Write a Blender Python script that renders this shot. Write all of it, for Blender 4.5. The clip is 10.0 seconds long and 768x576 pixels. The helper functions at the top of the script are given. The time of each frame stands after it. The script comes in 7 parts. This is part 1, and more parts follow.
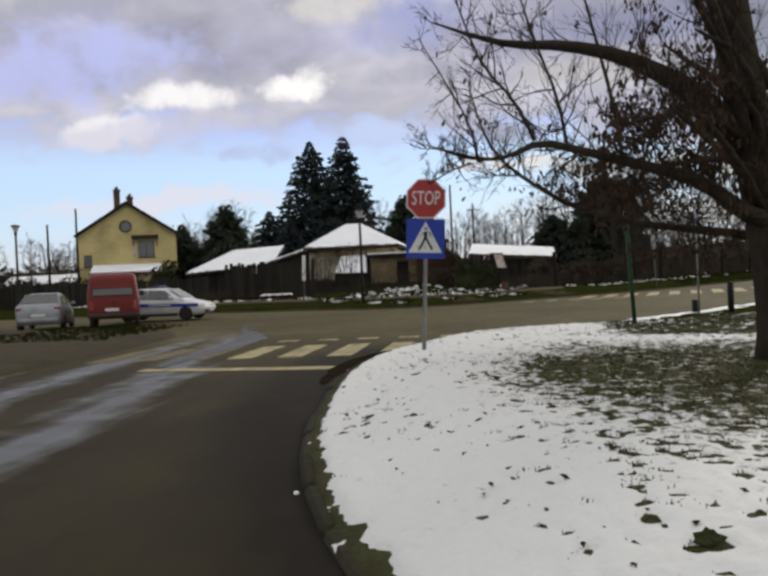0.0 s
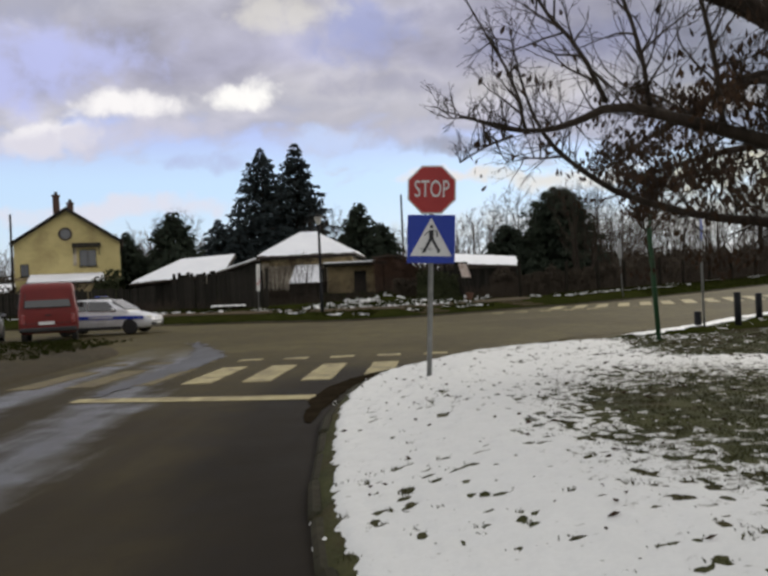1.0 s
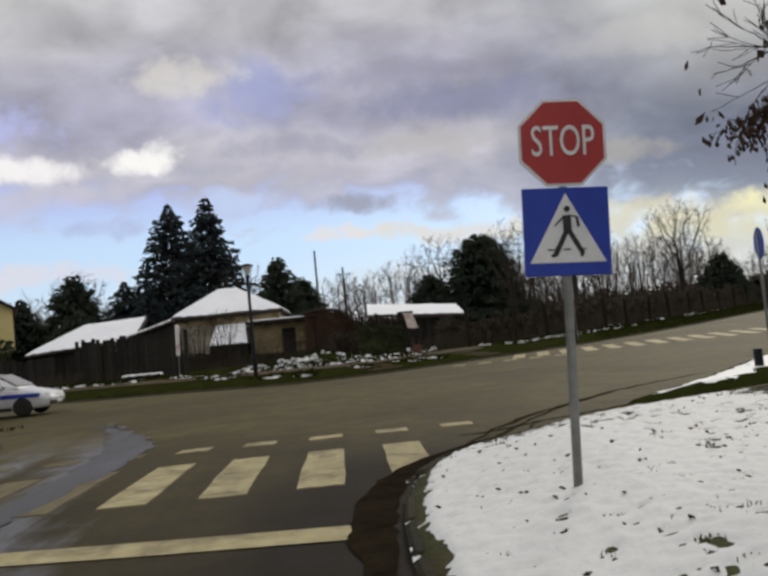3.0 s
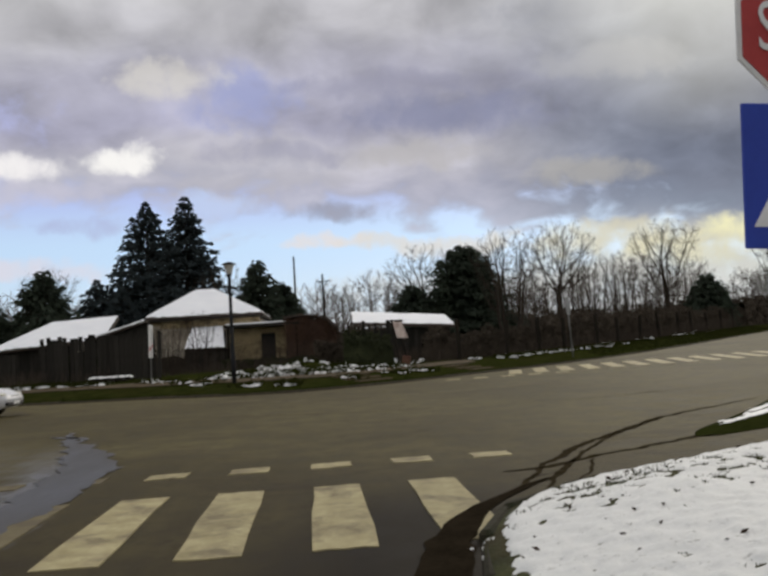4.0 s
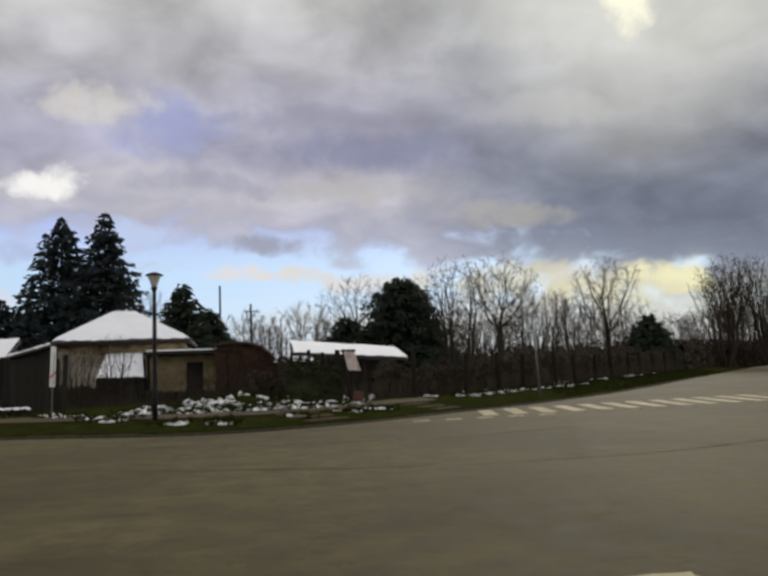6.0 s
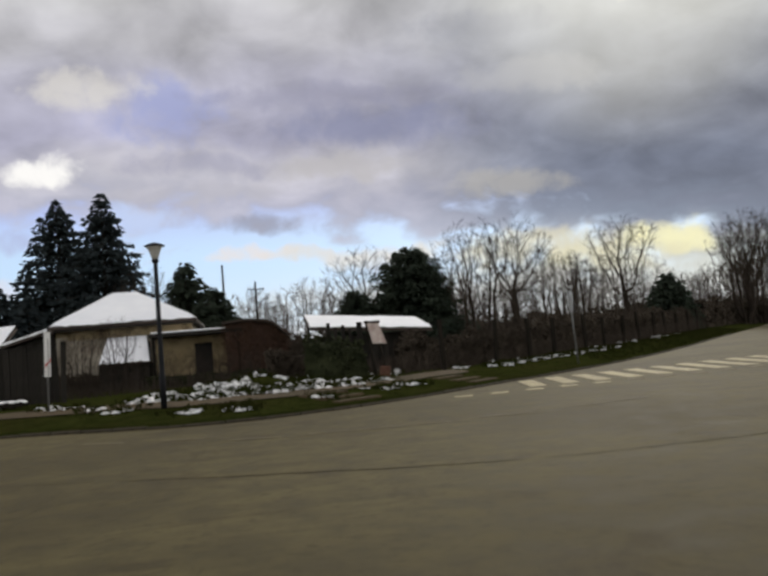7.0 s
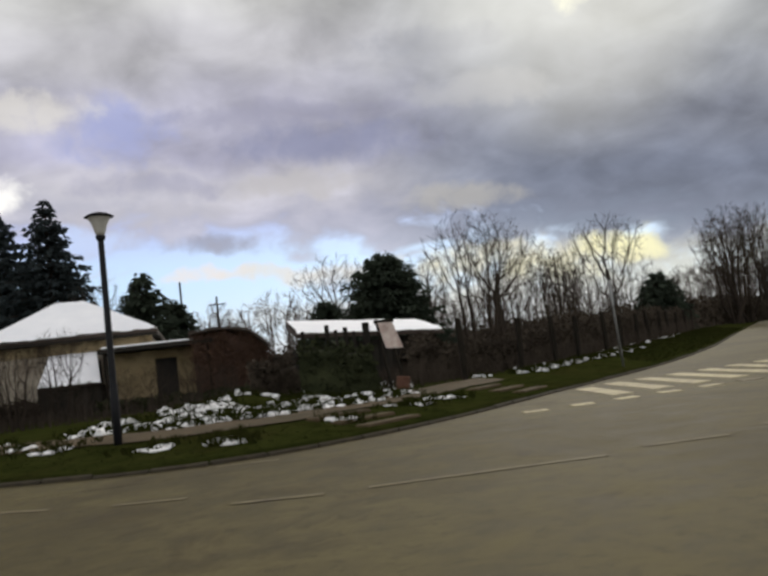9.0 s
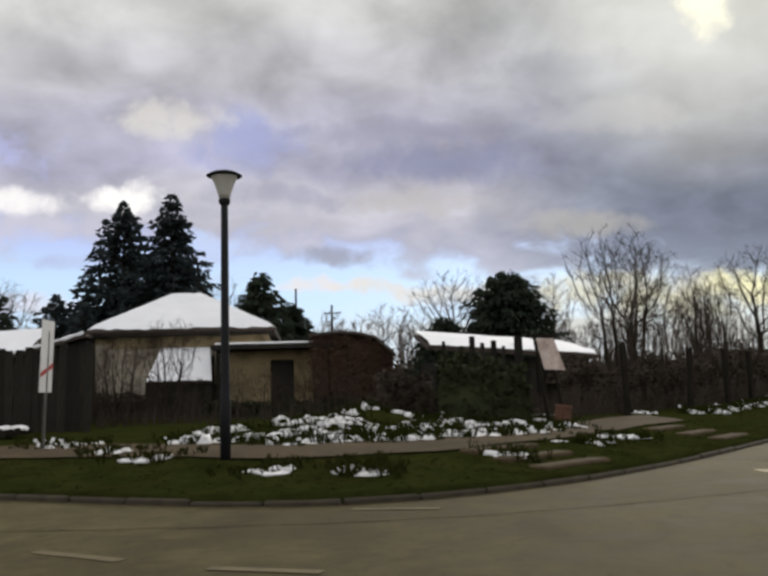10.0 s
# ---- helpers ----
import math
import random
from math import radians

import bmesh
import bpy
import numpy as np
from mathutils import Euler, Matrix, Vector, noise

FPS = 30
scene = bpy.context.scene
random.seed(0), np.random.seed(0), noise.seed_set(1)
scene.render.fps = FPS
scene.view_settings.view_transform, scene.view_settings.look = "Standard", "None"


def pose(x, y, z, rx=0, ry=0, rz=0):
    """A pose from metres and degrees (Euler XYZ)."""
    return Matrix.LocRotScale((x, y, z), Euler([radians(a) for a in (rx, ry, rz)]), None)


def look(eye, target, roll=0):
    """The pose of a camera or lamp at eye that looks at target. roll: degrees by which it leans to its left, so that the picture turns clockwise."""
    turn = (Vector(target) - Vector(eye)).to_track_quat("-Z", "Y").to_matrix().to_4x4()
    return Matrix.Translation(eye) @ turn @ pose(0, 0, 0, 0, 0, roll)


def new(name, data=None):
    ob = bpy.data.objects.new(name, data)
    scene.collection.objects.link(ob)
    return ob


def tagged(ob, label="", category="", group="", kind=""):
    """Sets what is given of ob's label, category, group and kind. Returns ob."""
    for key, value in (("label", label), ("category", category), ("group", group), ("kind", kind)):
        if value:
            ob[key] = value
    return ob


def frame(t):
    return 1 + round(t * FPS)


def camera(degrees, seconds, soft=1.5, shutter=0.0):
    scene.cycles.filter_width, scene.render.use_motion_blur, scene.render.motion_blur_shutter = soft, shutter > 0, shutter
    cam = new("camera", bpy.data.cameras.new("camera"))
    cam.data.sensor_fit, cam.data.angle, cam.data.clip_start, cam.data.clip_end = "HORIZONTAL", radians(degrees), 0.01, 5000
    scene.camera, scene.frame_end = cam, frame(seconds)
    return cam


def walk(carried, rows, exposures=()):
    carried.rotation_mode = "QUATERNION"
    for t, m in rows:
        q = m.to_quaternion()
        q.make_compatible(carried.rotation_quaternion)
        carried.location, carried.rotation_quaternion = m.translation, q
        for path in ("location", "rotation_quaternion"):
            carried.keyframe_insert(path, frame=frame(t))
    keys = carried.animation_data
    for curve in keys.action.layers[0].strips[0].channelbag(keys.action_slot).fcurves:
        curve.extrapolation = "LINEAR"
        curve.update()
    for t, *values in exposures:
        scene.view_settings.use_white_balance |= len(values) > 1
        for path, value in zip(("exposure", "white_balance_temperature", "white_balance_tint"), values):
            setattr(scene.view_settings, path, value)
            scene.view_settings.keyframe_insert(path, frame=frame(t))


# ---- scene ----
import collections

cam = camera(51.0, 10.0, soft=3.0)
PATH = [
    (0, (1.837, 5.764, 1.444), (1.589, 7.748, 1.421), -2.6),
    (0.5, (1.364, 6.944, 1.494), (1.216, 8.938, 1.479), -3.6),
    (1, (0.944, 8.063, 1.458), (0.825, 10.06, 1.455), -2.6),
    (1.5, (0.482, 9.178, 1.466), (0.396, 11.174, 1.538), -2.7),
    (2, (0.065, 10.478, 1.47), (-0.054, 12.474, 1.509), -5.1),
    (2.5, (-0.31, 11.632, 1.465), (-0.358, 13.631, 1.521), -5.2),
    (3, (-0.637, 12.791, 1.427), (-0.525, 14.784, 1.55), -5.6),
    (4.5, (-1.332, 16.188, 1.442), (-1.156, 18.174, 1.593), -3.3),
    (5, (-1.508, 17.313, 1.441), (-1.194, 19.282, 1.595), -6.2),
    (5.5, (-1.596, 18.667, 1.39), (-1.126, 20.606, 1.533), -6.9),
    (6, (-1.789, 20.171, 1.39), (-1.43, 22.126, 1.614), -2.2),
    (7.5, (-2.247, 24.862, 1.433), (-1.898, 26.827, 1.57), -5.7),
    (8, (-2.41, 26.434, 1.377), (-2.059, 28.394, 1.563), -4.9),
    (8.5, (-2.556, 28.107, 1.284), (-2.197, 30.069, 1.436), -6.2),
    (9, (-2.662, 29.882, 1.325), (-2.206, 31.82, 1.513), -6.8),
    (9.5, (-2.834, 31.871, 1.366), (-2.384, 33.808, 1.583), -4.4),
    (10, (-3.074, 33.728, 1.36), (-2.886, 35.702, 1.616), -1.7),
]
walk(cam, [(t, look(eye, target, roll)) for t, eye, target, roll in PATH], [(0, 0.12), (3, 0.03), (5.5, -0.03), (7.5, 0.10), (10, 0.15)])

# ------------------------------------------------------------------ world, sun
def vmath(nt, op, a, b=None):
    n = nt.nodes.new("ShaderNodeMath")
    n.operation = op
    for i, v in enumerate((a, b)):
        if v is None:
            continue
        if isinstance(v, (int, float)):
            n.inputs[i].default_value = v
        else:
            nt.links.new(v, n.inputs[i])
    return n.outputs[0]


def mixcol(nt, fac, a, b, mode="MIX"):
    n = nt.nodes.new("ShaderNodeMix")
    n.data_type, n.blend_type = "RGBA", mode
    for sock, v in ((n.inputs[0], fac), (n.inputs[6], a), (n.inputs[7], b)):
        if isinstance(v, (int, float)):
            sock.default_value = v
        elif isinstance(v, tuple):
            sock.default_value = (*v, 1)
        else:
            nt.links.new(v, sock)
    return n.outputs[2]


def ramp(nt, fac, stops):
    n = nt.nodes.new("ShaderNodeValToRGB")
    el = n.color_ramp.elements
    while len(el) < len(stops):
        el.new(0.5)
    for e, (p, c) in zip(el, stops):
        e.position = p
        e.color = (c, c, c, 1) if isinstance(c, (int, float)) else (*c, 1)
    nt.links.new(fac, n.inputs[0])
    return n.outputs[0]


def noise_node(nt, vec, scale, detail=6, rough=0.55, distort=0.0):
    n = nt.nodes.new("ShaderNodeTexNoise")
    n.inputs["Scale"].default_value = scale
    n.inputs["Detail"].default_value = detail
    n.inputs["Roughness"].default_value = rough
    n.inputs["Distortion"].default_value = distort
    if vec is not None:
        nt.links.new(vec, n.inputs["Vector"])
    return n.outputs[0]


SUN_AZ, SUN_EL = 29.0, 24.0


def make_world():
    w = bpy.data.worlds.new("sky")
    scene.world = w
    w.use_nodes = True
    nt = w.node_tree
    nt.nodes.clear()
    L = nt.links.new
    tc = nt.nodes.new("ShaderNodeTexCoord")
    d = tc.outputs["Generated"]
    sep = nt.nodes.new("ShaderNodeSeparateXYZ")
    L(d, sep.inputs[0])
    x, y, z = sep.outputs
    zc = vmath(nt, "MAXIMUM", z, 0.0)
    ahead = vmath(nt, "MAXIMUM", y, 0.05)
    warp = nt.nodes.new("ShaderNodeTexNoise")
    warp.inputs["Scale"].default_value, warp.inputs["Detail"].default_value, warp.inputs["Roughness"].default_value = 9, 5, 0.55
    L(d, warp.inputs["Vector"])
    wsep = nt.nodes.new("ShaderNodeSeparateColor")
    L(warp.outputs["Color"], wsep.inputs[0])
    # the sky ahead in the plane of the horizon, warped so that the clouds billow
    u = vmath(nt, "ADD", vmath(nt, "DIVIDE", x, ahead), vmath(nt, "MULTIPLY", vmath(nt, "SUBTRACT", wsep.outputs[0], 0.5), 0.16))
    w = vmath(nt, "ADD", vmath(nt, "DIVIDE", z, ahead), vmath(nt, "MULTIPLY", vmath(nt, "SUBTRACT", wsep.outputs[1], 0.5), 0.075))
    front = ramp(nt, y, [(0.25, 0.0), (0.5, 1.0)])
    den = vmath(nt, "ADD", zc, 0.38)
    comb = nt.nodes.new("ShaderNodeCombineXYZ")
    L(vmath(nt, "DIVIDE", x, den), comb.inputs[0])
    L(vmath(nt, "DIVIDE", y, den), comb.inputs[1])
    n1 = noise_node(nt, comb.outputs[0], 2.8, 5, 0.45, 0.4)
    n2 = noise_node(nt, comb.outputs[0], 7.0, 5, 0.5, 0.3)
    n4 = noise_node(nt, d, 30, 6, 0.55, 0.3)

    def tone(r, g, b):
        """Scene colour of a tone given as 0 to 255"""
        return tuple(((k / 255 + 0.055) / 1.055) ** 2.4 for k in (r, g, b))

    def soft(fac, stops):
        n = nt.nodes.new("ShaderNodeValToRGB")
        n.color_ramp.interpolation = "EASE"
        el = n.color_ramp.elements
        while len(el) < len(stops):
            el.new(0.5)
        for q, (p, c) in zip(el, stops):
            q.position, q.color = p, (c, c, c, 1) if isinstance(c, (int, float)) else (*c, 1)
        L(fac, n.inputs[0])
        return n.outputs[0]

    # clear sky, paling to the horizon
    sky = nt.nodes.new("ShaderNodeTexSky")
    sky.sky_type = "NISHITA"
    sky.sun_disc = False
    sky.sun_elevation, sky.sun_rotation = radians(SUN_EL), radians(SUN_AZ)
    clear = soft(zc, [(0.0, tone(224, 226, 232)), (0.06, tone(214, 232, 248)), (0.13, tone(204, 229, 254)), (0.20, tone(190, 200, 243)), (0.30, tone(168, 176, 226)), (0.5, tone(140, 152, 200))])
    skyc = mixcol(nt, 0.85, mixcol(nt, 1.0, sky.outputs[0], (0.085, 0.105, 0.15), "MULTIPLY"), clear)
    # cloud deck above a slanting lower edge
    edge = vmath(nt, "SUBTRACT", 0.178, vmath(nt, "MULTIPLY", u, 0.075))
    dens = vmath(nt, "MULTIPLY", vmath(nt, "SUBTRACT", w, edge), 9.0)
    dens = vmath(nt, "ADD", dens, vmath(nt, "MULTIPLY", vmath(nt, "SUBTRACT", n2, 0.5), 1.7))
    dens = vmath(nt, "ADD", dens, vmath(nt, "MULTIPLY", vmath(nt, "SUBTRACT", n1, 0.5), 0.7))
    deck = soft(vmath(nt, "ADD", vmath(nt, "MULTIPLY", dens, 0.5), 0.5), [(0.36, 0.0), (0.62, 0.92), (0.8, 1.0)])
    back = ramp(nt, n1, [(0.35, 0.6), (0.5, 1.0)])
    mask = mixcol(nt, front, back, deck)
    # tones of the deck: left and right sides, by height
    tl = soft(w, [(0.15, tone(175, 175, 189)), (0.20, tone(179, 178, 191)), (0.24, tone(193, 191, 199)), (0.29, tone(169, 168, 187)), (0.34, tone(171, 170, 185)), (0.42, tone(185, 184, 189)), (0.52, tone(195, 195, 193))])
    tr = soft(w, [(0.13, tone(144, 147, 157)), (0.17, tone(120, 126, 141)), (0.24, tone(118, 124, 140)), (0.31, tone(134, 138, 151)), (0.38, tone(152, 155, 163)), (0.46, tone(168, 170, 172)), (0.55, tone(176, 178, 177))])
    col = mixcol(nt, soft(u, [(0.12, 0.0), (0.46, 1.0)]), tl, tr)
    bill = vmath(nt, "ADD", vmath(nt, "MULTIPLY", vmath(nt, "SUBTRACT", n2, 0.5), 1.3), vmath(nt, "MULTIPLY", vmath(nt, "SUBTRACT", n1, 0.5), 0.9))
    bill = vmath(nt, "ADD", bill, 1.07)
    col = mixcol(nt, 1.0, col, bill, "MULTIPLY")
    out = mixcol(nt, mask, skyc, mixcol(nt, front, mixcol(nt, bill, (0.62, 0.62, 0.64), (0.80, 0.79, 0.78)), col))

    def puff(u0, w0, a0, b0, hard=0.0):
        du = vmath(nt, "DIVIDE", vmath(nt, "SUBTRACT", u, u0), a0)
        dw = vmath(nt, "DIVIDE", vmath(nt, "SUBTRACT", w, w0), b0)
        r2 = vmath(nt, "ADD", vmath(nt, "MULTIPLY", du, du), vmath(nt, "MULTIPLY", dw, dw))
        k = vmath(nt, "ADD", vmath(nt, "MULTIPLY", vmath(nt, "SUBTRACT", 1.0, r2), 0.35), vmath(nt, "MULTIPLY", vmath(nt, "SUBTRACT", n2, 0.5), 0.5))
        k = vmath(nt, "ADD", k, vmath(nt, "MULTIPLY", vmath(nt, "SUBTRACT", n4, 0.5), 1.1))
        return vmath(nt, "MULTIPLY", soft(vmath(nt, "ADD", k, 0.5), [(0.24 + hard, 0.0), (0.92 - hard, 1.0)]), front)

    # gaps of lilac sky and slate-blue bellies
    for u0, w0, a0, b0, c, k in ((-0.52, 0.31, 0.16, 0.055, (188, 194, 240), 0.9), (-0.08, 0.315, 0.075, 0.045, (160, 168, 212), 0.75), (-0.10, 0.185, 0.045, 0.02, (196, 214, 250), 0.8), (-0.02, 0.245, 0.10, 0.014, (160, 160, 182), 0.6),
                                 (0.20, 0.295, 0.13, 0.030, (136, 140, 168), 0.7), (0.12, 0.335, 0.16, 0.015, (150, 150, 172), 0.5), (0.05, 0.165, 0.07, 0.016, (152, 153, 168), 0.7), (-0.5, 0.385, 0.12, 0.03, (164, 165, 182), 0.8), (0.34, 0.42, 0.10, 0.02, (158, 160, 170), 0.5), (-0.27, 0.16, 0.05, 0.010, (182, 192, 226), 0.8)):
        out = mixcol(nt, vmath(nt, "MULTIPLY", puff(u0, w0, a0, b0), k), out, tone(*c))
    # sunlit cloud tops
    for u0, w0, a0, b0, c, k in ((-0.240, 0.247, 0.055, 0.018, (255, 253, 250), 1.0), (-0.375, 0.243, 0.066, 0.020, (250, 247, 247), 0.97), (-0.47, 0.213, 0.062, 0.022, (248, 245, 247), 0.97), (-0.42, 0.205, 0.14, 0.022, (206, 204, 220), 0.7),
                                 (-0.175, 0.348, 0.060, 0.024, (226, 222, 214), 0.65), (0.14, 0.243, 0.085, 0.016, (190, 187, 189), 0.75), (0.35, 0.208, 0.085, 0.020, (184, 181, 176), 0.65), (-0.03, 0.215, 0.12, 0.013, (190, 188, 196), 0.6), (0.40, 0.355, 0.10, 0.024, (178, 178, 182), 0.6), (0.562, 0.512, 0.048, 0.036, (255, 253, 225), 1.0)):
        out = mixcol(nt, vmath(nt, "MULTIPLY", puff(u0, w0, a0, b0, 0.05), k), out, tone(*c))
    # low bright clouds under the deck, yellowish to the east
    for u0, w0, a0, b0, c, k in ((0.60, 0.085, 0.34, 0.055, (206, 205, 192), 0.8), (0.02, 0.127, 0.055, 0.009, (236, 229, 226), 0.9), (0.16, 0.125, 0.11, 0.014, (230, 225, 217), 0.85), (0.38, 0.125, 0.12, 0.020, (222, 217, 194), 0.85), (0.585, 0.125, 0.075, 0.026, (250, 245, 200), 0.95), (0.50, 0.105, 0.10, 0.020, (228, 222, 190), 0.7),
                                 (-0.42, 0.108, 0.16, 0.016, (226, 223, 233), 0.8), (0.30, 0.07, 0.30, 0.020, (216, 214, 208), 0.7)):
        out = mixcol(nt, vmath(nt, "MULTIPLY", puff(u0, w0, a0, b0, 0.03), k), out, tone(*c))
    # the veiled sun
    dp = nt.nodes.new("ShaderNodeVectorMath")
    dp.operation = "DOT_PRODUCT"
    L(d, dp.inputs[0])
    dp.inputs[1].default_value = Vector((0.442, 0.801, 0.404)).normalized()
    glow = soft(dp.outputs["Value"], [(0.978, 0.0), (1.0, 1.0)])
    out = mixcol(nt, vmath(nt, "MULTIPLY", glow, 0.22), out, (1.4, 1.35, 1.15))
    # the far haze on the horizon
    haze = soft(zc, [(0.0, 0.8), (0.03, 0.45), (0.075, 0.0)])
    out = mixcol(nt, haze, out, tone(218, 219, 222))
    bg = nt.nodes.new("ShaderNodeBackground")
    L(out, bg.inputs[0])
    bg.inputs[1].default_value = 0.95
    o = nt.nodes.new("ShaderNodeOutputWorld")
    L(bg.outputs[0], o.inputs[0])


make_world()
lamp = bpy.data.lights.new("sun", "SUN")
lamp.energy, lamp.angle, lamp.color = 1.25, radians(14), (1.0, 0.93, 0.82)
sun = new("sun", lamp)
a, e = radians(SUN_AZ), radians(SUN_EL)
sun.matrix_world = look((0, 0, 60), Vector((0, 0, 60)) - Vector((math.sin(a) * math.cos(e), math.cos(a) * math.cos(e), math.sin(e))))

# ------------------------------------------------------------------ materials


def material(name, dark, light, scale=3.0, rough=0.8, fine=40.0, bump=0.15, metal=0.0, stain=None, stain_scale=0.5, stain_amount=0.5,
             rand=0.0, spec=0.4, stretch=(1, 1, 1), rough_var=0.1, bump_dist=0.02):
    """Two-scale noise between dark and light, an optional stain layer, bump, and a tint by object."""
    m = bpy.data.materials.new(name)
    m.use_nodes = True
    nt = m.node_tree
    b = nt.nodes["Principled BSDF"]
    tc = nt.nodes.new("ShaderNodeTexCoord")
    mp = nt.nodes.new("ShaderNodeMapping")
    mp.inputs["Scale"].default_value = stretch
    nt.links.new(tc.outputs["Object"], mp.inputs[0])
    v = mp.outputs[0]
    big = noise_node(nt, v, scale, 6, 0.6)
    small = noise_node(nt, v, fine, 4, 0.6)
    f = vmath(nt, "ADD", vmath(nt, "MULTIPLY", big, 0.65), vmath(nt, "MULTIPLY", small, 0.35))
    f = ramp(nt, f, [(0.32, 0.0), (0.68, 1.0)])
    c = mixcol(nt, f, dark, light)
    if stain:
        s = noise_node(nt, v, stain_scale, 5, 0.65, 0.4)
        s = ramp(nt, s, [(0.48, 0.0), (0.66, 1.0)])
        c = mixcol(nt, vmath(nt, "MULTIPLY", s, stain_amount), c, stain)
    if rand:
        oi = nt.nodes.new("ShaderNodeObjectInfo")
        k = vmath(nt, "ADD", vmath(nt, "MULTIPLY", oi.outputs["Random"], 2 * rand), 1 - rand)
        hsv = nt.nodes.new("ShaderNodeHueSaturation")
        nt.links.new(k, hsv.inputs["Value"])
        nt.links.new(c, hsv.inputs["Color"])
        c = hsv.outputs[0]
    nt.links.new(c, b.inputs["Base Color"])
    r = vmath(nt, "ADD", vmath(nt, "MULTIPLY", big, 2 * rough_var), rough - rough_var)
    nt.links.new(r, b.inputs["Roughness"])
    b.inputs["Metallic"].default_value = metal
    b.inputs["Specular IOR Level"].default_value = spec
    if bump:
        bn = nt.nodes.new("ShaderNodeBump")
        bn.inputs["Strength"].default_value = bump
        bn.inputs["Distance"].default_value = bump_dist
        nt.links.new(f, bn.inputs["Height"])
        nt.links.new(bn.outputs[0], b.inputs["Normal"])
    return m


def asphalt_material():
    m = bpy.data.materials.new("asphalt")
    m.use_nodes = True
    nt = m.node_tree
    b = nt.nodes["Principled BSDF"]
    tc = nt.nodes.new("ShaderNodeTexCoord")
    v = tc.outputs["Object"]
    grain = noise_node(nt, v, 90, 3, 0.7)
    mid = noise_node(nt, v, 1.6, 6, 0.6)
    big = noise_node(nt, v, 0.16, 5, 0.55, 0.6)
    c = mixcol(nt, ramp(nt, grain, [(0.3, 0.0), (0.75, 1.0)]), (0.052, 0.043, 0.020), (0.112, 0.093, 0.044))
    c = mixcol(nt, vmath(nt, "MULTIPLY", ramp(nt, mid, [(0.40, 0.0), (0.62, 1.0)]), 0.6), c, (0.138, 0.115, 0.054))
    c = mixcol(nt, vmath(nt, "MULTIPLY", ramp(nt, big, [(0.44, 0.0), (0.60, 1.0)]), 0.5), c, (0.052, 0.042, 0.022))
    patch = noise_node(nt, v, 0.55, 7, 0.68, 1.2)
    c = mixcol(nt, vmath(nt, "MULTIPLY", ramp(nt, patch, [(0.54, 0.0), (0.64, 1.0)]), 0.45), c, (0.046, 0.034, 0.018))
    pits = noise_node(nt, v, 5.0, 7, 0.75, 0.6)
    c = mixcol(nt, vmath(nt, "MULTIPLY", ramp(nt, pits, [(0.52, 0.0), (0.64, 1.0)]), 0.5), c, (0.044, 0.035, 0.019))
    # mud washed in streaks along the side road
    mp = nt.nodes.new("ShaderNodeMapping")
    mp.inputs["Scale"].default_value = (1.6, 0.12, 1)
    mp.inputs["Rotation"].default_value = (0, 0, radians(-10))
    nt.links.new(v, mp.inputs[0])
    st = noise_node(nt, mp.outputs[0], 0.9, 6, 0.6, 0.5)
    sp = nt.nodes.new("ShaderNodeSeparateXYZ")
    nt.links.new(v, sp.inputs[0])
    X, Y = sp.outputs[0], sp.outputs[1]
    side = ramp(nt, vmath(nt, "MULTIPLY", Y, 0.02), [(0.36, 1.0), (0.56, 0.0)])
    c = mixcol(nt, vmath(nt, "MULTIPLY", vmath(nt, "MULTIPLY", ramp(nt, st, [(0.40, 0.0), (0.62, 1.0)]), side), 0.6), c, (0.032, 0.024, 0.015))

    # darker asphalt of the side road, with lens vignetting put into the colour
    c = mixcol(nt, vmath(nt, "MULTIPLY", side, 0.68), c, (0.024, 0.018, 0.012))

    def band(off, half, edge):
        """1 within half of off = 0, falling to 0 over edge, frayed"""
        q = vmath(nt, "ADD", vmath(nt, "ABSOLUTE", off), vmath(nt, "MULTIPLY", vmath(nt, "SUBTRACT", st, 0.5), 1.6))
        q = vmath(nt, "ADD", q, vmath(nt, "MULTIPLY", vmath(nt, "SUBTRACT", mid, 0.5), 0.8))
        m2 = nt.nodes.new("ShaderNodeMapRange")
        m2.inputs["From Min"].default_value, m2.inputs["From Max"].default_value = half + edge, half
        nt.links.new(q, m2.inputs["Value"])
        return m2.outputs[0]

    def line_off(x0, k):
        return vmath(nt, "SUBTRACT", X, vmath(nt, "ADD", vmath(nt, "MULTIPLY", Y, k), x0))
    ahead = ramp(nt, vmath(nt, "MULTIPLY", Y, 0.02), [(0.52, 1.0), (0.62, 0.0)])
    wet = vmath(nt, "MULTIPLY", band(line_off(-0.35, -0.172), 0.16, 0.5), ahead)
    wet = vmath(nt, "MAXIMUM", wet, vmath(nt, "MULTIPLY", band(line_off(-2.9, -0.125), 0.05, 0.5), ahead))
    wet = vmath(nt, "MAXIMUM", wet, vmath(nt, "MULTIPLY", band(line_off(-0.6, -0.335), 0.05, 0.4), ramp(nt, vmath(nt, "MULTIPLY", Y, 0.02), [(0.40, 1.0), (0.48, 0.0)])))
    # the muddy gutter along the lawn
    yy = vmath(nt, "SUBTRACT", Y, 18.6)
    gut = vmath(nt, "SUBTRACT", vmath(nt, "ADD", vmath(nt, "MULTIPLY", vmath(nt, "MULTIPLY", yy, yy), 0.026), -0.72), X)
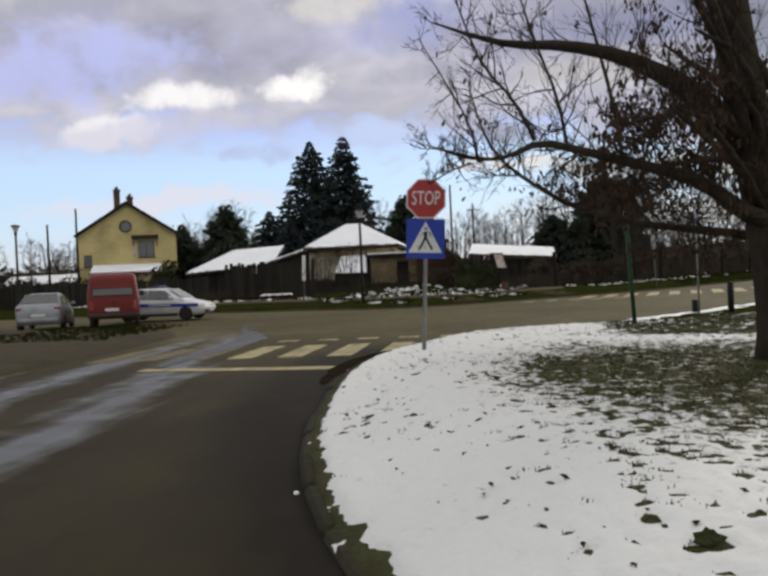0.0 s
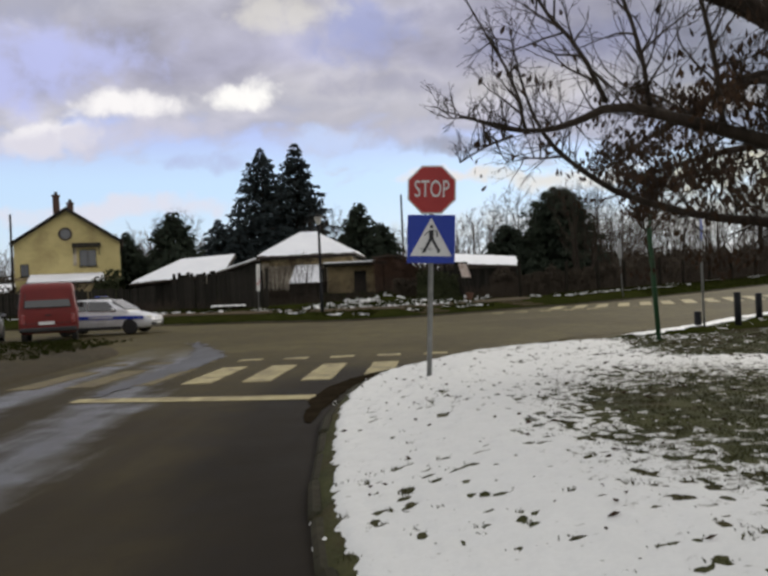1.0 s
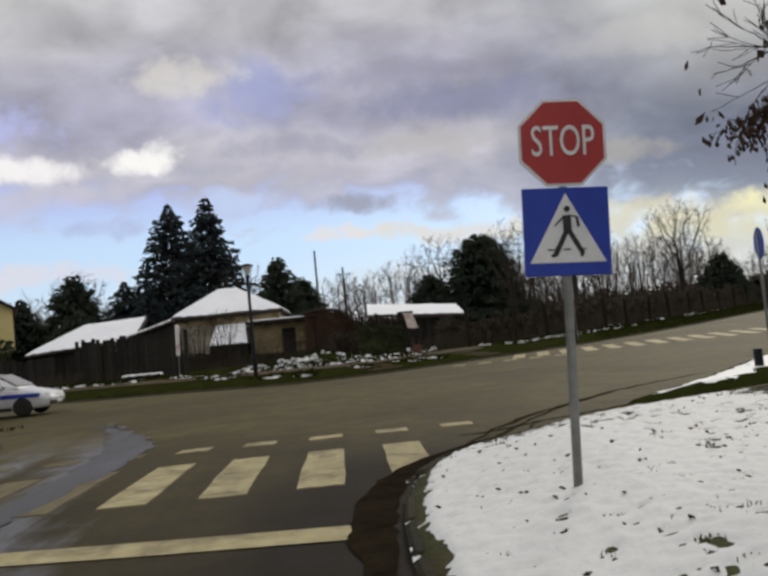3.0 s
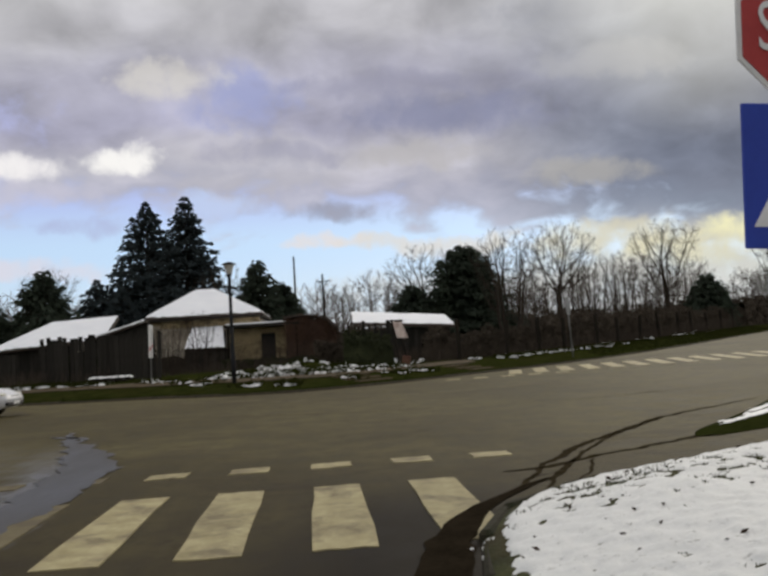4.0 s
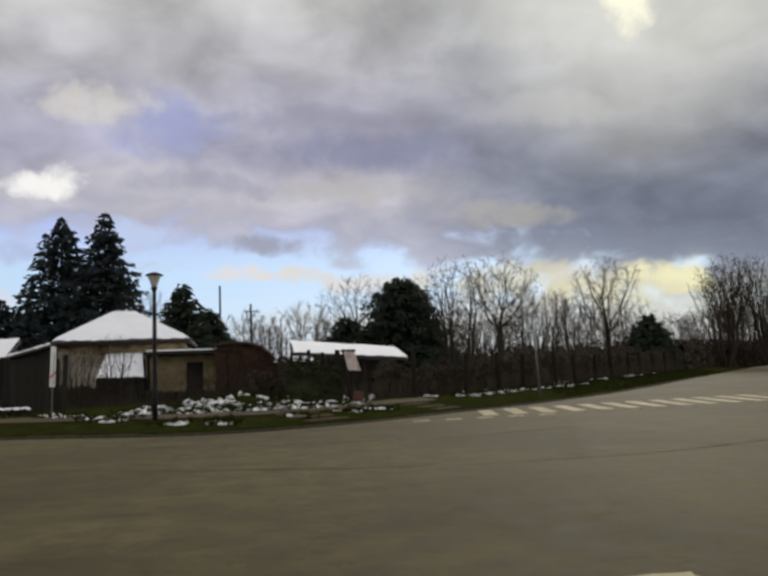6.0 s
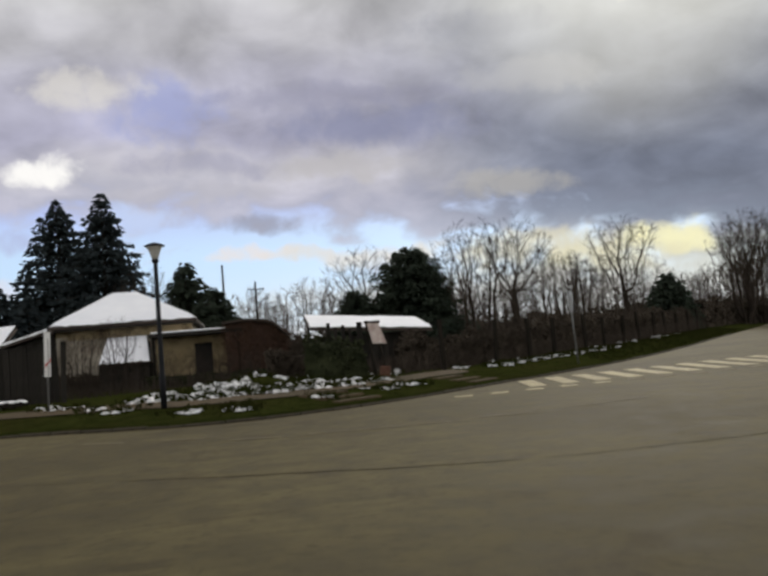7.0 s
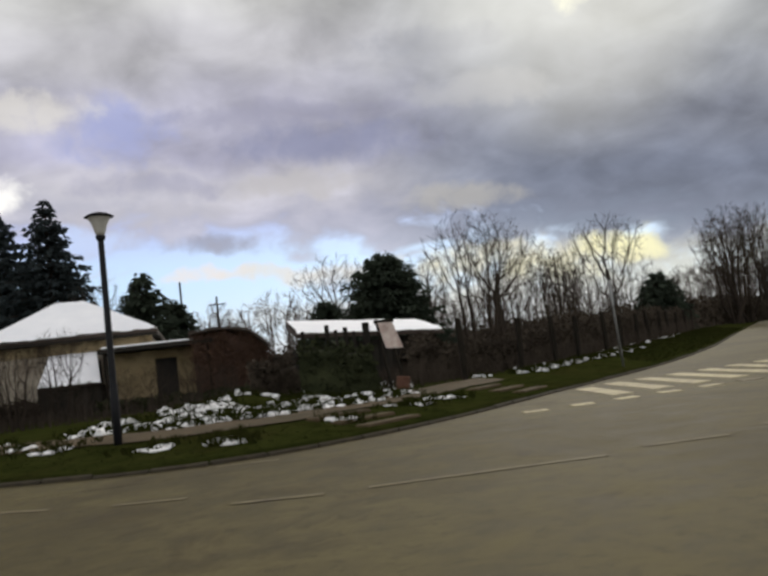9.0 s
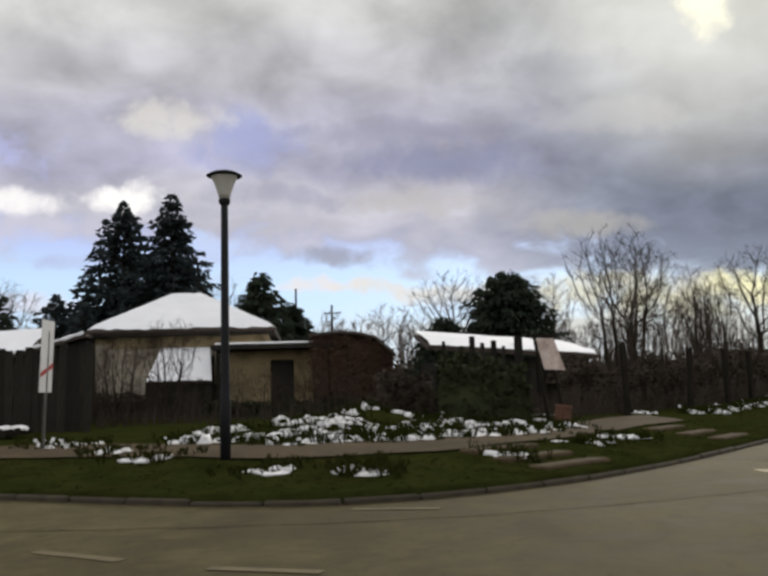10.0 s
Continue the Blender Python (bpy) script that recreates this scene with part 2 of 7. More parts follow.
    mud = vmath(nt, "MULTIPLY", band(gut, 0.45, 0.75), ramp(nt, vmath(nt, "MULTIPLY", Y, 0.02), [(0.44, 1.0), (0.475, 0.0)]))
    c = mixcol(nt, vmath(nt, "MULTIPLY", mud, 0.85), c, (0.014, 0.011, 0.008))
    c = mixcol(nt, vmath(nt, "MULTIPLY", wet, 0.6), c, (0.034, 0.030, 0.027))
    nt.links.new(c, b.inputs["Base Color"])
    nt.links.new(vmath(nt, "SUBTRACT", vmath(nt, "ADD", vmath(nt, "MULTIPLY", mid, 0.3), 0.65), vmath(nt, "MULTIPLY", wet, 0.42)), b.inputs["Roughness"])
    nt.links.new(vmath(nt, "ADD", vmath(nt, "MULTIPLY", wet, 0.45), 0.08), b.inputs["Specular IOR Level"])
    bn = nt.nodes.new("ShaderNodeBump")
    bn.inputs["Strength"].default_value, bn.inputs["Distance"].default_value = 0.35, 0.01
    nt.links.new(grain, bn.inputs["Height"])
    nt.links.new(bn.outputs[0], b.inputs["Normal"])
    return m


def snow_lawn_material():
    """Thin wet snow with the grass showing through in places."""
    m = bpy.data.materials.new("thin snow over grass")
    m.use_nodes = True
    nt = m.node_tree
    b = nt.nodes["Principled BSDF"]
    tc = nt.nodes.new("ShaderNodeTexCoord")
    v = tc.outputs["Object"]
    blades = noise_node(nt, v, 9, 8, 0.72, 0.8)
    tuft = noise_node(nt, v, 2.6, 5, 0.6, 0.4)
    big = noise_node(nt, v, 0.33, 4, 0.5)
    sp = nt.nodes.new("ShaderNodeSeparateXYZ")
    nt.links.new(v, sp.inputs[0])
    def off(k, c0, r):
        q = vmath(nt, "DIVIDE", vmath(nt, "SUBTRACT", sp.outputs[k], c0), r)
        return vmath(nt, "MULTIPLY", q, q)
    patch = vmath(nt, "MAXIMUM", vmath(nt, "SUBTRACT", 1.0, vmath(nt, "ADD", off(0, 4.3, 3.0), off(1, 14.2, 5.0))), 0.0)
    speck = noise_node(nt, v, 21, 4, 0.6, 0.3)
    k = vmath(nt, "ADD", vmath(nt, "MULTIPLY", blades, 0.5), vmath(nt, "MULTIPLY", speck, 0.5))
    k = vmath(nt, "ADD", k, vmath(nt, "MULTIPLY", patch, 0.23))
    k = vmath(nt, "ADD", k, vmath(nt, "MULTIPLY", vmath(nt, "SUBTRACT", big, 0.5), 0.15))
    g = vmath(nt, "MULTIPLY", ramp(nt, k, [(0.60, 0.0), (0.70, 1.0)]), 0.85)
    snow = mixcol(nt, noise_node(nt, v, 30, 4, 0.6), (0.63, 0.63, 0.615), (0.74, 0.74, 0.72))
    snow = mixcol(nt, vmath(nt, "MULTIPLY", ramp(nt, tuft, [(0.5, 0.0), (0.75, 1.0)]), 0.12), snow, (0.60, 0.60, 0.55))
    grass = mixcol(nt, noise_node(nt, v, 25, 4, 0.7), (0.035, 0.040, 0.018), (0.115, 0.105, 0.052))
    nt.links.new(mixcol(nt, g, snow, grass), b.inputs["Base Color"])
    b.inputs["Roughness"].default_value = 0.75
    b.inputs["Specular IOR Level"].default_value = 0.25
    h = vmath(nt, "SUBTRACT", vmath(nt, "MULTIPLY", noise_node(nt, v, 5, 5, 0.55), 0.6), vmath(nt, "MULTIPLY", g, 0.5))
    bn = nt.nodes.new("ShaderNodeBump")
    bn.inputs["Strength"].default_value, bn.inputs["Distance"].default_value = 0.5, 0.06
    nt.links.new(h, bn.inputs["Height"])
    nt.links.new(bn.outputs[0], b.inputs["Normal"])
    return m


def glass_material(name, tint, rough=0.08):
    m = bpy.data.materials.new(name)
    m.use_nodes = True
    b = m.node_tree.nodes["Principled BSDF"]
    b.inputs["Base Color"].default_value = (*tint, 1)
    b.inputs["Roughness"].default_value = rough
    b.inputs["Specular IOR Level"].default_value = 0.8
    b.inputs["Coat Weight"].default_value = 0.5
    return m


M = {}
M["asphalt"] = asphalt_material()
M["snowlawn"] = snow_lawn_material()
M["grass"] = material("winter grass", (0.013, 0.016, 0.004), (0.034, 0.039, 0.010), 1.6, 1.0, 14, 0.4, stain=(0.034, 0.029, 0.010), stain_scale=0.4, stain_amount=0.45, bump_dist=0.05, spec=0.0)
M["meadow"] = material("far field", (0.05, 0.05, 0.025), (0.13, 0.115, 0.07), 0.08, 0.95, 3, 0.3, spec=0.1)
M["mudgrass"] = material("muddy grass", (0.024, 0.020, 0.011), (0.066, 0.052, 0.028), 0.9, 0.9, 12, 0.6, stain=(0.05, 0.037, 0.022), stain_scale=0.4, stain_amount=0.8, bump_dist=0.06, spec=0.15)
M["mud"] = material("wet mud", (0.010, 0.008, 0.005), (0.030, 0.023, 0.015), 2.5, 0.95, 25, 0.3, spec=0.0)
M["water"] = material("slush water", (0.022, 0.019, 0.017), (0.050, 0.044, 0.038), 0.9, 0.46, 10, 0.12, spec=0.26, rough_var=0.22, stretch=(1, 0.25, 1), bump_dist=0.01)
M["lawngrass"] = material("matted lawn grass", (0.022, 0.026, 0.010), (0.085, 0.085, 0.036), 2.5, 0.95, 30, 0.7, stain=(0.055, 0.038, 0.020), stain_scale=1.2, stain_amount=0.6, bump_dist=0.03, spec=0.1)
M["path"] = material("dirt path", (0.044, 0.032, 0.018), (0.105, 0.078, 0.044), 1.2, 0.95, 20, 0.4, stain=(0.035, 0.030, 0.014), stain_scale=0.6, stain_amount=0.6, spec=0.1)
M["snow"] = material("snow", (0.78, 0.78, 0.77), (0.90, 0.89, 0.87), 3, 0.7, 20, 0.4, spec=0.25, bump_dist=0.03)
M["roofsnow"] = material("roof snow", (0.80, 0.81, 0.84), (0.92, 0.92, 0.93), 0.8, 0.7, 12, 0.25, spec=0.25, bump_dist=0.05)
M["concrete"] = material("kerb concrete", (0.024, 0.019, 0.012), (0.066, 0.053, 0.033), 5, 0.9, 40, 0.3, rand=0.18, stain=(0.05, 0.045, 0.03), stain_scale=2.0)
M["mosskerb"] = material("mossy kerb stone", (0.016, 0.015, 0.009), (0.050, 0.044, 0.030), 4, 0.95, 30, 0.5, rand=0.25, stain=(0.016, 0.020, 0.008), stain_scale=1.6, stain_amount=0.85, spec=0.1)
M["paint"] = material("worn road paint", (0.25, 0.21, 0.105), (0.47, 0.41, 0.24), 4, 0.75, 60, 0.15, rand=0.10, stain=(0.13, 0.105, 0.07), stain_scale=2.2, stain_amount=0.75, spec=0.12)
M["faint"] = material("rubbed road paint", (0.12, 0.10, 0.058), (0.20, 0.168, 0.10), 5, 0.8, 60, 0.1, stain=(0.10, 0.082, 0.06), stain_scale=2.5, stain_amount=0.9, spec=0.08)
M["tar"] = material("tar crack", (0.018, 0.014, 0.008), (0.050, 0.040, 0.023), 6, 1.0, 40, 0.2, spec=0.0)
M["galv"] = material("galvanised steel", (0.16, 0.165, 0.16), (0.30, 0.30, 0.29), 8, 0.5, 60, 0.1, metal=0.6)
M["red"] = material("sign red", (0.30, 0.022, 0.022), (0.38, 0.035, 0.032), 3, 0.45, 30, 0.05)
M["white"] = material("sign white", (0.55, 0.55, 0.54), (0.68, 0.68, 0.66), 3, 0.45, 30, 0.05)
M["blue"] = material("sign blue", (0.008, 0.030, 0.26), (0.014, 0.045, 0.34), 3, 0.45, 30, 0.05)
M["black"] = material("sign black", (0.012, 0.012, 0.014), (0.025, 0.025, 0.028), 3, 0.5, 30, 0.05)
M["iron"] = material("dark lamp paint", (0.006, 0.007, 0.009), (0.016, 0.016, 0.018), 6, 0.6, 50, 0.1, spec=0.2)
M["green"] = material("green post paint", (0.008, 0.038, 0.014), (0.018, 0.070, 0.026), 5, 0.5, 40, 0.1, stain=(0.03, 0.025, 0.015), stain_scale=3)
M["bark"] = material("bark", (0.016, 0.012, 0.009), (0.058, 0.045, 0.034), 6, 0.9, 30, 0.7, stretch=(1, 1, 0.3), spec=0.15)
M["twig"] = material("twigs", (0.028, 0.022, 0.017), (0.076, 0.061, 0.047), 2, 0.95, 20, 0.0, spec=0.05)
# same wood as the twigs, lightened so distance haze is in the colour
M["hazetwig"] = material("far twigs with haze tint", (0.10, 0.088, 0.082), (0.19, 0.17, 0.155), 0.4, 0.95, 5, 0.0, spec=0.05)
M["brush"] = material("bramble brush", (0.030, 0.024, 0.018), (0.082, 0.066, 0.049), 0.8, 0.95, 12, 0.3, spec=0.05, rand=0.1)
M["needle"] = material("spruce needles", (0.022, 0.030, 0.033), (0.058, 0.072, 0.072), 0.5, 0.95, 6, 0.0, spec=0.08)
M["pine"] = material("pine needles", (0.024, 0.033, 0.025), (0.060, 0.074, 0.050), 0.5, 0.95, 6, 0.0, spec=0.08)
M["leaf"] = material("dead leaves", (0.018, 0.011, 0.007), (0.068, 0.038, 0.020), 1.5, 0.85, 15, 0.0, spec=0.2)
M["hedge"] = material("dark evergreen hedge", (0.018, 0.023, 0.011), (0.050, 0.055, 0.026), 1.5, 0.95, 15, 0.4, spec=0.08)
M["creeper"] = material("rusty creeper", (0.055, 0.035, 0.024), (0.115, 0.068, 0.045), 0.9, 0.95, 12, 0.4, spec=0.05)
M["plaster"] = material("stained plaster", (0.23, 0.175, 0.095), (0.42, 0.33, 0.19), 0.8, 0.95, 20, 0.2, stain=(0.060, 0.042, 0.026), stain_scale=0.7, stain_amount=0.97, spec=0.1)
M["plasterold"] = material("grey plaster", (0.36, 0.31, 0.235), (0.58, 0.52, 0.42), 1.1, 0.95, 20, 0.2, stain=(0.10, 0.070, 0.046), stain_scale=0.55, stain_amount=0.95, spec=0.1)
M["yellow"] = material("yellow plaster", (0.44, 0.36, 0.15), (0.58, 0.49, 0.23), 0.5, 0.9, 18, 0.15, stain=(0.26, 0.20, 0.09), stain_scale=0.35, stain_amount=0.6)
M["brick"] = material("old brick", (0.055, 0.032, 0.024), (0.12, 0.068, 0.048), 3, 0.9, 25, 0.3, stain=(0.06, 0.035, 0.025), stain_scale=0.8)
M["tile"] = material("roof tile", (0.032, 0.024, 0.019), (0.075, 0.055, 0.042), 3, 0.85, 20, 0.3)
M["board"] = material("weathered boards", (0.013, 0.012, 0.010), (0.038, 0.034, 0.028), 3, 0.95, 30, 0.3, rand=0.3, stretch=(1, 1, 0.2), spec=0.12)
M["timber"] = material("fence timber", (0.009, 0.008, 0.006), (0.030, 0.025, 0.019), 5, 0.95, 30, 0.3, rand=0.2, stretch=(1, 1, 0.2), spec=0.08)
M["darkroom"] = material("dark interior", (0.010, 0.009, 0.008), (0.025, 0.022, 0.018), 2, 0.9, 10, 0.0)
M["vanred"] = material("faded red paint", (0.12, 0.013, 0.012), (0.19, 0.022, 0.018), 1.2, 0.5, 20, 0.03, stain=(0.10, 0.022, 0.016), stain_scale=1.2, stain_amount=0.5, spec=0.3)
M["silver"] = material("silver car paint", (0.24, 0.25, 0.27), (0.34, 0.35, 0.37), 1, 0.35, 30, 0.02, metal=0.3, stain=(0.13, 0.12, 0.11), stain_scale=1.5, stain_amount=0.5)
M["darkcar"] = material("dark car paint", (0.012, 0.013, 0.016), (0.030, 0.030, 0.034), 1, 0.35, 30, 0.02)
M["carwhite"] = material("white car paint", (0.58, 0.59, 0.61), (0.70, 0.70, 0.71), 1, 0.35, 30, 0.02, stain=(0.36, 0.34, 0.31), stain_scale=1.5, stain_amount=0.4)
M["rubber"] = material("tyre rubber", (0.010, 0.010, 0.010), (0.030, 0.028, 0.026), 5, 0.85, 30, 0.1)
M["rim"] = material("wheel rim", (0.20, 0.20, 0.20), (0.36, 0.36, 0.36), 5, 0.45, 30, 0.05, metal=0.6)
M["plastic"] = material("black plastic", (0.012, 0.012, 0.013), (0.032, 0.031, 0.031), 4, 0.6, 30, 0.05)
M["glass"] = glass_material("car glass", (0.015, 0.018, 0.020))
M["pane"] = glass_material("window pane", (0.030, 0.034, 0.040), 0.12)
M["taillight"] = glass_material("tail light", (0.20, 0.012, 0.010), 0.2)
M["headlight"] = glass_material("headlight", (0.75, 0.72, 0.60), 0.15)
M["lampglass"] = material("frosted lamp glass", (0.42, 0.41, 0.37), (0.56, 0.55, 0.50), 5, 0.5, 30, 0.0)
M["rust"] = material("rusty sheet", (0.060, 0.030, 0.020), (0.15, 0.080, 0.055), 5, 0.9, 30, 0.3, stain=(0.20, 0.13, 0.10), stain_scale=3, spec=0.1)
M["poster"] = material("faded poster", (0.46, 0.32, 0.27), (0.70, 0.64, 0.58), 2.2, 0.8, 9, 0.0, stain=(0.20, 0.10, 0.08), stain_scale=1.8)

# ------------------------------------------------------------------ mesh tools


class Mesh:
    """Collects vertices and faces of one part."""

    def __init__(self):
        self.v, self.f = [], []

    def add(self, verts, faces):
        n = len(self.v)
        self.v += [tuple(p) for p in verts]
        self.f += [tuple(n + i for i in q) for q in faces]
        return self

    def box(self, c, s, rz=0.0, taper=1.0, bevel=0.0):
        x, y, z = (k / 2 for k in s)
        co, si = math.cos(radians(rz)), math.sin(radians(rz))
        if bevel:
            b = min(bevel, x * 0.9, y * 0.9, z * 0.9)
            prof = [(-x + b, -y), (x - b, -y), (x, -y + b), (x, y - b), (x - b, y), (-x + b, y), (-x, y - b), (-x, -y + b)]
            lv = [(0.0, -z, 0), (1.0, -z + b, 1), (1.0, z - b, 1), (0.0, z, 0)]
            vs, fs = [], []
            for _, h, full in lv:
                k = taper if h > 0 else 1
                for px, py in prof:
                    gx = px if full else px * (x - b) / x
                    gy = py if full else py * (y - b) / y
                    vs.append((gx * k, gy * k, h))
            for l in range(3):
                for i in range(8):
                    fs.append((l * 8 + i, l * 8 + (i + 1) % 8, l * 8 + 8 + (i + 1) % 8, l * 8 + 8 + i))
            fs += [tuple(range(7, -1, -1)), tuple(range(24, 32))]
        else:
            vs = [(sx * x * (taper if sz > 0 else 1), sy * y * (taper if sz > 0 else 1), sz * z) for sz in (-1, 1) for sx, sy in ((-1, -1), (1, -1), (1, 1), (-1, 1))]
            fs = [(3, 2, 1, 0), (4, 5, 6, 7), (0, 1, 5, 4), (1, 2, 6, 5), (2, 3, 7, 6), (3, 0, 4, 7)]
        return self.add([(c[0] + px * co - py * si, c[1] + px * si + py * co, c[2] + pz) for px, py, pz in vs], fs)

    def tube(self, pts, radii, n=6, cap=True):
        pts = [Vector(p) for p in pts]
        if isinstance(radii, (int, float)):
            radii = [radii] * len(pts)
        vs, fs = [], []
        up = Vector((0.13, 0.21, 0.97))
        for i, p in enumerate(pts):
            t = (pts[min(i + 1, len(pts) - 1)] - pts[max(i - 1, 0)])
            t = t.normalized() if t.length > 1e-9 else Vector((0, 0, 1))
            ref = up if abs(t.dot(up)) < 0.95 else Vector((1, 0, 0))
            a1 = t.cross(ref).normalized()
            b1 = t.cross(a1)
            for k in range(n):
                w = 2 * math.pi * k / n
                vs.append(p + (a1 * math.cos(w) + b1 * math.sin(w)) * radii[i])
        for i in range(len(pts) - 1):
            for k in range(n):
                fs.append((i * n + k, i * n + (k + 1) % n, (i + 1) * n + (k + 1) % n, (i + 1) * n + k))
        if cap:
            fs += [tuple(range(n - 1, -1, -1)), tuple((len(pts) - 1) * n + k for k in range(n))]
        return self.add(vs, fs)

    def lathe(self, c, prof, n=16):
        """prof: (radius, height) from bottom to top"""
        vs = [(c[0] + r * math.cos(2 * math.pi * k / n), c[1] + r * math.sin(2 * math.pi * k / n), c[2] + h) for r, h in prof for k in range(n)]
        fs = [(i * n + k, i * n + (k + 1) % n, (i + 1) * n + (k + 1) % n, (i + 1) * n + k) for i in range(len(prof) - 1) for k in range(n)]
        fs += [tuple(range(n - 1, -1, -1)), tuple((len(prof) - 1) * n + k for k in range(n))]
        return self.add(vs, fs)

    def slab(self, poly, depth, axis="y", at=0.0):
        """A polygon in the plane across axis, made thick along it from at to at + depth"""
        n = len(poly)

        def put3(u, w, k):
            return (u, k, w) if axis == "y" else (k, u, w) if axis == "x" else (u, w, k)
        vs = [put3(u, w, at) for u, w in poly] + [put3(u, w, at + depth) for u, w in poly]
        fs = [tuple(range(n)), tuple(range(2 * n - 1, n - 1, -1))] + [(i, i + n, (i + 1) % n + n, (i + 1) % n) for i in range(n)]
        return self.add(vs, fs)

    def sheet(self, quad, thick):
        """A thick board with the four corners quad (counter-clockwise from above), thickness downwards along its normal"""
        q = [Vector(p) for p in quad]
        nrm = (q[1] - q[0]).cross(q[3] - q[0]).normalized() * thick
        return self.add(q + [p - nrm for p in q], [(0, 1, 2, 3), (7, 6, 5, 4), (0, 4, 5, 1), (1, 5, 6, 2), (2, 6, 7, 3), (3, 7, 4, 0)])

    def shifted(self, m):
        self.v = [tuple(m @ Vector(p)) for p in self.v]
        return self


def mesh_data(name, mb, mat, smooth=False):
    me = bpy.data.meshes.new(name)
    me.from_pydata(mb.v, [], mb.f)
    me.materials.append(mat)
    if smooth:
        me.shade_smooth()
    me.validate()
    me.update()
    return me


def part(name, mb, mat, parent=None, label="", smooth=False):
    ob = new(name, mesh_data(name, mb, mat, smooth))
    if parent is not None:
        ob.parent = parent
    if label:
        ob["label"] = label
    return ob


def thing(name, label, category, at=(0, 0, 0), rz=0.0, group="", kind=""):
    e = new(name)
    e.matrix_basis = pose(*at, 0, 0, rz)
    e.empty_display_size = 0.2
    return tagged(e, label, category, group, kind)


LINES = {}


def lerp_line(pts, key, val, t):
    """The other coordinate of a polyline that is a function of one of its coordinates"""
    k = (id(pts), key)
    if k not in LINES:
        LINES[k] = (np.array([p[key] for p in pts]), np.array([p[val] for p in pts]))
    return float(np.interp(t, *LINES[k]))


def smooth_line(pts, n=4):
    """Cut the corners of a polyline twice"""
    for _ in range(n):
        out = [pts[0]]
        for p, q in zip(pts, pts[1:]):
            out += [tuple(0.75 * a1 + 0.25 * b1 for a1, b1 in zip(p, q)), tuple(0.25 * a1 + 0.75 * b1 for a1, b1 in zip(p, q))]
        pts = out + [pts[-1]]
    return pts


# edges of the road: the far kerb as y of x, the lawn as x of y, the muddy verge as x of y
FAR = smooth_line([(-400, 66), (-140, 60), (-60, 55.5), (-30, 52), (-16, 48.8), (-11, 46.9), (-8.0, 46.2), (-6.0, 45.1), (-4.4, 44.25), (-2.8, 43.85), (-1.2, 44.2), (0.5, 45.05), (2.1, 46.3), (4.1, 48.1), (7.6, 51.7), (14.7, 57.7), (24, 68), (34, 80.5), (60, 112), (120, 185), (400, 520)], 2)
NEAR = smooth_line([(6.0, -30), (4.1, 2), (1.98, 7.9), (1.25, 9.3), (0.82, 10.3), (0.50, 11.3), (0.22, 12.4), (0.01, 13.7), (-0.20, 15.6), (-0.34, 17.3), (-0.33, 18.8), (-0.18, 20.2), (0.03, 21.15), (0.36, 21.85), (0.9, 22.38), (1.6, 22.85), (2.4, 23.25), (3.3, 23.68), (4.9, 24.4), (7.5, 25.4), (14, 28.6), (30, 37), (60, 54), (500, 300)], 2)
# road side of the grass island beyond the footpath
ISLE = smooth_line([(3.75, 25.35), (3.85, 25.7), (4.25, 26.25), (5.1, 27.1), (6.4, 28.6), (8.8, 31.6), (14, 38), (21.5, 49), (31.5, 66), (58, 102), (120, 175), (400, 500)], 2)


def far_y(x):
    return lerp_line(FAR, 0, 1, x)


def near_x(y):
    return lerp_line(NEAR, 1, 0, y)


def isle_x(y):
    return lerp_line(ISLE, 1, 0, y)


def rise(x, y):
    """The main road climbs gently towards the east"""
    u = 0.5 * x + 0.866 * y
    return 0.011 * max(0.0, u - 50) if y > 20 and x > -40 else 0.0


def wob(x, y, s=1.0, seed=0.0):
    return noise.noise(Vector((x * s, y * s, seed)))


def far_slope(x):
    return 1 / math.sqrt(1 + ((far_y(x + 0.4) - far_y(x - 0.4)) / 0.8) ** 2)


def verge_z(x, y):
    """Height of the ground beyond the far kerb"""
    d = (y - far_y(x)) * far_slope(x)
    k = min(max(d / 3.4, 0), 1)
    return rise(x, far_y(x)) + 0.13 + 0.30 * k * k * (3 - 2 * k) + 0.018 * max(0, min(d - 3, 25)) + 0.03 * wob(x, y, 0.6) * min(1, d) + (0.34 + 0.2 * wob(x, y, 0.9, 6)) * math.exp(-(((x + 1.8) / 3.2) ** 2 + ((d - 9.0) / 2.4) ** 2)) * min(1, max(0, d - 4.5))


def lawn_z(x, y):
    d = (x - near_x(y)) / math.sqrt(1 + ((near_x(y + 0.2) - near_x(y - 0.2)) / 0.4) ** 2)
    if d < -0.3 and y > 23.5:
        k = min(max(0.0, x - isle_x(y)) / 1.2, max(0.0, near_x(y - 1.35) - x) / 1.2, 1)
        return rise(x, y) + 0.012 + 0.15 * k * k * (3 - 2 * k) + 0.03 * wob(x, y, 0.5, 3) * k
    d = max(0.0, d) * 0.85
    k = min(d / 1.5, 1)
    return rise(x, y) + 0.03 + 0.07 * min(1, max(0, d - 0.10) / 0.08) + 0.26 * k * k * (3 - 2 * k) + 0.03 * wob(x, y, 0.5, 3) * min(1, d)


NEAR_TIP = [p for p in NEAR if p[1] > 21.5]


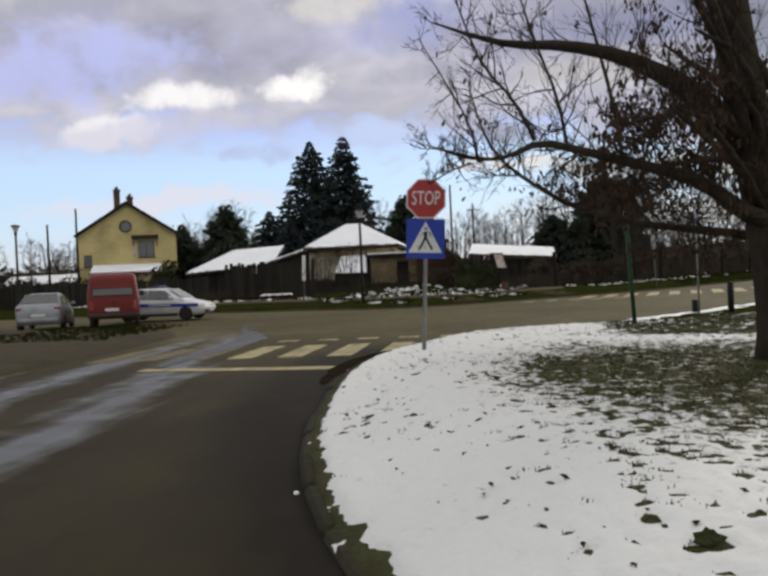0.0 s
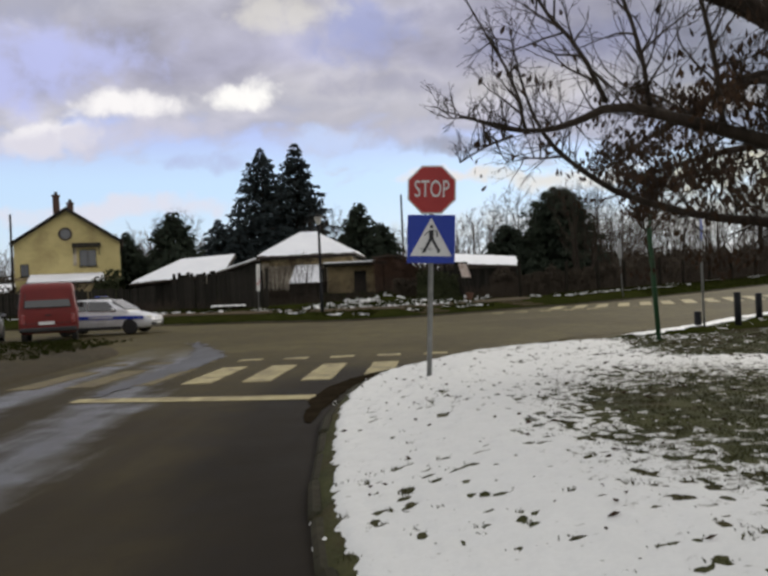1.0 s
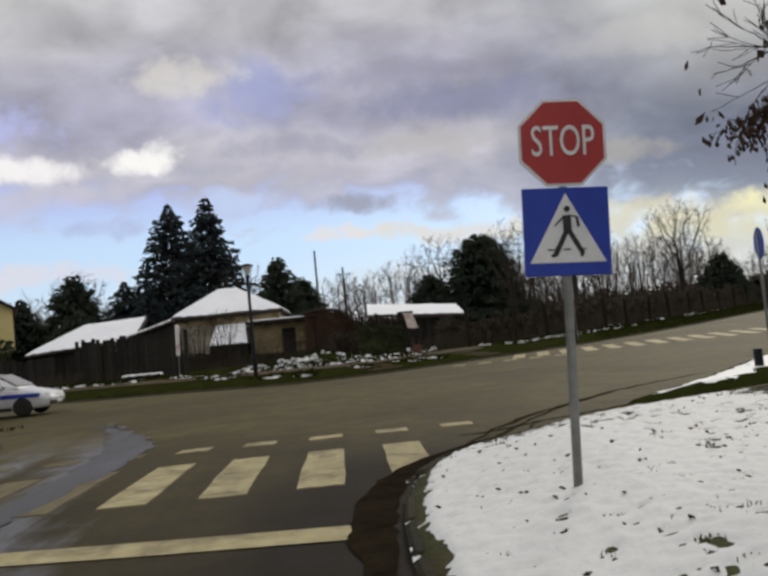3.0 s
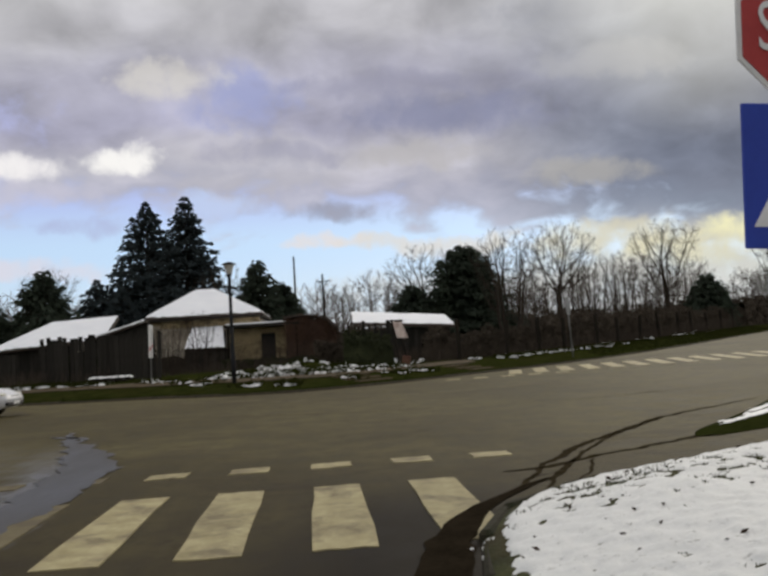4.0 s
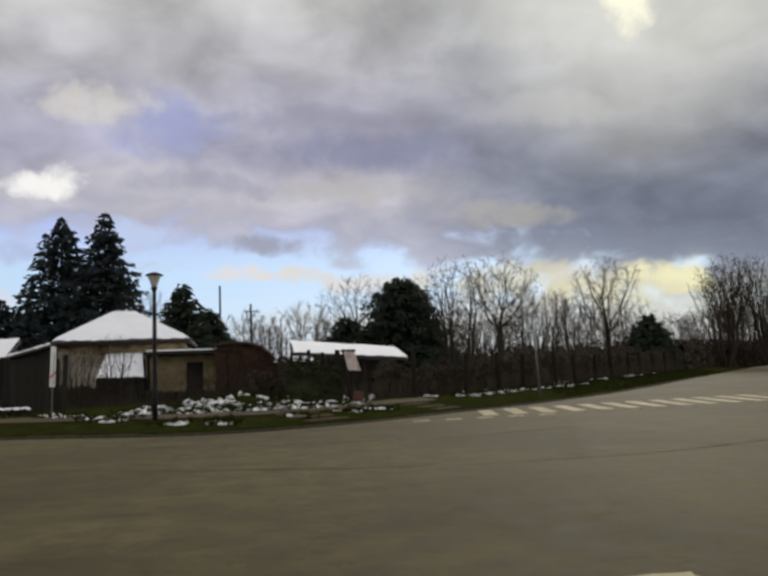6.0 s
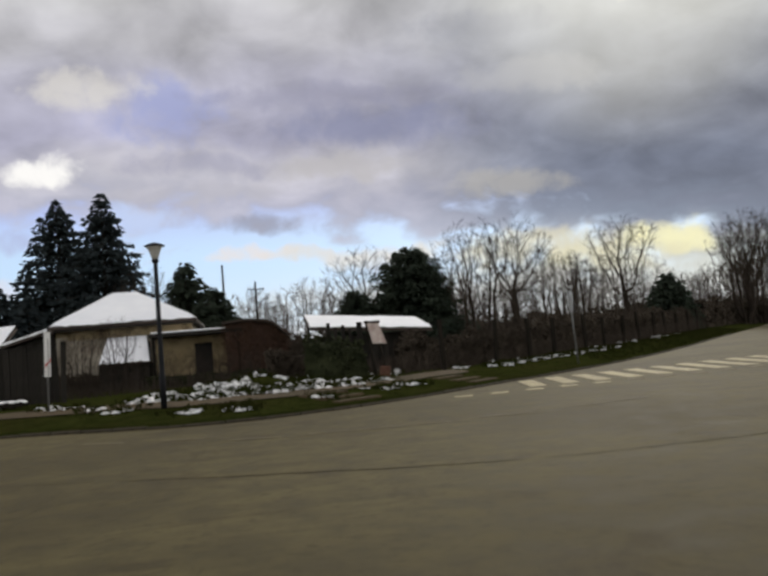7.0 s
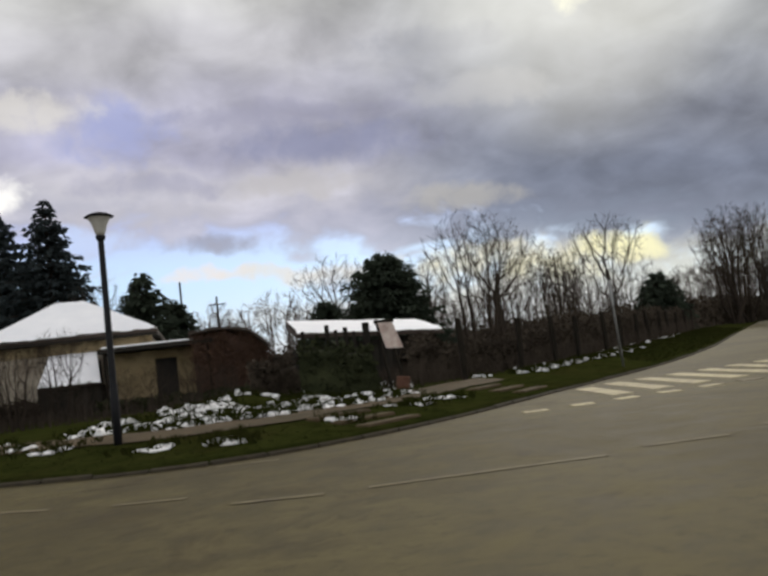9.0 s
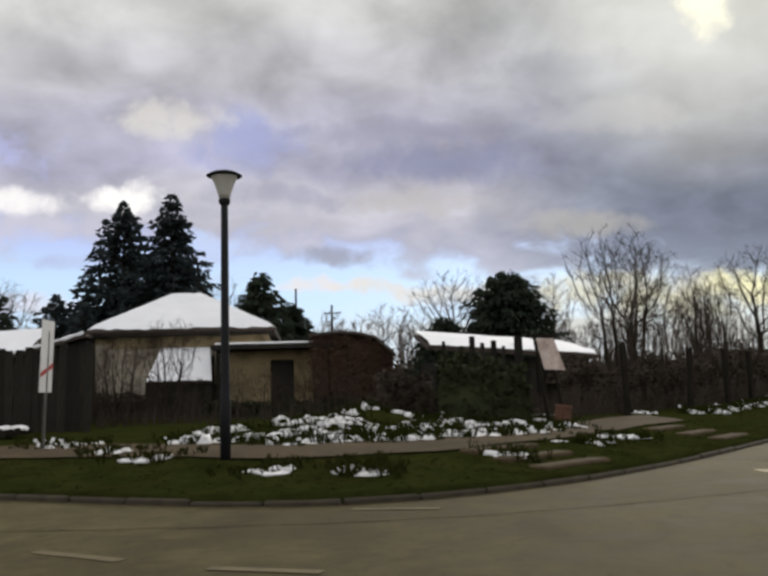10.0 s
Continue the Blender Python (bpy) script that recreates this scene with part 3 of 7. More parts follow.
def snow_depth(x, y):
    """How thick the thin snow lies on the lawn; below zero the grass shows"""
    t = 0.043 + 0.020 * wob(x, y, 0.7, 1) + 0.020 * wob(x, y, 2.6, 2) + 0.058 * wob(x, y, 7.5, 3) + 0.052 * wob(x, y, 15, 4)
    g = math.exp(-(((x - 3.5) / 1.5) ** 2 + ((y - 15.4) / 1.9) ** 2)) + 0.85 * math.exp(-(((x - 3.7) / 1.9) ** 2 + ((y - 13.6) / 3.0) ** 2))
    g += 0.9 * min(1, max(0, (x - 4.6) / 2.0)) + 1.3 * min(1, max(0, (x - 3.6) / 0.8)) * min(1, max(0, (y - 18.6) / 0.9))
    g += 1.1 * math.exp(-(((x - 1.0) / 0.9) ** 2 + ((y - 21.5) / 0.7) ** 2))
    g += 1.3 * min(1, max(0, (x - 2.4) / 0.8)) * math.exp(-((lerp_line(NEAR_TIP, 0, 1, x) - 0.45 - y) / 0.4) ** 2) + 0.28 * min(1, max(0, (x - 1.5) / 1.2))
    return t - 0.046 * min(g, 1.5) + 0.012 * min(1, max(0, (13 - y) / 3)) * (1 if x < 2.5 else 0)

# ------------------------------------------------------------------ ground, road, verges


def grid_mesh(us, vs, fn):
    mb = Mesh()
    mb.v = [fn(u, w) for u in us for w in vs]
    n = len(vs)
    mb.f = [(i * n + j, (i + 1) * n + j, (i + 1) * n + j + 1, i * n + j + 1) for i in range(len(us) - 1) for j in range(n - 1)]
    return mb


def steps_to(*pieces):
    """Coordinates from (start, step) pieces up to the last start"""
    out = []
    for (a0, s), (b0, _) in zip(pieces, pieces[1:]):
        out += list(np.arange(a0, b0 - 1e-6, s))
    return [float(k) for k in out] + [float(pieces[-1][0])]


gx = steps_to((-2500, 500), (-500, 100), (-100, 20), (100, 100), (500, 500), (2500, 0))
gy = steps_to((-600, 200), (-200, 40), (0, 20), (200, 100), (600, 400), (3000, 0))
tagged(part("ground", grid_mesh(gx, gy, lambda x, y: (x, y, -0.35)), M["meadow"]), "dull brown winter field reaching to the horizon", "ground", kind="structure")

rx = steps_to((-420, 20), (-60, 4), (-20, 1), (24, 3), (60, 12), (180, 40), (420, 0))
ry = steps_to((-60, 6), (0, 1), (56, 3), (110, 10), (200, 40), (560, 0))
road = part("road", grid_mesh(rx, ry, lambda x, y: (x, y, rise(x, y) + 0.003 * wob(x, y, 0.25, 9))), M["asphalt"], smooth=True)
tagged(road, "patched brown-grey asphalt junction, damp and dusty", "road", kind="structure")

vx = steps_to((-400, 20), (-60, 4), (-24, 0.5), (24, 2), (60, 10), (160, 40), (400, 0))
vd = [0.0, 0.02, 0.25, 0.6, 1.0, 1.5, 2.0, 2.6, 3.2, 3.8, 4.5, 5.2, 6, 7, 8, 9, 10, 11, 12, 14, 16, 22, 30, 45, 70, 120, 250, 600, 2400]


def verge_point(x, d):
    y = far_y(x) + d / far_slope(x) if d < 40 else far_y(x) + d * 1.2
    return (x, y, rise(x, far_y(x)) - 0.3 if d == 0 else verge_z(x, y))


tagged(part("ground_verge", grid_mesh(vx, vd, verge_point).shifted(Matrix()), M["grass"], smooth=True), "rough winter grass bank with garden ground behind", "verge", kind="structure")

# dirt footpath along the bank
px = steps_to((-14, 0.5), (6.5, 0))
tagged(part("pavement", grid_mesh(px, [2.45, 2.9, 3.5, 4.1, 4.4], lambda x, d: (x, far_y(x) + (d + 0.15 * wob(x, 0, 0.7)) / far_slope(x), verge_z(x, far_y(x) + d / far_slope(x)) + 0.03)), M["path"], smooth=True),
       "trodden dirt footpath on top of the grass bank", "path", kind="structure")

ly = steps_to((-30, 2), (6, 0.2), (30, 0.5), (44, 3), (110, 10), (200, 40), (500, 0))
ld = [0.0, 0.02, 0.2, 0.45, 0.7, 0.95, 1.2, 1.5, 1.8, 2.2, 2.6, 3, 3.5, 4, 4.5, 5, 5.5, 6, 7, 8, 10, 13, 18, 26, 40, 80, 300, 2000]
tagged(part("lawn", grid_mesh(ly, ld, lambda y, d: (near_x(y) + d, y, rise(near_x(y), y) - 0.3 if d == 0 else lawn_z(near_x(y) + d, y))), M["lawngrass"], smooth=True),
       "matted lawn grass under thin wet snow", "lawn", kind="structure")
iy = steps_to((25.4, 0.1), (27.4, 0.5), (44, 3), (110, 10), (200, 40), (500, 0))
tagged(part("grass_island", grid_mesh(iy, [0, 0.002, 0.05, 0.12, 0.2, 0.35, 0.5, 0.65, 0.8, 0.9, 0.96, 1.0],
                                      lambda y, t: (isle_x(y) + (near_x(y - 1.35) - isle_x(y)) * t, y, rise(isle_x(y), y) - 0.2 if t in (0, 1) else lawn_z(isle_x(y) + (near_x(y - 1.35) - isle_x(y)) * t, y))), M["grass"], smooth=True),
       "strip of grass between the footpath and the road", "verge", kind="structure")


def snow_sheet(name, label, ys, ds, edge_x, depth, rag):
    """A sheet of snow that dips under the grass where it is too thin"""
    mb = Mesh()
    for y in ys:
        e0 = edge_x(y)
        c0 = 1 / math.sqrt(1 + ((edge_x(y + 0.1) - edge_x(y - 0.1)) / 0.2) ** 2)
        for d in ds:
            x = e0 + d
            near = d * c0 - rag * (1 + 0.8 * wob(x * 0.8, y * 0.8, 1.1, 8) + 1.6 * wob(x, y, 4.5, 9) + 1.0 * wob(x, y, 11, 5))
            t = depth(x, y)
            t = t if t < 0.004 else 0.004 + 0.36 * (t - 0.004)
            mb.v.append((x, y, lawn_z(x, y) + max(-0.05, min(t, 0.45 * near))))
    n = len(ds)
    mb.f = [(i * n + k, (i + 1) * n + k, (i + 1) * n + k + 1, i * n + k + 1) for i in range(len(ys) - 1) for k in range(n - 1)]
    return tagged(part(name, mb, M["snowlawn"] if name == "snow_cover" else M["snow"], smooth=True), label, "snow", kind="structure")


snow_sheet("snow_cover", "thin wet snow with grass showing through, ragged at the kerb",
           steps_to((-20, 1), (6, 0.05), (10, 0.04), (23, 0.05), (25, 0.3), (34, 2), (60, 0)),
           steps_to((0, 0.04), (4.8, 0.08), (7.2, 0.3), (12, 1.5), (40, 0)), near_x, snow_depth, 0.11)
snow_sheet("old_snow", "strip of old snow on the grass island",
           steps_to((25.6, 0.08), (36, 0.4), (60, 1), (100, 0)), steps_to((0, 0.08), (2.4, 0.3), (6, 1.5), (24, 0)), isle_x,
           lambda x, y: 0.030 - 0.09 * max(0, 1 - (y - 25.4) / 1.6) + 0.05 * wob(x, y, 1.6, 2) + 0.05 * wob(x, y, 5, 3) - 0.06 * min(1, max(0, (x - isle_x(y) - 1.1) / 0.8)) * (1 if y < 55 else 0), 0.16)

LEFT = smooth_line([(-7.6, -40), (-7.0, 10), (-6.5, 20), (-6.6, 24), (-6.8, 27), (-7.1, 28.9), (-8.0, 30.8), (-9.6, 32.5), (-12, 33.9), (-40, 36.0)], 2)
lpts = [(p[0], p[1]) for p in LEFT]
mb = Mesh()
for i, (x, y) in enumerate(lpts):
    for k, (dz, t) in enumerate(((-0.2, 0.0), (0.08, 0.004), (0.17, 0.03), (0.18, 0.3), (0.12, 1.0))):
        bx, by = -90.0, min(y, 20)
        mb.v.append((x + (bx - x) * t, y + (by - y) * t, dz + 0.02 * wob(x * 2, y * 2, 1)))
for i in range(len(lpts) - 1):
    for k in range(4):
        mb.f.append((i * 5 + k, i * 5 + k + 1, (i + 1) * 5 + k + 1, (i + 1) * 5 + k))
tagged(part("verge_left", mb, M["mudgrass"], smooth=True), "muddy grass verge with car tracks", "verge", kind="structure")


def ribbon(line, w, z=0.012, ragged=0.0, seed=0.0, step=0.25, wander=0.0):
    """A thin raised strip along a polyline, with uneven edges"""
    pts = [Vector((p[0], p[1])) for p in smooth_line([tuple(q[:2]) for q in line], 2)]
    widths = w if isinstance(w, (list, tuple)) else (w, w)
    cum = [0.0]
    for p, q in zip(pts, pts[1:]):
        cum.append(cum[-1] + (q - p).length)
    n = max(2, int(cum[-1] / step))
    mb = Mesh()
    for i in range(n + 1):
        s = cum[-1] * i / n
        x, y = np.interp(s, cum, [p.x for p in pts]), np.interp(s, cum, [p.y for p in pts])
        s2 = min(s + 0.05, cum[-1])
        s1 = s2 - 0.05
        t = Vector((np.interp(s2, cum, [p.x for p in pts]) - np.interp(s1, cum, [p.x for p in pts]), np.interp(s2, cum, [p.y for p in pts]) - np.interp(s1, cum, [p.y for p in pts]))).normalized()
        half = float(np.interp(i / n, np.linspace(0, 1, len(widths)), widths)) / 2
        off = wander * (wob(s * 1.7, 3.3, 1.0, seed) + 0.6 * wob(s * 5.3, 8.8, 1.0, seed))
        x, y = x - off * t.y, y + off * t.x
        for side in (-1, 1):
            h = half * max(0.1, 1 + ragged * (wob(s * 1.3, side * 7, 1.0, seed) + 0.8 * wob(s * 6.1, side * 5, 1.0, seed)))
            qx, qy = x + side * h * -t.y, y + side * h * t.x
            mb.v.append((qx, qy, rise(qx, qy) + z))
    mb.f = [(2 * i, 2 * i + 1, 2 * i + 3, 2 * i + 2) for i in range(n)]
    for i, f in enumerate(mb.f):
        mb.f[i] = f[::-1]
    return mb


# cracks and seams
for line, w in (([(7.25, 30.1), (4.56, 28.2), (3.03, 26.45), (2.15, 25.4), (1.42, 24.26), (1.2, 23.75), (0.86, 23.1), (0.6, 22.6)], [0.08, 0.14, 0.2, 0.34, 0.24, 0.3, 0.26, 0.1]),
                ([(4.3, 27.85), (2.55, 25.68), (1.7, 24.22), (1.26, 23.3), (1.0, 22.7)], [0.06, 0.12, 0.14, 0.24, 0.12]),
                ([(5.4, 26.3), (3.9, 25.5), (2.67, 24.8), (1.9, 24.3), (1.23, 23.82), (0.8, 23.84)], [0.10, 0.2, 0.26, 0.3, 0.34, 0.08]),
                ([(1.95, 24.2), (1.66, 23.44), (1.36, 22.92), (1.14, 22.8)], [0.07, 0.09, 0.08, 0.05]),
                ([(1.36, 23.5), (1.1, 23.42), (0.9, 23.2)], [0.05, 0.06, 0.04]),
                ([(-14, 38), (-5.3, 35.4), (-4.2, 34.9)], [0.03, 0.05, 0.04]), ([(-3.9, 34.75), (-2.4, 34.0), (0, 33.0), (1.1, 32.75)], [0.04, 0.08, 0.10, 0.05]), ([(1.3, 32.7), (2, 32.6), (5, 32.6), (9.5, 34.5)], [0.04, 0.07, 0.06, 0.03]),
                ([(-9, 43.4), (-5, 42.6), (-1, 42.4), (4, 44.0)], [0.03, 0.05, 0.05, 0.03])):
    w = [q * 0.38 for q in w]
    tagged(part("road_crack", ribbon(line, w, 0.007, 0.9, w[1] * 99, 0.05, 0.05), M["tar"]), "dark ragged crack in the asphalt", "crack", kind="structure")

# mud trodden off the corner
tagged(part("mud_streak", ribbon([(1.15, 23.2), (0.68, 22.7), (0.22, 22.1), (-0.14, 21.3), (-0.38, 20.5), (-0.54, 19.4), (-0.56, 18.3), (-0.48, 16.8)], [0.05, 0.12, 0.26, 0.36, 0.38, 0.34, 0.24, 0.06], 0.012, 0.3, 3.0, 0.18, 0.03), M["mud"]), "dark wet mud trodden off the corner", "mud", kind="structure")

# slush water lying in the wheel track and running off the verge's corner
for line, w, sd in (([(-6.5, 32.9), (-6.0, 31.6), (-5.5, 29.8), (-4.75, 28.2), (-4.35, 26.6), (-4.2, 25.0), (-4.2, 23.4), (-4.25, 21.6), (-4.15, 19.8)], [0.05, 0.2, 0.36, 0.66, 0.7, 0.66, 0.55, 0.4, 0.12], 4.0),
                    ([(-6.6, 32.0), (-5.9, 31.4), (-5.5, 30.7)], [0.08, 0.22, 0.05], 8.0)):
    tagged(part("puddle", ribbon(line, [q * 1.1 for q in w], 0.011, 0.32, sd, 0.10, 0.14), M["water"]), "shallow muddy slush water in a wheel track, mirroring the sky", "puddle", kind="structure")

# ------------------------------------------------------------------ markings


def stripe(x0, x1, y0, y1, lean=0.0, z=0.010):
    """Painted stripe of the road: corners a little worn, thickness 4 mm"""
    rnd = random.Random(int(x0 * 100) * 31 + int(y0 * 10))
    e = [[(x0 + (x1 - x0) * k / 4 + rnd.uniform(-1, 1) * 0.015, y0 + rnd.uniform(-1, 1) * 0.03) for k in range(5)],
         [(x1 + rnd.uniform(-1, 1) * 0.015, y0 + (y1 - y0) * k / 4) for k in range(1, 4)],
         [(x1 - (x1 - x0) * k / 4 + rnd.uniform(-1, 1) * 0.015, y1 + rnd.uniform(-1, 1) * 0.03) for k in range(5)],
         [(x0 + rnd.uniform(-1, 1) * 0.015, y1 - (y1 - y0) * k / 4) for k in range(1, 4)]]
    p = [(x + lean * (y - y0), y) for side in e for x, y in side]
    n = len(p)
    mb = Mesh()
    mb.add([(x, y, rise(x, y) + z) for x, y in p] + [(x, y, rise(x, y) + z - 0.02) for x, y in p], [tuple(range(n))] + [(i + n, (i + 1) % n + n, (i + 1) % n, i) for i in range(n)])
    return mb


crossing = thing("zebra_crossing", "worn cream zebra crossing with a row of squares", "zebra crossing", kind="structure")
for k in range(-6, 1):
    part("stripe", stripe(-0.25 + k, 0.24 + k, 20.98 - 0.03 * k, 23.68 - 0.03 * k, 0.0), M["paint"] if k > -4 else M["faint"], crossing)
for k in range(-6, 2):
    part("square", stripe(-0.28 + k, 0.20 + k, 25.02 - 0.02 * k, 25.42 - 0.02 * k), M["paint"] if -4 < k < 2 else M["faint"], crossing)
line = thing("stop_line", "broad worn cream stop line across the side road", "stop line", kind="structure")
part("stripe", Mesh().add([(-0.60, 18.68, 0.010), (-0.60, 19.13, 0.010), (-2.2, 19.33, 0.010), (-4.3, 19.62, 0.010), (-4.3, 19.22, 0.010), (-2.2, 18.88, 0.010)], [(0, 1, 2, 5), (5, 2, 3, 4)][::1]), M["paint"], line)
far_crossing = thing("zebra_crossing", "worn cream zebra crossing over the main road", "zebra crossing", kind="structure")
for k in range(14):
    y0, y1 = 47.0 + 0.12 * k, 51.6 + 0.14 * k
    if k == 0:
        y1 = 50.9
    part("stripe", stripe(6.45 + 1.12 * k, 7.0 + 1.12 * k, y0, y1, 0.24), M["paint"] if k < 12 else M["faint"], far_crossing)
for k in range(10):
    part("square", stripe(3.62 + 1.10 * k, 4.14 + 1.10 * k, 45.35 + 0.11 * k, 45.85 + 0.11 * k, 0.2), M["paint"] if k < 5 else M["faint"], far_crossing)
dashes = thing("lane_line", "rubbed lane dashes on the main road", "lane line", kind="structure")
for p, q in (((-2.5, 39.14), (-1.5, 38.81)), ((-1.0, 38.8), (1.72, 38.45)), ((2.31, 38.7), (3.41, 38.57)), ((-5.6, 41.6), (-4.7, 41.0)), ((-3.9, 40.5), (-3.0, 40.15)), ((-2.6, 43.45), (-1.6, 43.2)), ((4.2, 39.0), (6.4, 39.6))):
    part("dash", ribbon([p, q], 0.13, 0.008, 0.4), M["faint"], dashes)

# ------------------------------------------------------------------ small builders


def rock_mesh(r, rnd, flat=0.5, n=8):
    mb = Mesh()
    rings = [(-0.3, 0.75), (0.15, 1.0), (0.65, 0.72), (0.95, 0.25)]
    for h, k in rings:
        for i in range(n):
            w = 2 * math.pi * i / n
            q = r * k * rnd.uniform(0.75, 1.25)
            mb.v.append((q * math.cos(w), q * math.sin(w), h * r * flat * rnd.uniform(0.85, 1.15)))
    for l in range(3):
        for i in range(n):
            mb.f.append((l * n + i, l * n + (i + 1) % n, (l + 1) * n + (i + 1) % n, (l + 1) * n + i))
    mb.f.append(tuple(3 * n + i for i in range(n)))
    return mb


def roof_slab(mb, p0, p1, p2, p3, thick):
    return mb.sheet((p0, p1, p2, p3), thick)


def wall_with_openings(mb, x0, x1, z0, z1, y, thick, holes):
    """A wall along x, its face at y, with rectangular holes (x0, x1, z0, z1) through it"""
    xs = sorted({x0, x1, *[h[0] for h in holes], *[h[1] for h in holes]})
    zs = sorted({z0, z1, *[h[2] for h in holes], *[h[3] for h in holes]})
    for a0, a1 in zip(xs, xs[1:]):
        for b0, b1 in zip(zs, zs[1:]):
            cx, cz = (a0 + a1) / 2, (b0 + b1) / 2
            if any(h[0] < cx < h[1] and h[2] < cz < h[3] for h in holes):
                continue
            mb.box((cx, y + thick / 2, cz), (a1 - a0, thick, b1 - b0))
    return mb


def window(parent, x0, x1, z0, z1, y, frame_mat, name="window"):
    """A framed pane set back in a hole"""
    w = part(name, Mesh(), frame_mat, parent)
    f = Mesh()
    t = 0.07
    f.box(((x0 + x1) / 2, y, z0 + t / 2), (x1 - x0, 0.08, t)).box(((x0 + x1) / 2, y, z1 - t / 2), (x1 - x0, 0.08, t))
    f.box((x0 + t / 2, y, (z0 + z1) / 2), (t, 0.08, z1 - z0 - 2 * t)).box((x1 - t / 2, y, (z0 + z1) / 2), (t, 0.08, z1 - z0 - 2 * t))
    f.box(((x0 + x1) / 2, y, (z0 + z1) / 2), (t * 0.8, 0.07, z1 - z0 - 2 * t))
    w.data = mesh_data(name, f, frame_mat)
    part("pane", Mesh().box(((x0 + x1) / 2, y + 0.01, (z0 + z1) / 2), (x1 - x0 - 2 * t, 0.015, z1 - z0 - 2 * t)), M["pane"], w)
    part("sill", Mesh().box(((x0 + x1) / 2, y - 0.12, z0 - 0.04), (x1 - x0 + 0.2, 0.25, 0.06)), frame_mat, w)
    return w


# ------------------------------------------------------------------ stop sign


def octagon(r, c=(0, 0)):
    k = r / math.cos(math.pi / 8)
    return [(c[0] + k * math.cos(math.pi / 8 + i * math.pi / 4), c[1] + k * math.sin(math.pi / 8 + i * math.pi / 4)) for i in range(8)]


def text_mesh(word, size, depth):
    cu = bpy.data.curves.new("letters", "FONT")
    cu.body, cu.size, cu.extrude, cu.align_x, cu.align_y = word, size, depth, "CENTER", "CENTER"
    cu.resolution_u = 4
    tmp = bpy.data.objects.new("letters", cu)
    scene.collection.objects.link(tmp)
    me = bpy.data.meshes.new_from_object(tmp.evaluated_get(bpy.context.evaluated_depsgraph_get()))
    bpy.data.objects.remove(tmp)
    return me


def stop_sign(at, lean, turn):
    t = thing("stop_sign", "red octagonal stop sign above a blue crossing sign, leaning grey post", "road sign", at)
    t.matrix_basis = pose(*at, 0, lean, turn)
    part("post", Mesh().lathe((0, 0.045, -0.3), [(0.032, 0), (0.032, 2.75), (0.026, 2.78)], 14), M["galv"], t, "galvanised steel tube", True)
    plate = part("octagon_plate", Mesh().slab(octagon(0.305, (0, 2.31)), 0.012, "y", -0.006), M["white"], t)
    part("face", Mesh().slab(octagon(0.285, (0, 2.31)), 0.006, "y", -0.011), M["red"], plate, "red face with white rim")
    me = text_mesh("STOP", 0.245, 0.003)
    me.materials.append(M["white"])
    letters = new("letters", me)
    letters.parent = plate
    letters.matrix_basis = Matrix.LocRotScale((0, -0.016, 2.31), Euler((radians(90), 0, 0)), (0.76, 1.24, 1))
    square = part("square_plate", Mesh().box((0, 0.0, 1.69), (0.6, 0.012, 0.61), bevel=0.005), M["blue"], t, "blue plate with a white triangle")
    part("triangle", Mesh().slab([(-0.262, 1.475), (0.262, 1.475), (0, 1.955)], 0.006, "y", -0.0125), M["white"], square)
    fig = Mesh()
    for p, q, w in (((0.0, 1.80), (0.005, 1.68), 0.058), ((0.0, 1.70), (-0.09, 1.525), 0.034), ((0.01, 1.70), (0.105, 1.53), 0.034), ((-0.01, 1.80), (-0.085, 1.73), 0.010),
                    ((0.01, 1.80), (0.07, 1.79), 0.010), ((0.07, 1.79), (0.08, 1.72), 0.020), ((-0.09, 1.525), (-0.115, 1.522), 0.02), ((0.105, 1.53), (0.085, 1.518), 0.02)):
        a1, b1 = Vector(p), Vector(q)
        nrm = (b1 - a1).normalized()
        nrm = Vector((-nrm.y, nrm.x)) * w / 2
        fig.slab([tuple(a1 - nrm), tuple(b1 - nrm), tuple(b1 + nrm), tuple(a1 + nrm)], 0.004, "y", -0.018)
    fig.slab([(0.005 + 0.022 * math.cos(k * math.pi / 5), 1.845 + 0.022 * math.sin(k * math.pi / 5)) for k in range(10)], 0.004, "y", -0.018)
    for k in range(3):
        fig.slab([(-0.14 + 0.11 * k, 1.56), (-0.09 + 0.11 * k, 1.56), (-0.09 + 0.11 * k, 1.57), (-0.14 + 0.11 * k, 1.57)], 0.003, "y", -0.0165)
    part("emblem", fig, M["black"], square)
    for z in (2.42, 2.2, 1.85, 1.55):
        part("bracket", Mesh().box((0, 0.03, z), (0.2, 0.03, 0.035)), M["galv"], t)
    return t


stop_sign((0.86, 18.23, 0.345), 3.4, -2)

# ------------------------------------------------------------------ lamps, posts, signs


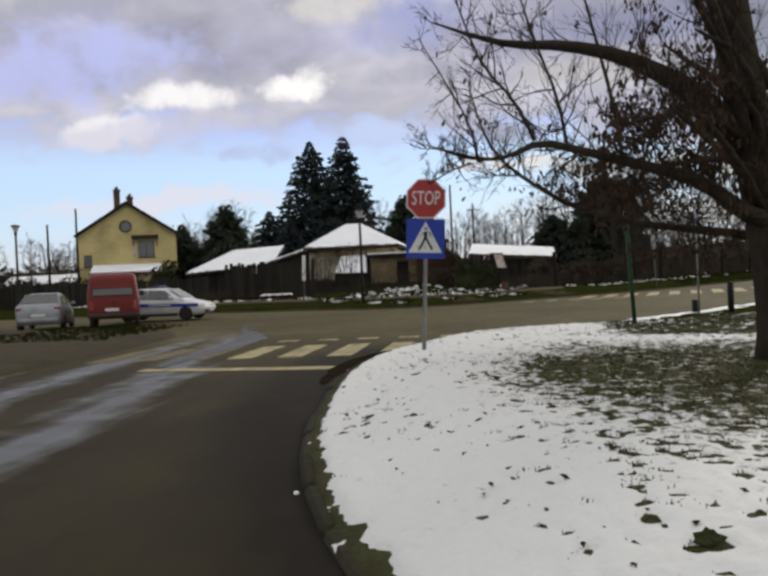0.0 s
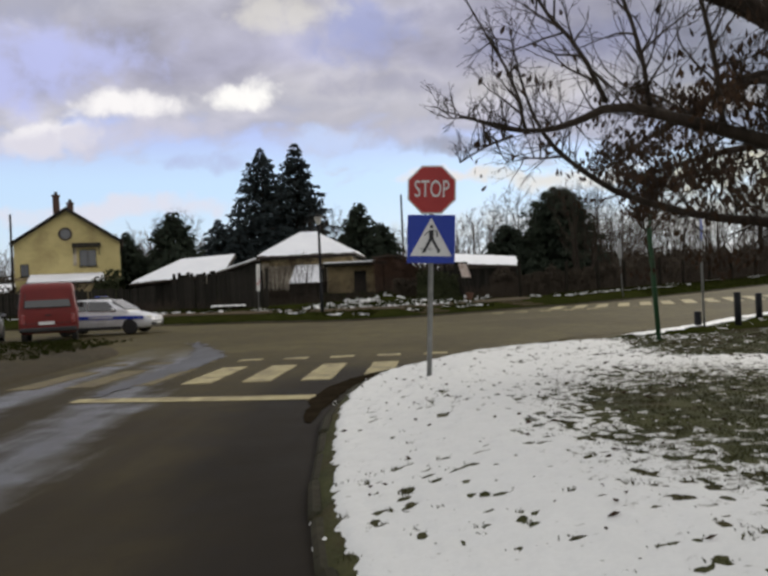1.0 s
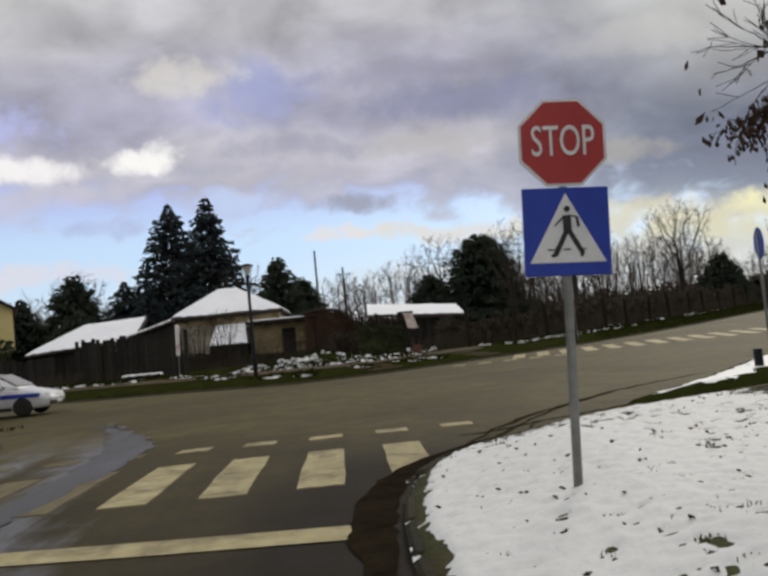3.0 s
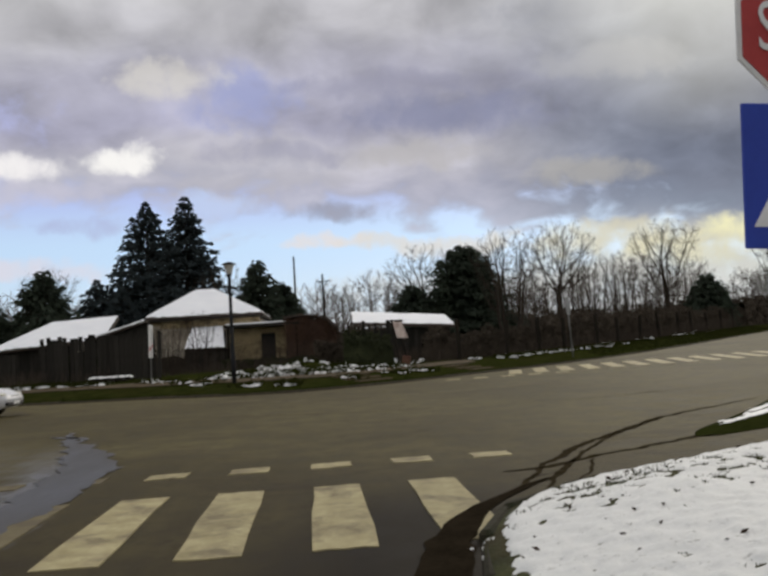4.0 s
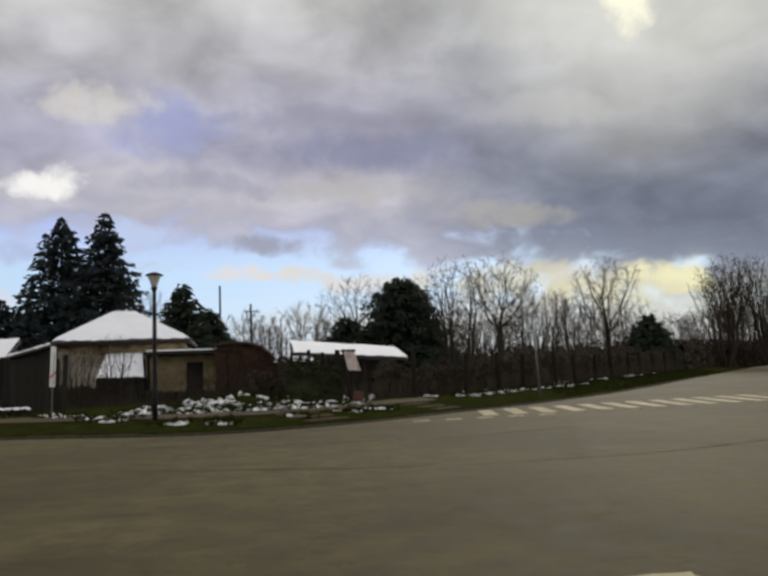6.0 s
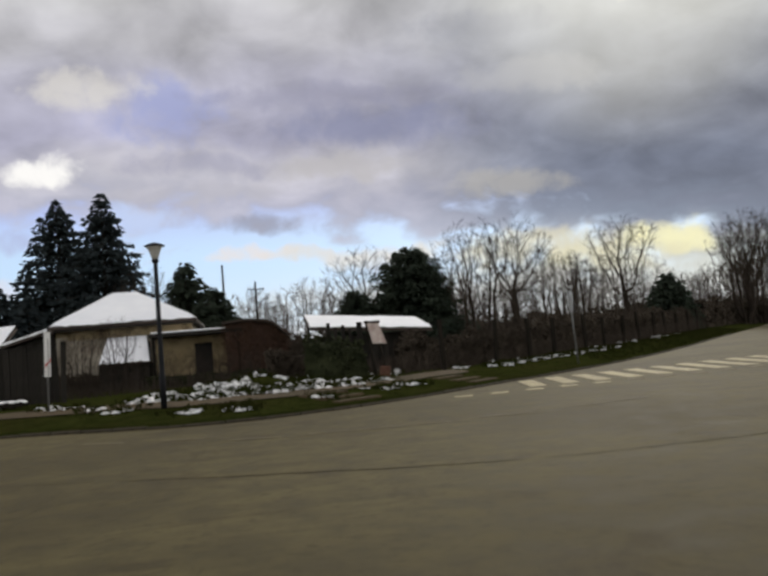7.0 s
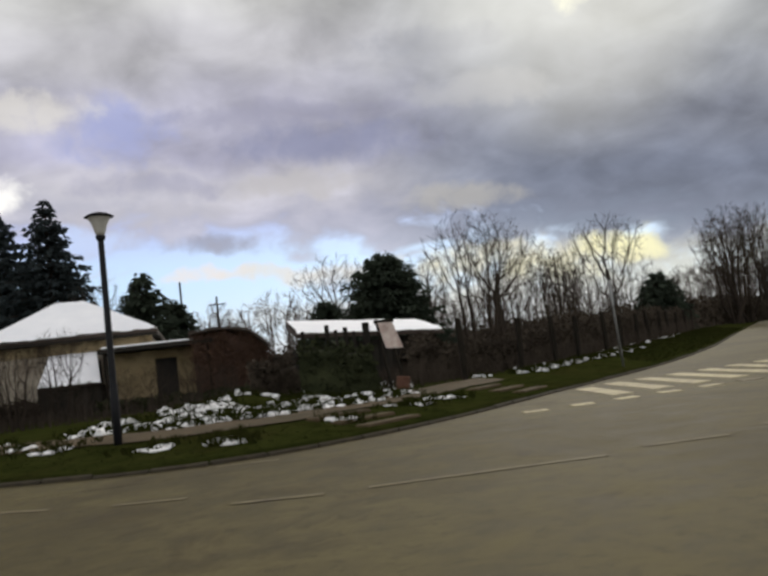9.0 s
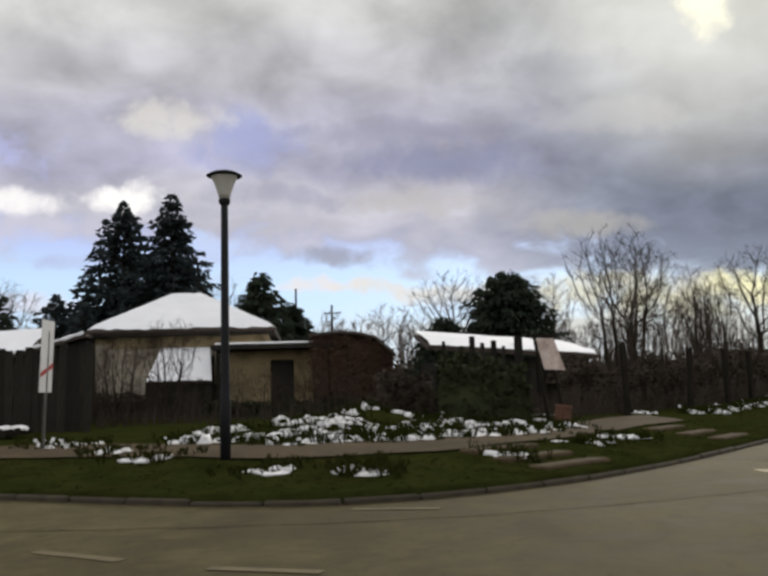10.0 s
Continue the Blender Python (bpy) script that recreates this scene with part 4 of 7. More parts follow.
def street_lamp(at, height, lean=0.0):
    t = thing("street_lamp", "dark street lamp with a flared frosted glass head and wide hat", "street lamp", at, group="street lamps")
    t.matrix_basis = pose(*at, 0, lean, 0)
    h = height
    part("pole", Mesh().lathe((0, 0, -0.3), [(0.085, 0), (0.085, 1.1), (0.075, 1.15), (0.07, 1.6), (0.06, h - 0.35), (0.055, h - 0.28)], 16), M["iron"], t, "", True)
    head = part("head", Mesh().lathe((0, 0, h - 0.62), [(0.055, 0), (0.09, 0.04), (0.10, 0.10), (0.08, 0.13)], 16), M["iron"], t, "", True)
    part("shade", Mesh().lathe((0, 0, h - 0.50), [(0.085, 0), (0.11, 0.08), (0.15, 0.22), (0.215, 0.36), (0.22, 0.38)], 20), M["lampglass"], head, "frosted glass cup", True)
    part("hat", Mesh().lathe((0, 0, h - 0.125), [(0.27, 0), (0.30, 0.015), (0.20, 0.07), (0.08, 0.105), (0.03, 0.12), (0.0, 0.125)], 20), M["iron"], head, "wide dark hat", True)
    return t


street_lamp((-4.43, 46.99, 0.50), 4.62)
street_lamp((-25.3, 50.0, 0.40), 5.2)


def thin_post(name, at, h, r, mat, label, category, lean=0.0):
    t = thing(name, label, category, at)
    t.matrix_basis = pose(*at, 0, lean, 0)
    part("post", Mesh().lathe((0, 0, -0.3), [(r, 0), (r, h + 0.28), (r * 0.7, h + 0.3)], 10), mat, t, "", True)
    return t


gp = thin_post("sign_post", (4.66, 21.66, lawn_z(4.66, 21.66)), 2.8, 0.042, M["green"], "dark green steel post with a narrow sign seen edge-on", "sign post", -2.5)
part("plate", Mesh().box((-0.02, 0.05, 2.2), (0.014, 0.5, 0.62), rz=-11, bevel=0.005), M["white"], gp, "pale sign plate")
bp = thin_post("sign_post", (7.37, 27.65, lawn_z(7.37, 27.65)), 2.6, 0.028, M["galv"], "thin post with a round blue sign turned aside", "sign post")
part("plate", Mesh().lathe((0, 0, -0.006), [(0.30, 0), (0.305, 0.004), (0.30, 0.012)], 24).shifted(pose(0, -0.04, 2.35, 90, 0, 78)), M["blue"], bp, "round blue plate")
for x, y, h, r in ((8.2, 27.75, 0.74, 0.08), (7.42, 28.25, 0.30, 0.085), (9.7, 30.3, 0.62, 0.085)):
    t = thing("bollard", "short black bollard standing in the snow", "bollard", (x, y, lawn_z(x, y)), group="bollards")
    part("shaft", Mesh().lathe((0, 0, -0.2), [(r, 0), (r, h + 0.17), (r * 0.85, h + 0.2)], 12), M["iron"], t, "", True)
    part("cap", Mesh().lathe((0, 0, h), [(r * 1.1, 0), (r * 1.1, 0.03), (r * 0.6, 0.05)], 12), M["iron"], t, "", True)

# back of a direction sign on the far bank
sg = thin_post("sign_post", (12.3, 56.9, verge_z(12.3, 56.9)), 3.2, 0.04, M["galv"], "grey steel post with a sign seen from behind", "sign post", -2)
part("plate", Mesh().box((0, -0.05, 2.75), (0.55, 0.015, 0.9), rz=52, bevel=0.006), M["galv"], sg, "grey-blue back of a sign plate")
# end-of-town sign
ts = thin_post("sign_post", (-8.2, 50.0, verge_z(-8.2, 50.0)), 2.3, 0.03, M["galv"], "white place sign with a red diagonal bar, seen almost edge-on", "sign post", 1.5)
pl = part("plate", Mesh().box((0, 0, 0), (0.56, 0.015, 1.40), bevel=0.006).shifted(pose(0, -0.04, 1.80, 0, 0, 84)), M["white"], ts, "white plate")
part("bar", Mesh().add([(-0.27, -0.013, -0.42), (0.27, -0.013, -0.22), (0.27, -0.013, -0.12), (-0.27, -0.013, -0.32)], [(0, 1, 2, 3)]).shifted(pose(0, -0.04, 1.80, 0, 0, 84)), M["red"], pl, "red diagonal bar")

# utility poles


def utility_pole(at, h, arm, label):
    t = thing("utility_pole", label, "utility pole", at)
    k = 1.0 + max(0, h - 12) * 0.05 if h > 8 else 0.5
    part("shaft", Mesh().lathe((0, 0, -0.5), [(0.19 * k, 0), (0.17 * k, h * 0.5), (0.13 * k, h + 0.5)], 10), M["timber"], t, "", True)
    if arm:
        part("crossarm", Mesh().box((0.1, -0.15, h - 1.2), (2.4, 0.14, 0.16), bevel=0.02), M["timber"], t)
        for x in (-1.0, 0.1, 1.2):
            part("insulator", Mesh().lathe((x, -0.15, h - 1.12), [(0.03, 0), (0.08, 0.08), (0.05, 0.22), (0.0, 0.25)], 8), M["white"], t)
        part("brace", Mesh().tube([(0.9, -0.15, h - 1.2), (0.1, 0, h - 2.1)], 0.05, 6), M["timber"], t)
    return t


utility_pole((0.3, 150, 0.6), 13.5, True, "wooden utility pole with a crossarm")
utility_pole((-5.7, 207, 0.6), 23.4, False, "tall bare wooden utility pole")
utility_pole((-29, 60, 0.4), 6.0, False, "bare wooden pole behind the fence")
utility_pole((-26.8, 60, 0.4), 7.0, False, "bare wooden pole beside the yellow house")
utility_pole((62, 92, 1.2), 15, True, "wooden utility pole with a crossarm")

# ------------------------------------------------------------------ houses


def gable_house():
    """Yellow two-storey gable house behind the vehicles"""
    t = thing("house", "pale yellow plastered house with a gable, round window and two chimneys", "house", (-30.8, 77, 0.4), 22)
    w, he, hr, dep = 8.7, 6.3, 9.15, 13.0
    holes = [(0.9, 2.35, 4.05, 5.55), (-3.9, -3.2, 3.3, 4.4), (-2.9, -1.9, 0.9, 2.2)]
    mb = wall_with_openings(Mesh(), -w / 2, w / 2, -0.3, he, 0, 0.35, holes)
    mb.slab([(-w / 2, he), (w / 2, he), (0, hr)], 0.35, "y", 0)
    mb.box((-w / 2 + 0.175, dep / 2, he / 2 - 0.15), (0.35, dep - 0.7, he + 0.3)).box((w / 2 - 0.175, dep / 2, he / 2 - 0.15), (0.35, dep - 0.7, he + 0.3))
    mb.box((0, dep - 0.175, he / 2 - 0.15), (w, 0.35, he + 0.3)).slab([(-w / 2, he), (w / 2, he), (0, hr)], 0.35, "y", dep - 0.35)
    wall = part("wall", mb, M["yellow"], t)
    o = 0.35
    sl = (hr - he) / (w / 2)
    for s in (-1, 1):
        x1, z1 = s * (w / 2 + o), he - o * sl
        q = [(0, -o, hr + 0.16), (0, dep + o, hr + 0.16), (x1, dep + o, z1 + 0.16), (x1, -o, z1 + 0.16)]
        part("roof", Mesh().sheet(q if s < 0 else q[::-1], 0.16), M["tile"], t, "brown tiled roof slope")
        part("bargeboard", Mesh().sheet([(0, -o - 0.02, hr + 0.15), (0, -o + 0.04, hr + 0.15), (x1, -o + 0.04, z1 + 0.15), (x1, -o - 0.02, z1 + 0.15)] if s < 0 else [(x1, -o - 0.02, z1 + 0.15), (x1, -o + 0.04, z1 + 0.15), (0, -o + 0.04, hr + 0.15), (0, -o - 0.02, hr + 0.15)], 0.28), M["board"], t)
    for x, h, y in ((-0.85, 1.55, 1.2), (0.25, 1.0, 2.4)):
        c = part("chimney", Mesh().box((x, y, hr + h / 2 - 0.55), (0.55, 0.55, h + 0.5)).box((x, y, hr + h - 0.25), (0.68, 0.68, 0.12)), M["brick"], t)
        part("flue", Mesh().lathe((x, y, hr + h - 0.2), [(0.16, 0), (0.14, 0.25), (0.14, 0.3)], 10), M["tile"], c)
    # round window with a dark ring
    ring = Mesh()
    n = 24
    for r, y in ((0.42, -0.05), (0.58, -0.05), (0.58, 0.02), (0.42, 0.02)):
        ring.v += [(-0.15 + r * math.cos(2 * math.pi * k / n), y, 6.95 + r * math.sin(2 * math.pi * k / n)) for k in range(n)]
    for l in range(4):
        for k in range(n):
            ring.f.append((l * n + k, l * n + (k + 1) % n, ((l + 1) % 4) * n + (k + 1) % n, ((l + 1) % 4) * n + k))
    rw = part("round_window", ring, M["tile"], t, "dark round window ring")
    part("pane", Mesh().slab([(-0.15 + 0.43 * math.cos(2 * math.pi * k / n), 6.95 + 0.43 * math.sin(2 * math.pi * k / n)) for k in range(n)], 0.02, "y", -0.02), M["pane"], rw)
    for h in holes:
        window(t, h[0], h[1], h[2], h[3], 0.16, M["board"])
    part("cornice", Mesh().box((0, -0.05, 3.1), (w + 0.05, 0.10, 0.22)), M["plaster"], t, "worn plaster band")
    can = part("awning", Mesh().sheet([(0.35, -0.75, 5.78), (2.75, -0.75, 5.78), (2.75, 0.0, 6.15), (0.35, 0.0, 6.15)], 0.08), M["board"], t, "dark board awning over the window")
    for x in (0.5, 2.6):
        part("strut", Mesh().tube([(x, -0.65, 5.72), (x, 0.0, 5.1)], 0.04, 6), M["board"], can)
    pw = part("pilaster", Mesh().box((0.55, -0.06, 4.9), (0.3, 0.12, 1.5)), M["plasterold"], t)
    # low lean-to in front, its roof under snow
    an = part("annex", Mesh().box((-0.1, -1.9, 1.2), (5.6, 3.2, 2.6)), M["plaster"], t)
    part("annex_roof", Mesh().sheet([(-3.2, -3.8, 2.62), (3.0, -3.8, 2.62), (3.0, 0.0, 3.35), (-3.2, 0.0, 3.35)], 0.12), M["tile"], an)
    part("roof_snow", Mesh().sheet([(-3.1, -3.7, 2.76), (2.9, -3.7, 2.76), (2.9, -0.1, 3.48), (-3.1, -0.1, 3.48)], 0.12), M["roofsnow"], an, "layer of snow")
    lo = part("shed", Mesh().box((-7.2, -1.5, 0.95), (5.5, 4.0, 2.0)), M["board"], t)
    part("roof_snow", Mesh().sheet([(-10.2, -3.7, 1.98), (-4.3, -3.7, 2.1), (-4.3, 0.7, 2.8), (-10.2, 0.7, 2.7)], 0.14), M["roofsnow"], lo, "layer of snow")
    return t


gable_house()


def snow_lip(mb, p, q, out, thick, rnd, n=40):
    """An uneven roll of snow along an eave"""
    p, q = Vector(p), Vector(q)
    pts = [p.lerp(q, i / n) + Vector(out) * rnd.uniform(0, 0.03) for i in range(n + 1)]
    return mb.tube(pts, [thick * rnd.uniform(0.35, 0.75) for _ in pts], 6)


def hip_house():
    """The low house with the snowy hip roof"""
    rnd = random.Random(5)
    t = thing("house", "run-down beige plastered house with a snow-covered hip roof", "house", (-8.0, 66, 0.45))
    x0, x1, dep = -3.3, 3.3, 8.0
    holes = [(0.1, 1.2, 1.1, 2.5)]
    mb = wall_with_openings(Mesh(), x0, x1, -0.3, 3.35, 0, 0.4, holes)
    mb.box((x0 + 0.2, dep / 2, 1.525), (0.4, dep - 0.8, 3.65)).box((x1 - 0.2, dep / 2, 1.525), (0.4, dep - 0.8, 3.65)).box((0, dep - 0.2, 1.525), (x1 - x0, 0.4, 3.65))
    part("wall", mb, M["plasterold"], t)
    part("frieze", Mesh().box((0, -0.03, 3.18), (x1 - x0 + 0.1, 0.07, 0.62)), M["plaster"], t, "brown plaster band under the eaves")
    part("corner", Mesh().box((x0 + 0.25, -0.04, 1.4), (0.55, 0.09, 3.3)), M["plasterold"], t)
    e = 3.52
    c = [(-3.62, -0.55, e), (3.62, -0.55, e), (3.62, dep + 0.5, e), (-3.62, dep + 0.5, e)]
    r = [(-1.1, 4.0, 5.42), (0.15, 4.0, 5.42)]
    part("soffit", Mesh().box((0, dep / 2, e - 0.14), (7.2, dep + 1.0, 0.12)), M["board"], t)
    for q in ((c[0], c[1], r[1], r[0]), (c[2], c[3], r[0], r[1])):
        part("roof", Mesh().sheet(q, 0.10), M["tile"], t)
    for q in ((c[1], c[2], r[1]), (c[3], c[0], r[0])):
        v = [Vector(p) for p in q]
        part("roof", Mesh().add(v + [p - Vector((0, 0, 0.1)) for p in v], [(0, 1, 2), (5, 4, 3), (0, 3, 4, 1), (1, 4, 5, 2), (2, 5, 3, 0)]), M["tile"], t)
    # snow: a softer, slightly smaller shell over the tiles, torn at its lower edge
    sn = Mesh()

    def slope(a0, b0, c0, d0, nu=26, nv=9):
        a0, b0, c0, d0 = (Vector(p) for p in (a0, b0, c0, d0))
        base = len(sn.v)
        for j in range(nv + 1):
            for i in range(nu + 1):
                u, w = i / nu, j / nv
                p = a0.lerp(b0, u).lerp(d0.lerp(c0, u), w)
                edge = 0.12 if j else 0.02 + 0.05 * rnd.random()
                if j == 0:
                    p = p.lerp(a0.lerp(b0, u).lerp(d0.lerp(c0, u), 0.12), rnd.uniform(0, 0.3))
                sn.v.append((p.x, p.y, p.z + edge + 0.02 * wob(p.x * 3, p.y * 3, 1)))
        for j in range(nv):
            for i in range(nu):
                k = base + j * (nu + 1) + i
                sn.f.append((k, k + 1, k + nu + 2, k + nu + 1))
    slope(c[0], c[1], r[1], r[0])
    slope(c[1], c[2], r[1], r[1])
    slope(c[2], c[3], r[0], r[1])
    slope(c[3], c[0], r[0], r[0])
    part("roof_snow", sn, M["roofsnow"], t, "layer of old snow, torn at the eaves", True)
    for h in holes:
        window(t, h[0], h[1], h[2], h[3], 0.2, M["board"])
    return t


hip_house()


def lean_to():
    t = thing("lean_to", "dark board lean-to with a steep snow-covered roof against the house", "shed", (-7.85, 64.0, 0.5))
    part("wall", Mesh().box((0, 1.0, 0.68), (2.3, 1.9, 1.45)), M["board"], t)
    for k in range(9):
        part("board", Mesh().box((-1.08 + 0.27 * k, 0.02, 0.68), (0.22, 0.04, 1.42)), M["board"], t)
    rf = part("roof", Mesh().sheet([(-1.15, -0.25, 1.45), (1.25, -0.25, 1.45), (0.95, 1.85, 2.72), (-1.0, 1.85, 2.72)], 0.09), M["tile"], t)
    sn = Mesh()
    rnd = random.Random(8)
    for j in range(9):
        for i in range(17):
            u, w = i / 16, j / 8
            xx = (-1.12 + 2.34 * u) * (1 - w) + (-0.97 + 1.88 * u) * w
            ww = w if j else rnd.uniform(-0.02, 0.05)
            sn.v.append((xx, -0.25 + 2.1 * ww, 1.46 + 1.27 * ww + (0.08 if j else 0.02) + 0.015 * wob(xx * 4, w * 8)))
    sn.f = [(j * 17 + i, j * 17 + i + 1, (j + 1) * 17 + i + 1, (j + 1) * 17 + i) for j in range(8) for i in range(16)]
    part("roof_snow", sn, M["roofsnow"], t, "clean white snow", True)


lean_to()


def porch():
    """Flat-roofed annex beside the house, with a dark porch and stained wall"""
    t = thing("annex", "low stained annex with a flat snow-edged roof and a dark porch", "annex", (-4.4, 64.0, 0.5))
    mb = wall_with_openings(Mesh(), -2.0, 2.0, -0.2, 2.55, 0.8, 0.3, [(-0.15, 0.75, -0.2, 2.2)])
    mb.box((-1.85, 2.4, 1.15), (0.3, 2.6, 2.7)).box((1.85, 2.4, 1.15), (0.3, 2.6, 2.7)).box((0, 3.6, 1.15), (3.4, 0.3, 2.7))
    part("wall", mb, M["plaster"], t)
    # the door takes the dark interior colour, so the doorway reads as unlit
    part("door", Mesh().box((0.3, 1.0, 0.98), (0.86, 0.06, 2.36)), M["darkroom"], t, "door in the colour of the dark interior")
    part("roof", Mesh().box((0, 1.7, 2.66), (4.5, 4.2, 0.16)), M["board"], t)
    rnd = random.Random(3)
    part("roof_snow", Mesh().box((0, 1.8, 2.79), (4.3, 3.8, 0.10), bevel=0.04), M["roofsnow"], t, "thin layer of snow")
    for x in (-2.0, 2.05):
        part("post", Mesh().box((x, -0.25, 1.25), (0.12, 0.12, 2.7)), M["timber"], t)


porch()


def clump(mb, p, r, rnd, n=10, size=0.12, flat=1.0):
    """Small leaf faces scattered in a ball"""
    for _ in range(n):
        d = Vector((rnd.gauss(0, 1), rnd.gauss(0, 1), rnd.gauss(0, 1) * flat))
        d = d.normalized() * r * rnd.random() ** 0.4
        a1 = Vector((rnd.gauss(0, 1), rnd.gauss(0, 1), rnd.gauss(0, 1))).normalized() * size * rnd.uniform(0.6, 1.3)
        b1 = a1.cross(Vector((rnd.gauss(0, 1), rnd.gauss(0, 1), rnd.gauss(0, 1)))).normalized() * size * rnd.uniform(0.3, 0.7)
        c0 = Vector(p) + d
        mb.add([c0 - a1, c0 + b1, c0 + a1, c0 - b1], [(0, 1, 2, 3)])


def creeper_shed():
    rnd = random.Random(11)
    t = thing("creeper_shed", "brick outhouse overgrown with rust-brown creeper", "outhouse", (-1.35, 63.4, 0.5))
    mb = Mesh().slab([(-1.6, -0.2), (1.35, -0.2), (1.4, 2.1), (0.7, 2.75), (-0.6, 2.98), (-1.6, 2.9)], 3.0, "y", 0.3)
    part("wall", mb, M["brick"], t)
    rf = Mesh()
    prof = [(-1.75, 2.96), (-0.6, 3.06), (0.2, 2.98), (0.75, 2.83), (1.5, 2.15)]
    for p, q in zip(prof, prof[1:]):
        rf.sheet([(p[0], 0.05, p[1] + 0.1), (q[0], 0.05, q[1] + 0.1), (q[0], 3.4, q[1] + 0.1), (p[0], 3.4, p[1] + 0.1)], 0.1)
    part("roof", rf, M["tile"], t, "arched brown roof")
    lv = Mesh()
    for _ in range(900):
        u = rnd.uniform(-1.7, 1.45)
        top = np.interp(u, [-1.7, -0.6, 0.7, 1.45], [2.95, 3.05, 2.85, 2.2])
        w = rnd.uniform(0.0, 1.0) ** 0.8 * top
        clump(lv, (u, 0.28 - 0.08 * rnd.random(), w), 0.22, rnd, 9, 0.05)
    part("foliage", lv, M["creeper"], t, "rust-brown dry creeper")


creeper_shed()


def barn():
    rnd = random.Random(21)
    t = thing("barn", "dark timber barn with a long snow-covered roof", "barn", (-17.6, 66, 0.4))
    part("wall", Mesh().box((0, 2.0, 1.0), (6.2, 4.0, 2.5)), M["board"], t)
    for k in range(24):
        part("board", Mesh().box((-3.0 + 0.26 * k, -0.03, 1.0 + rnd.uniform(-0.03, 0.03)), (0.22, 0.05, 2.45)), M["board"], t)
    part("post", Mesh().box((2.15, -0.5, 1.05), (0.35, 0.35, 2.7)), M["plasterold"], t, "pale brick pier")
    part("roof", Mesh().sheet([(-3.5, -0.5, 2.05), (3.6, -0.5, 2.50), (3.55, 3.4, 4.0), (-0.7, 3.4, 3.82)], 0.12), M["tile"], t)
    sn = Mesh()
    a0, b0, c0, d0 = (Vector(p) for p in ((-3.45, -0.5, 2.07), (3.55, -0.5, 2.52), (3.5, 3.4, 4.02), (-0.7, 3.4, 3.84)))
    for j in range(10):
        for i in range(31):
            u, w = i / 30, j / 9
            if j == 0:
                w = rnd.uniform(-0.01, 0.06)
            p = a0.lerp(b0, u).lerp(d0.lerp(c0, u), w)
            sn.v.append((p.x, p.y, p.z + (0.10 if j else 0.03) + 0.02 * wob(p.x * 2, p.y * 2)))
    sn.f = [(j * 31 + i, j * 31 + i + 1, (j + 1) * 31 + i + 1, (j + 1) * 31 + i) for j in range(9) for i in range(30)]
    part("roof_snow", sn, M["roofsnow"], t, "thick layer of snow", True)
    s = thing("shed", "black board shed with a rising mono-pitch roof", "shed", (-13.0, 65, 0.4))
    part("wall", Mesh().slab([(-1.9, -0.2), (1.6, -0.2), (1.6, 3.25), (-1.9, 2.3)], 4.0, "y", 0), M["board"], s)
    for k in range(13):
        h = 2.3 + (k + 0.5) * 0.27 * 0.271
        part("board", Mesh().box((-1.78 + 0.27 * k, -0.03, h / 2 - 0.05), (0.23, 0.05, h)), M["board"], s)
    part("roof", Mesh().sheet([(-2.0, -0.4, 2.45), (1.65, -0.4, 3.45), (1.65, 4.3, 3.45), (-2.0, 4.3, 2.45)], 0.12), M["tile"], s)
    part("roof_snow", snow_lip(Mesh(), (-1.9, -0.35, 2.50), (1.55, -0.35, 3.45), (0, 0, 1), 0.12, rnd, 30), M["roofsnow"], s, "strip of snow on the roof edge")


barn()


def right_shed():
    rnd = random.Random(31)
    t = thing("shed", "low dark shed with a flat snow-covered roof behind the hedge", "shed", (3.9, 60.5, 0.6))
    part("wall", Mesh().box((-0.1, 2.0, 0.75), (5.3, 3.8, 2.0)), M["board"], t)
    for k in range(20):
        part("board", Mesh().box((-2.62 + 0.265 * k, 0.07, 0.75), (0.23, 0.05, 1.95)), M["board"], t)
    part("roof", Mesh().sheet([(-3.05, -0.4, 2.22), (2.75, -0.4, 1.78), (3.0, 4.3, 2.45), (-2.9, 4.3, 2.95)], 0.12), M["tile"], t)
    sn = Mesh()
    a0, b0, c0, d0 = (Vector(p) for p in ((-3.0, -0.4, 2.24), (2.7, -0.4, 1.80), (2.95, 4.3, 2.47), (-2.85, 4.3, 2.97)))
    for j in range(8):
        for i in range(31):
            u, w = i / 30, j / 7
            if j == 0:
                w = rnd.uniform(-0.01, 0.05)
            p = a0.lerp(b0, u).lerp(d0.lerp(c0, u), w)
            sn.v.append((p.x, p.y, p.z + (0.12 if j else 0.03) + 0.03 * wob(p.x * 2, p.y * 2)))
    sn.f = [(j * 31 + i, j * 31 + i + 1, (j + 1) * 31 + i + 1, (j + 1) * 31 + i) for j in range(7) for i in range(30)]
    part("roof_snow", sn, M["roofsnow"], t, "thick layer of snow", True)
    for k in range(6):
        x = rnd.uniform(-0.5, 2.0)
        part("snow_lump", rock_mesh(rnd.uniform(0.1, 0.2), rnd, 0.9).shifted(Matrix.Translation((x, 0.4 + 0.3 * k, 2.14 - 0.077 * (x) + 0.03 * k))), M["roofsnow"], t)


right_shed()
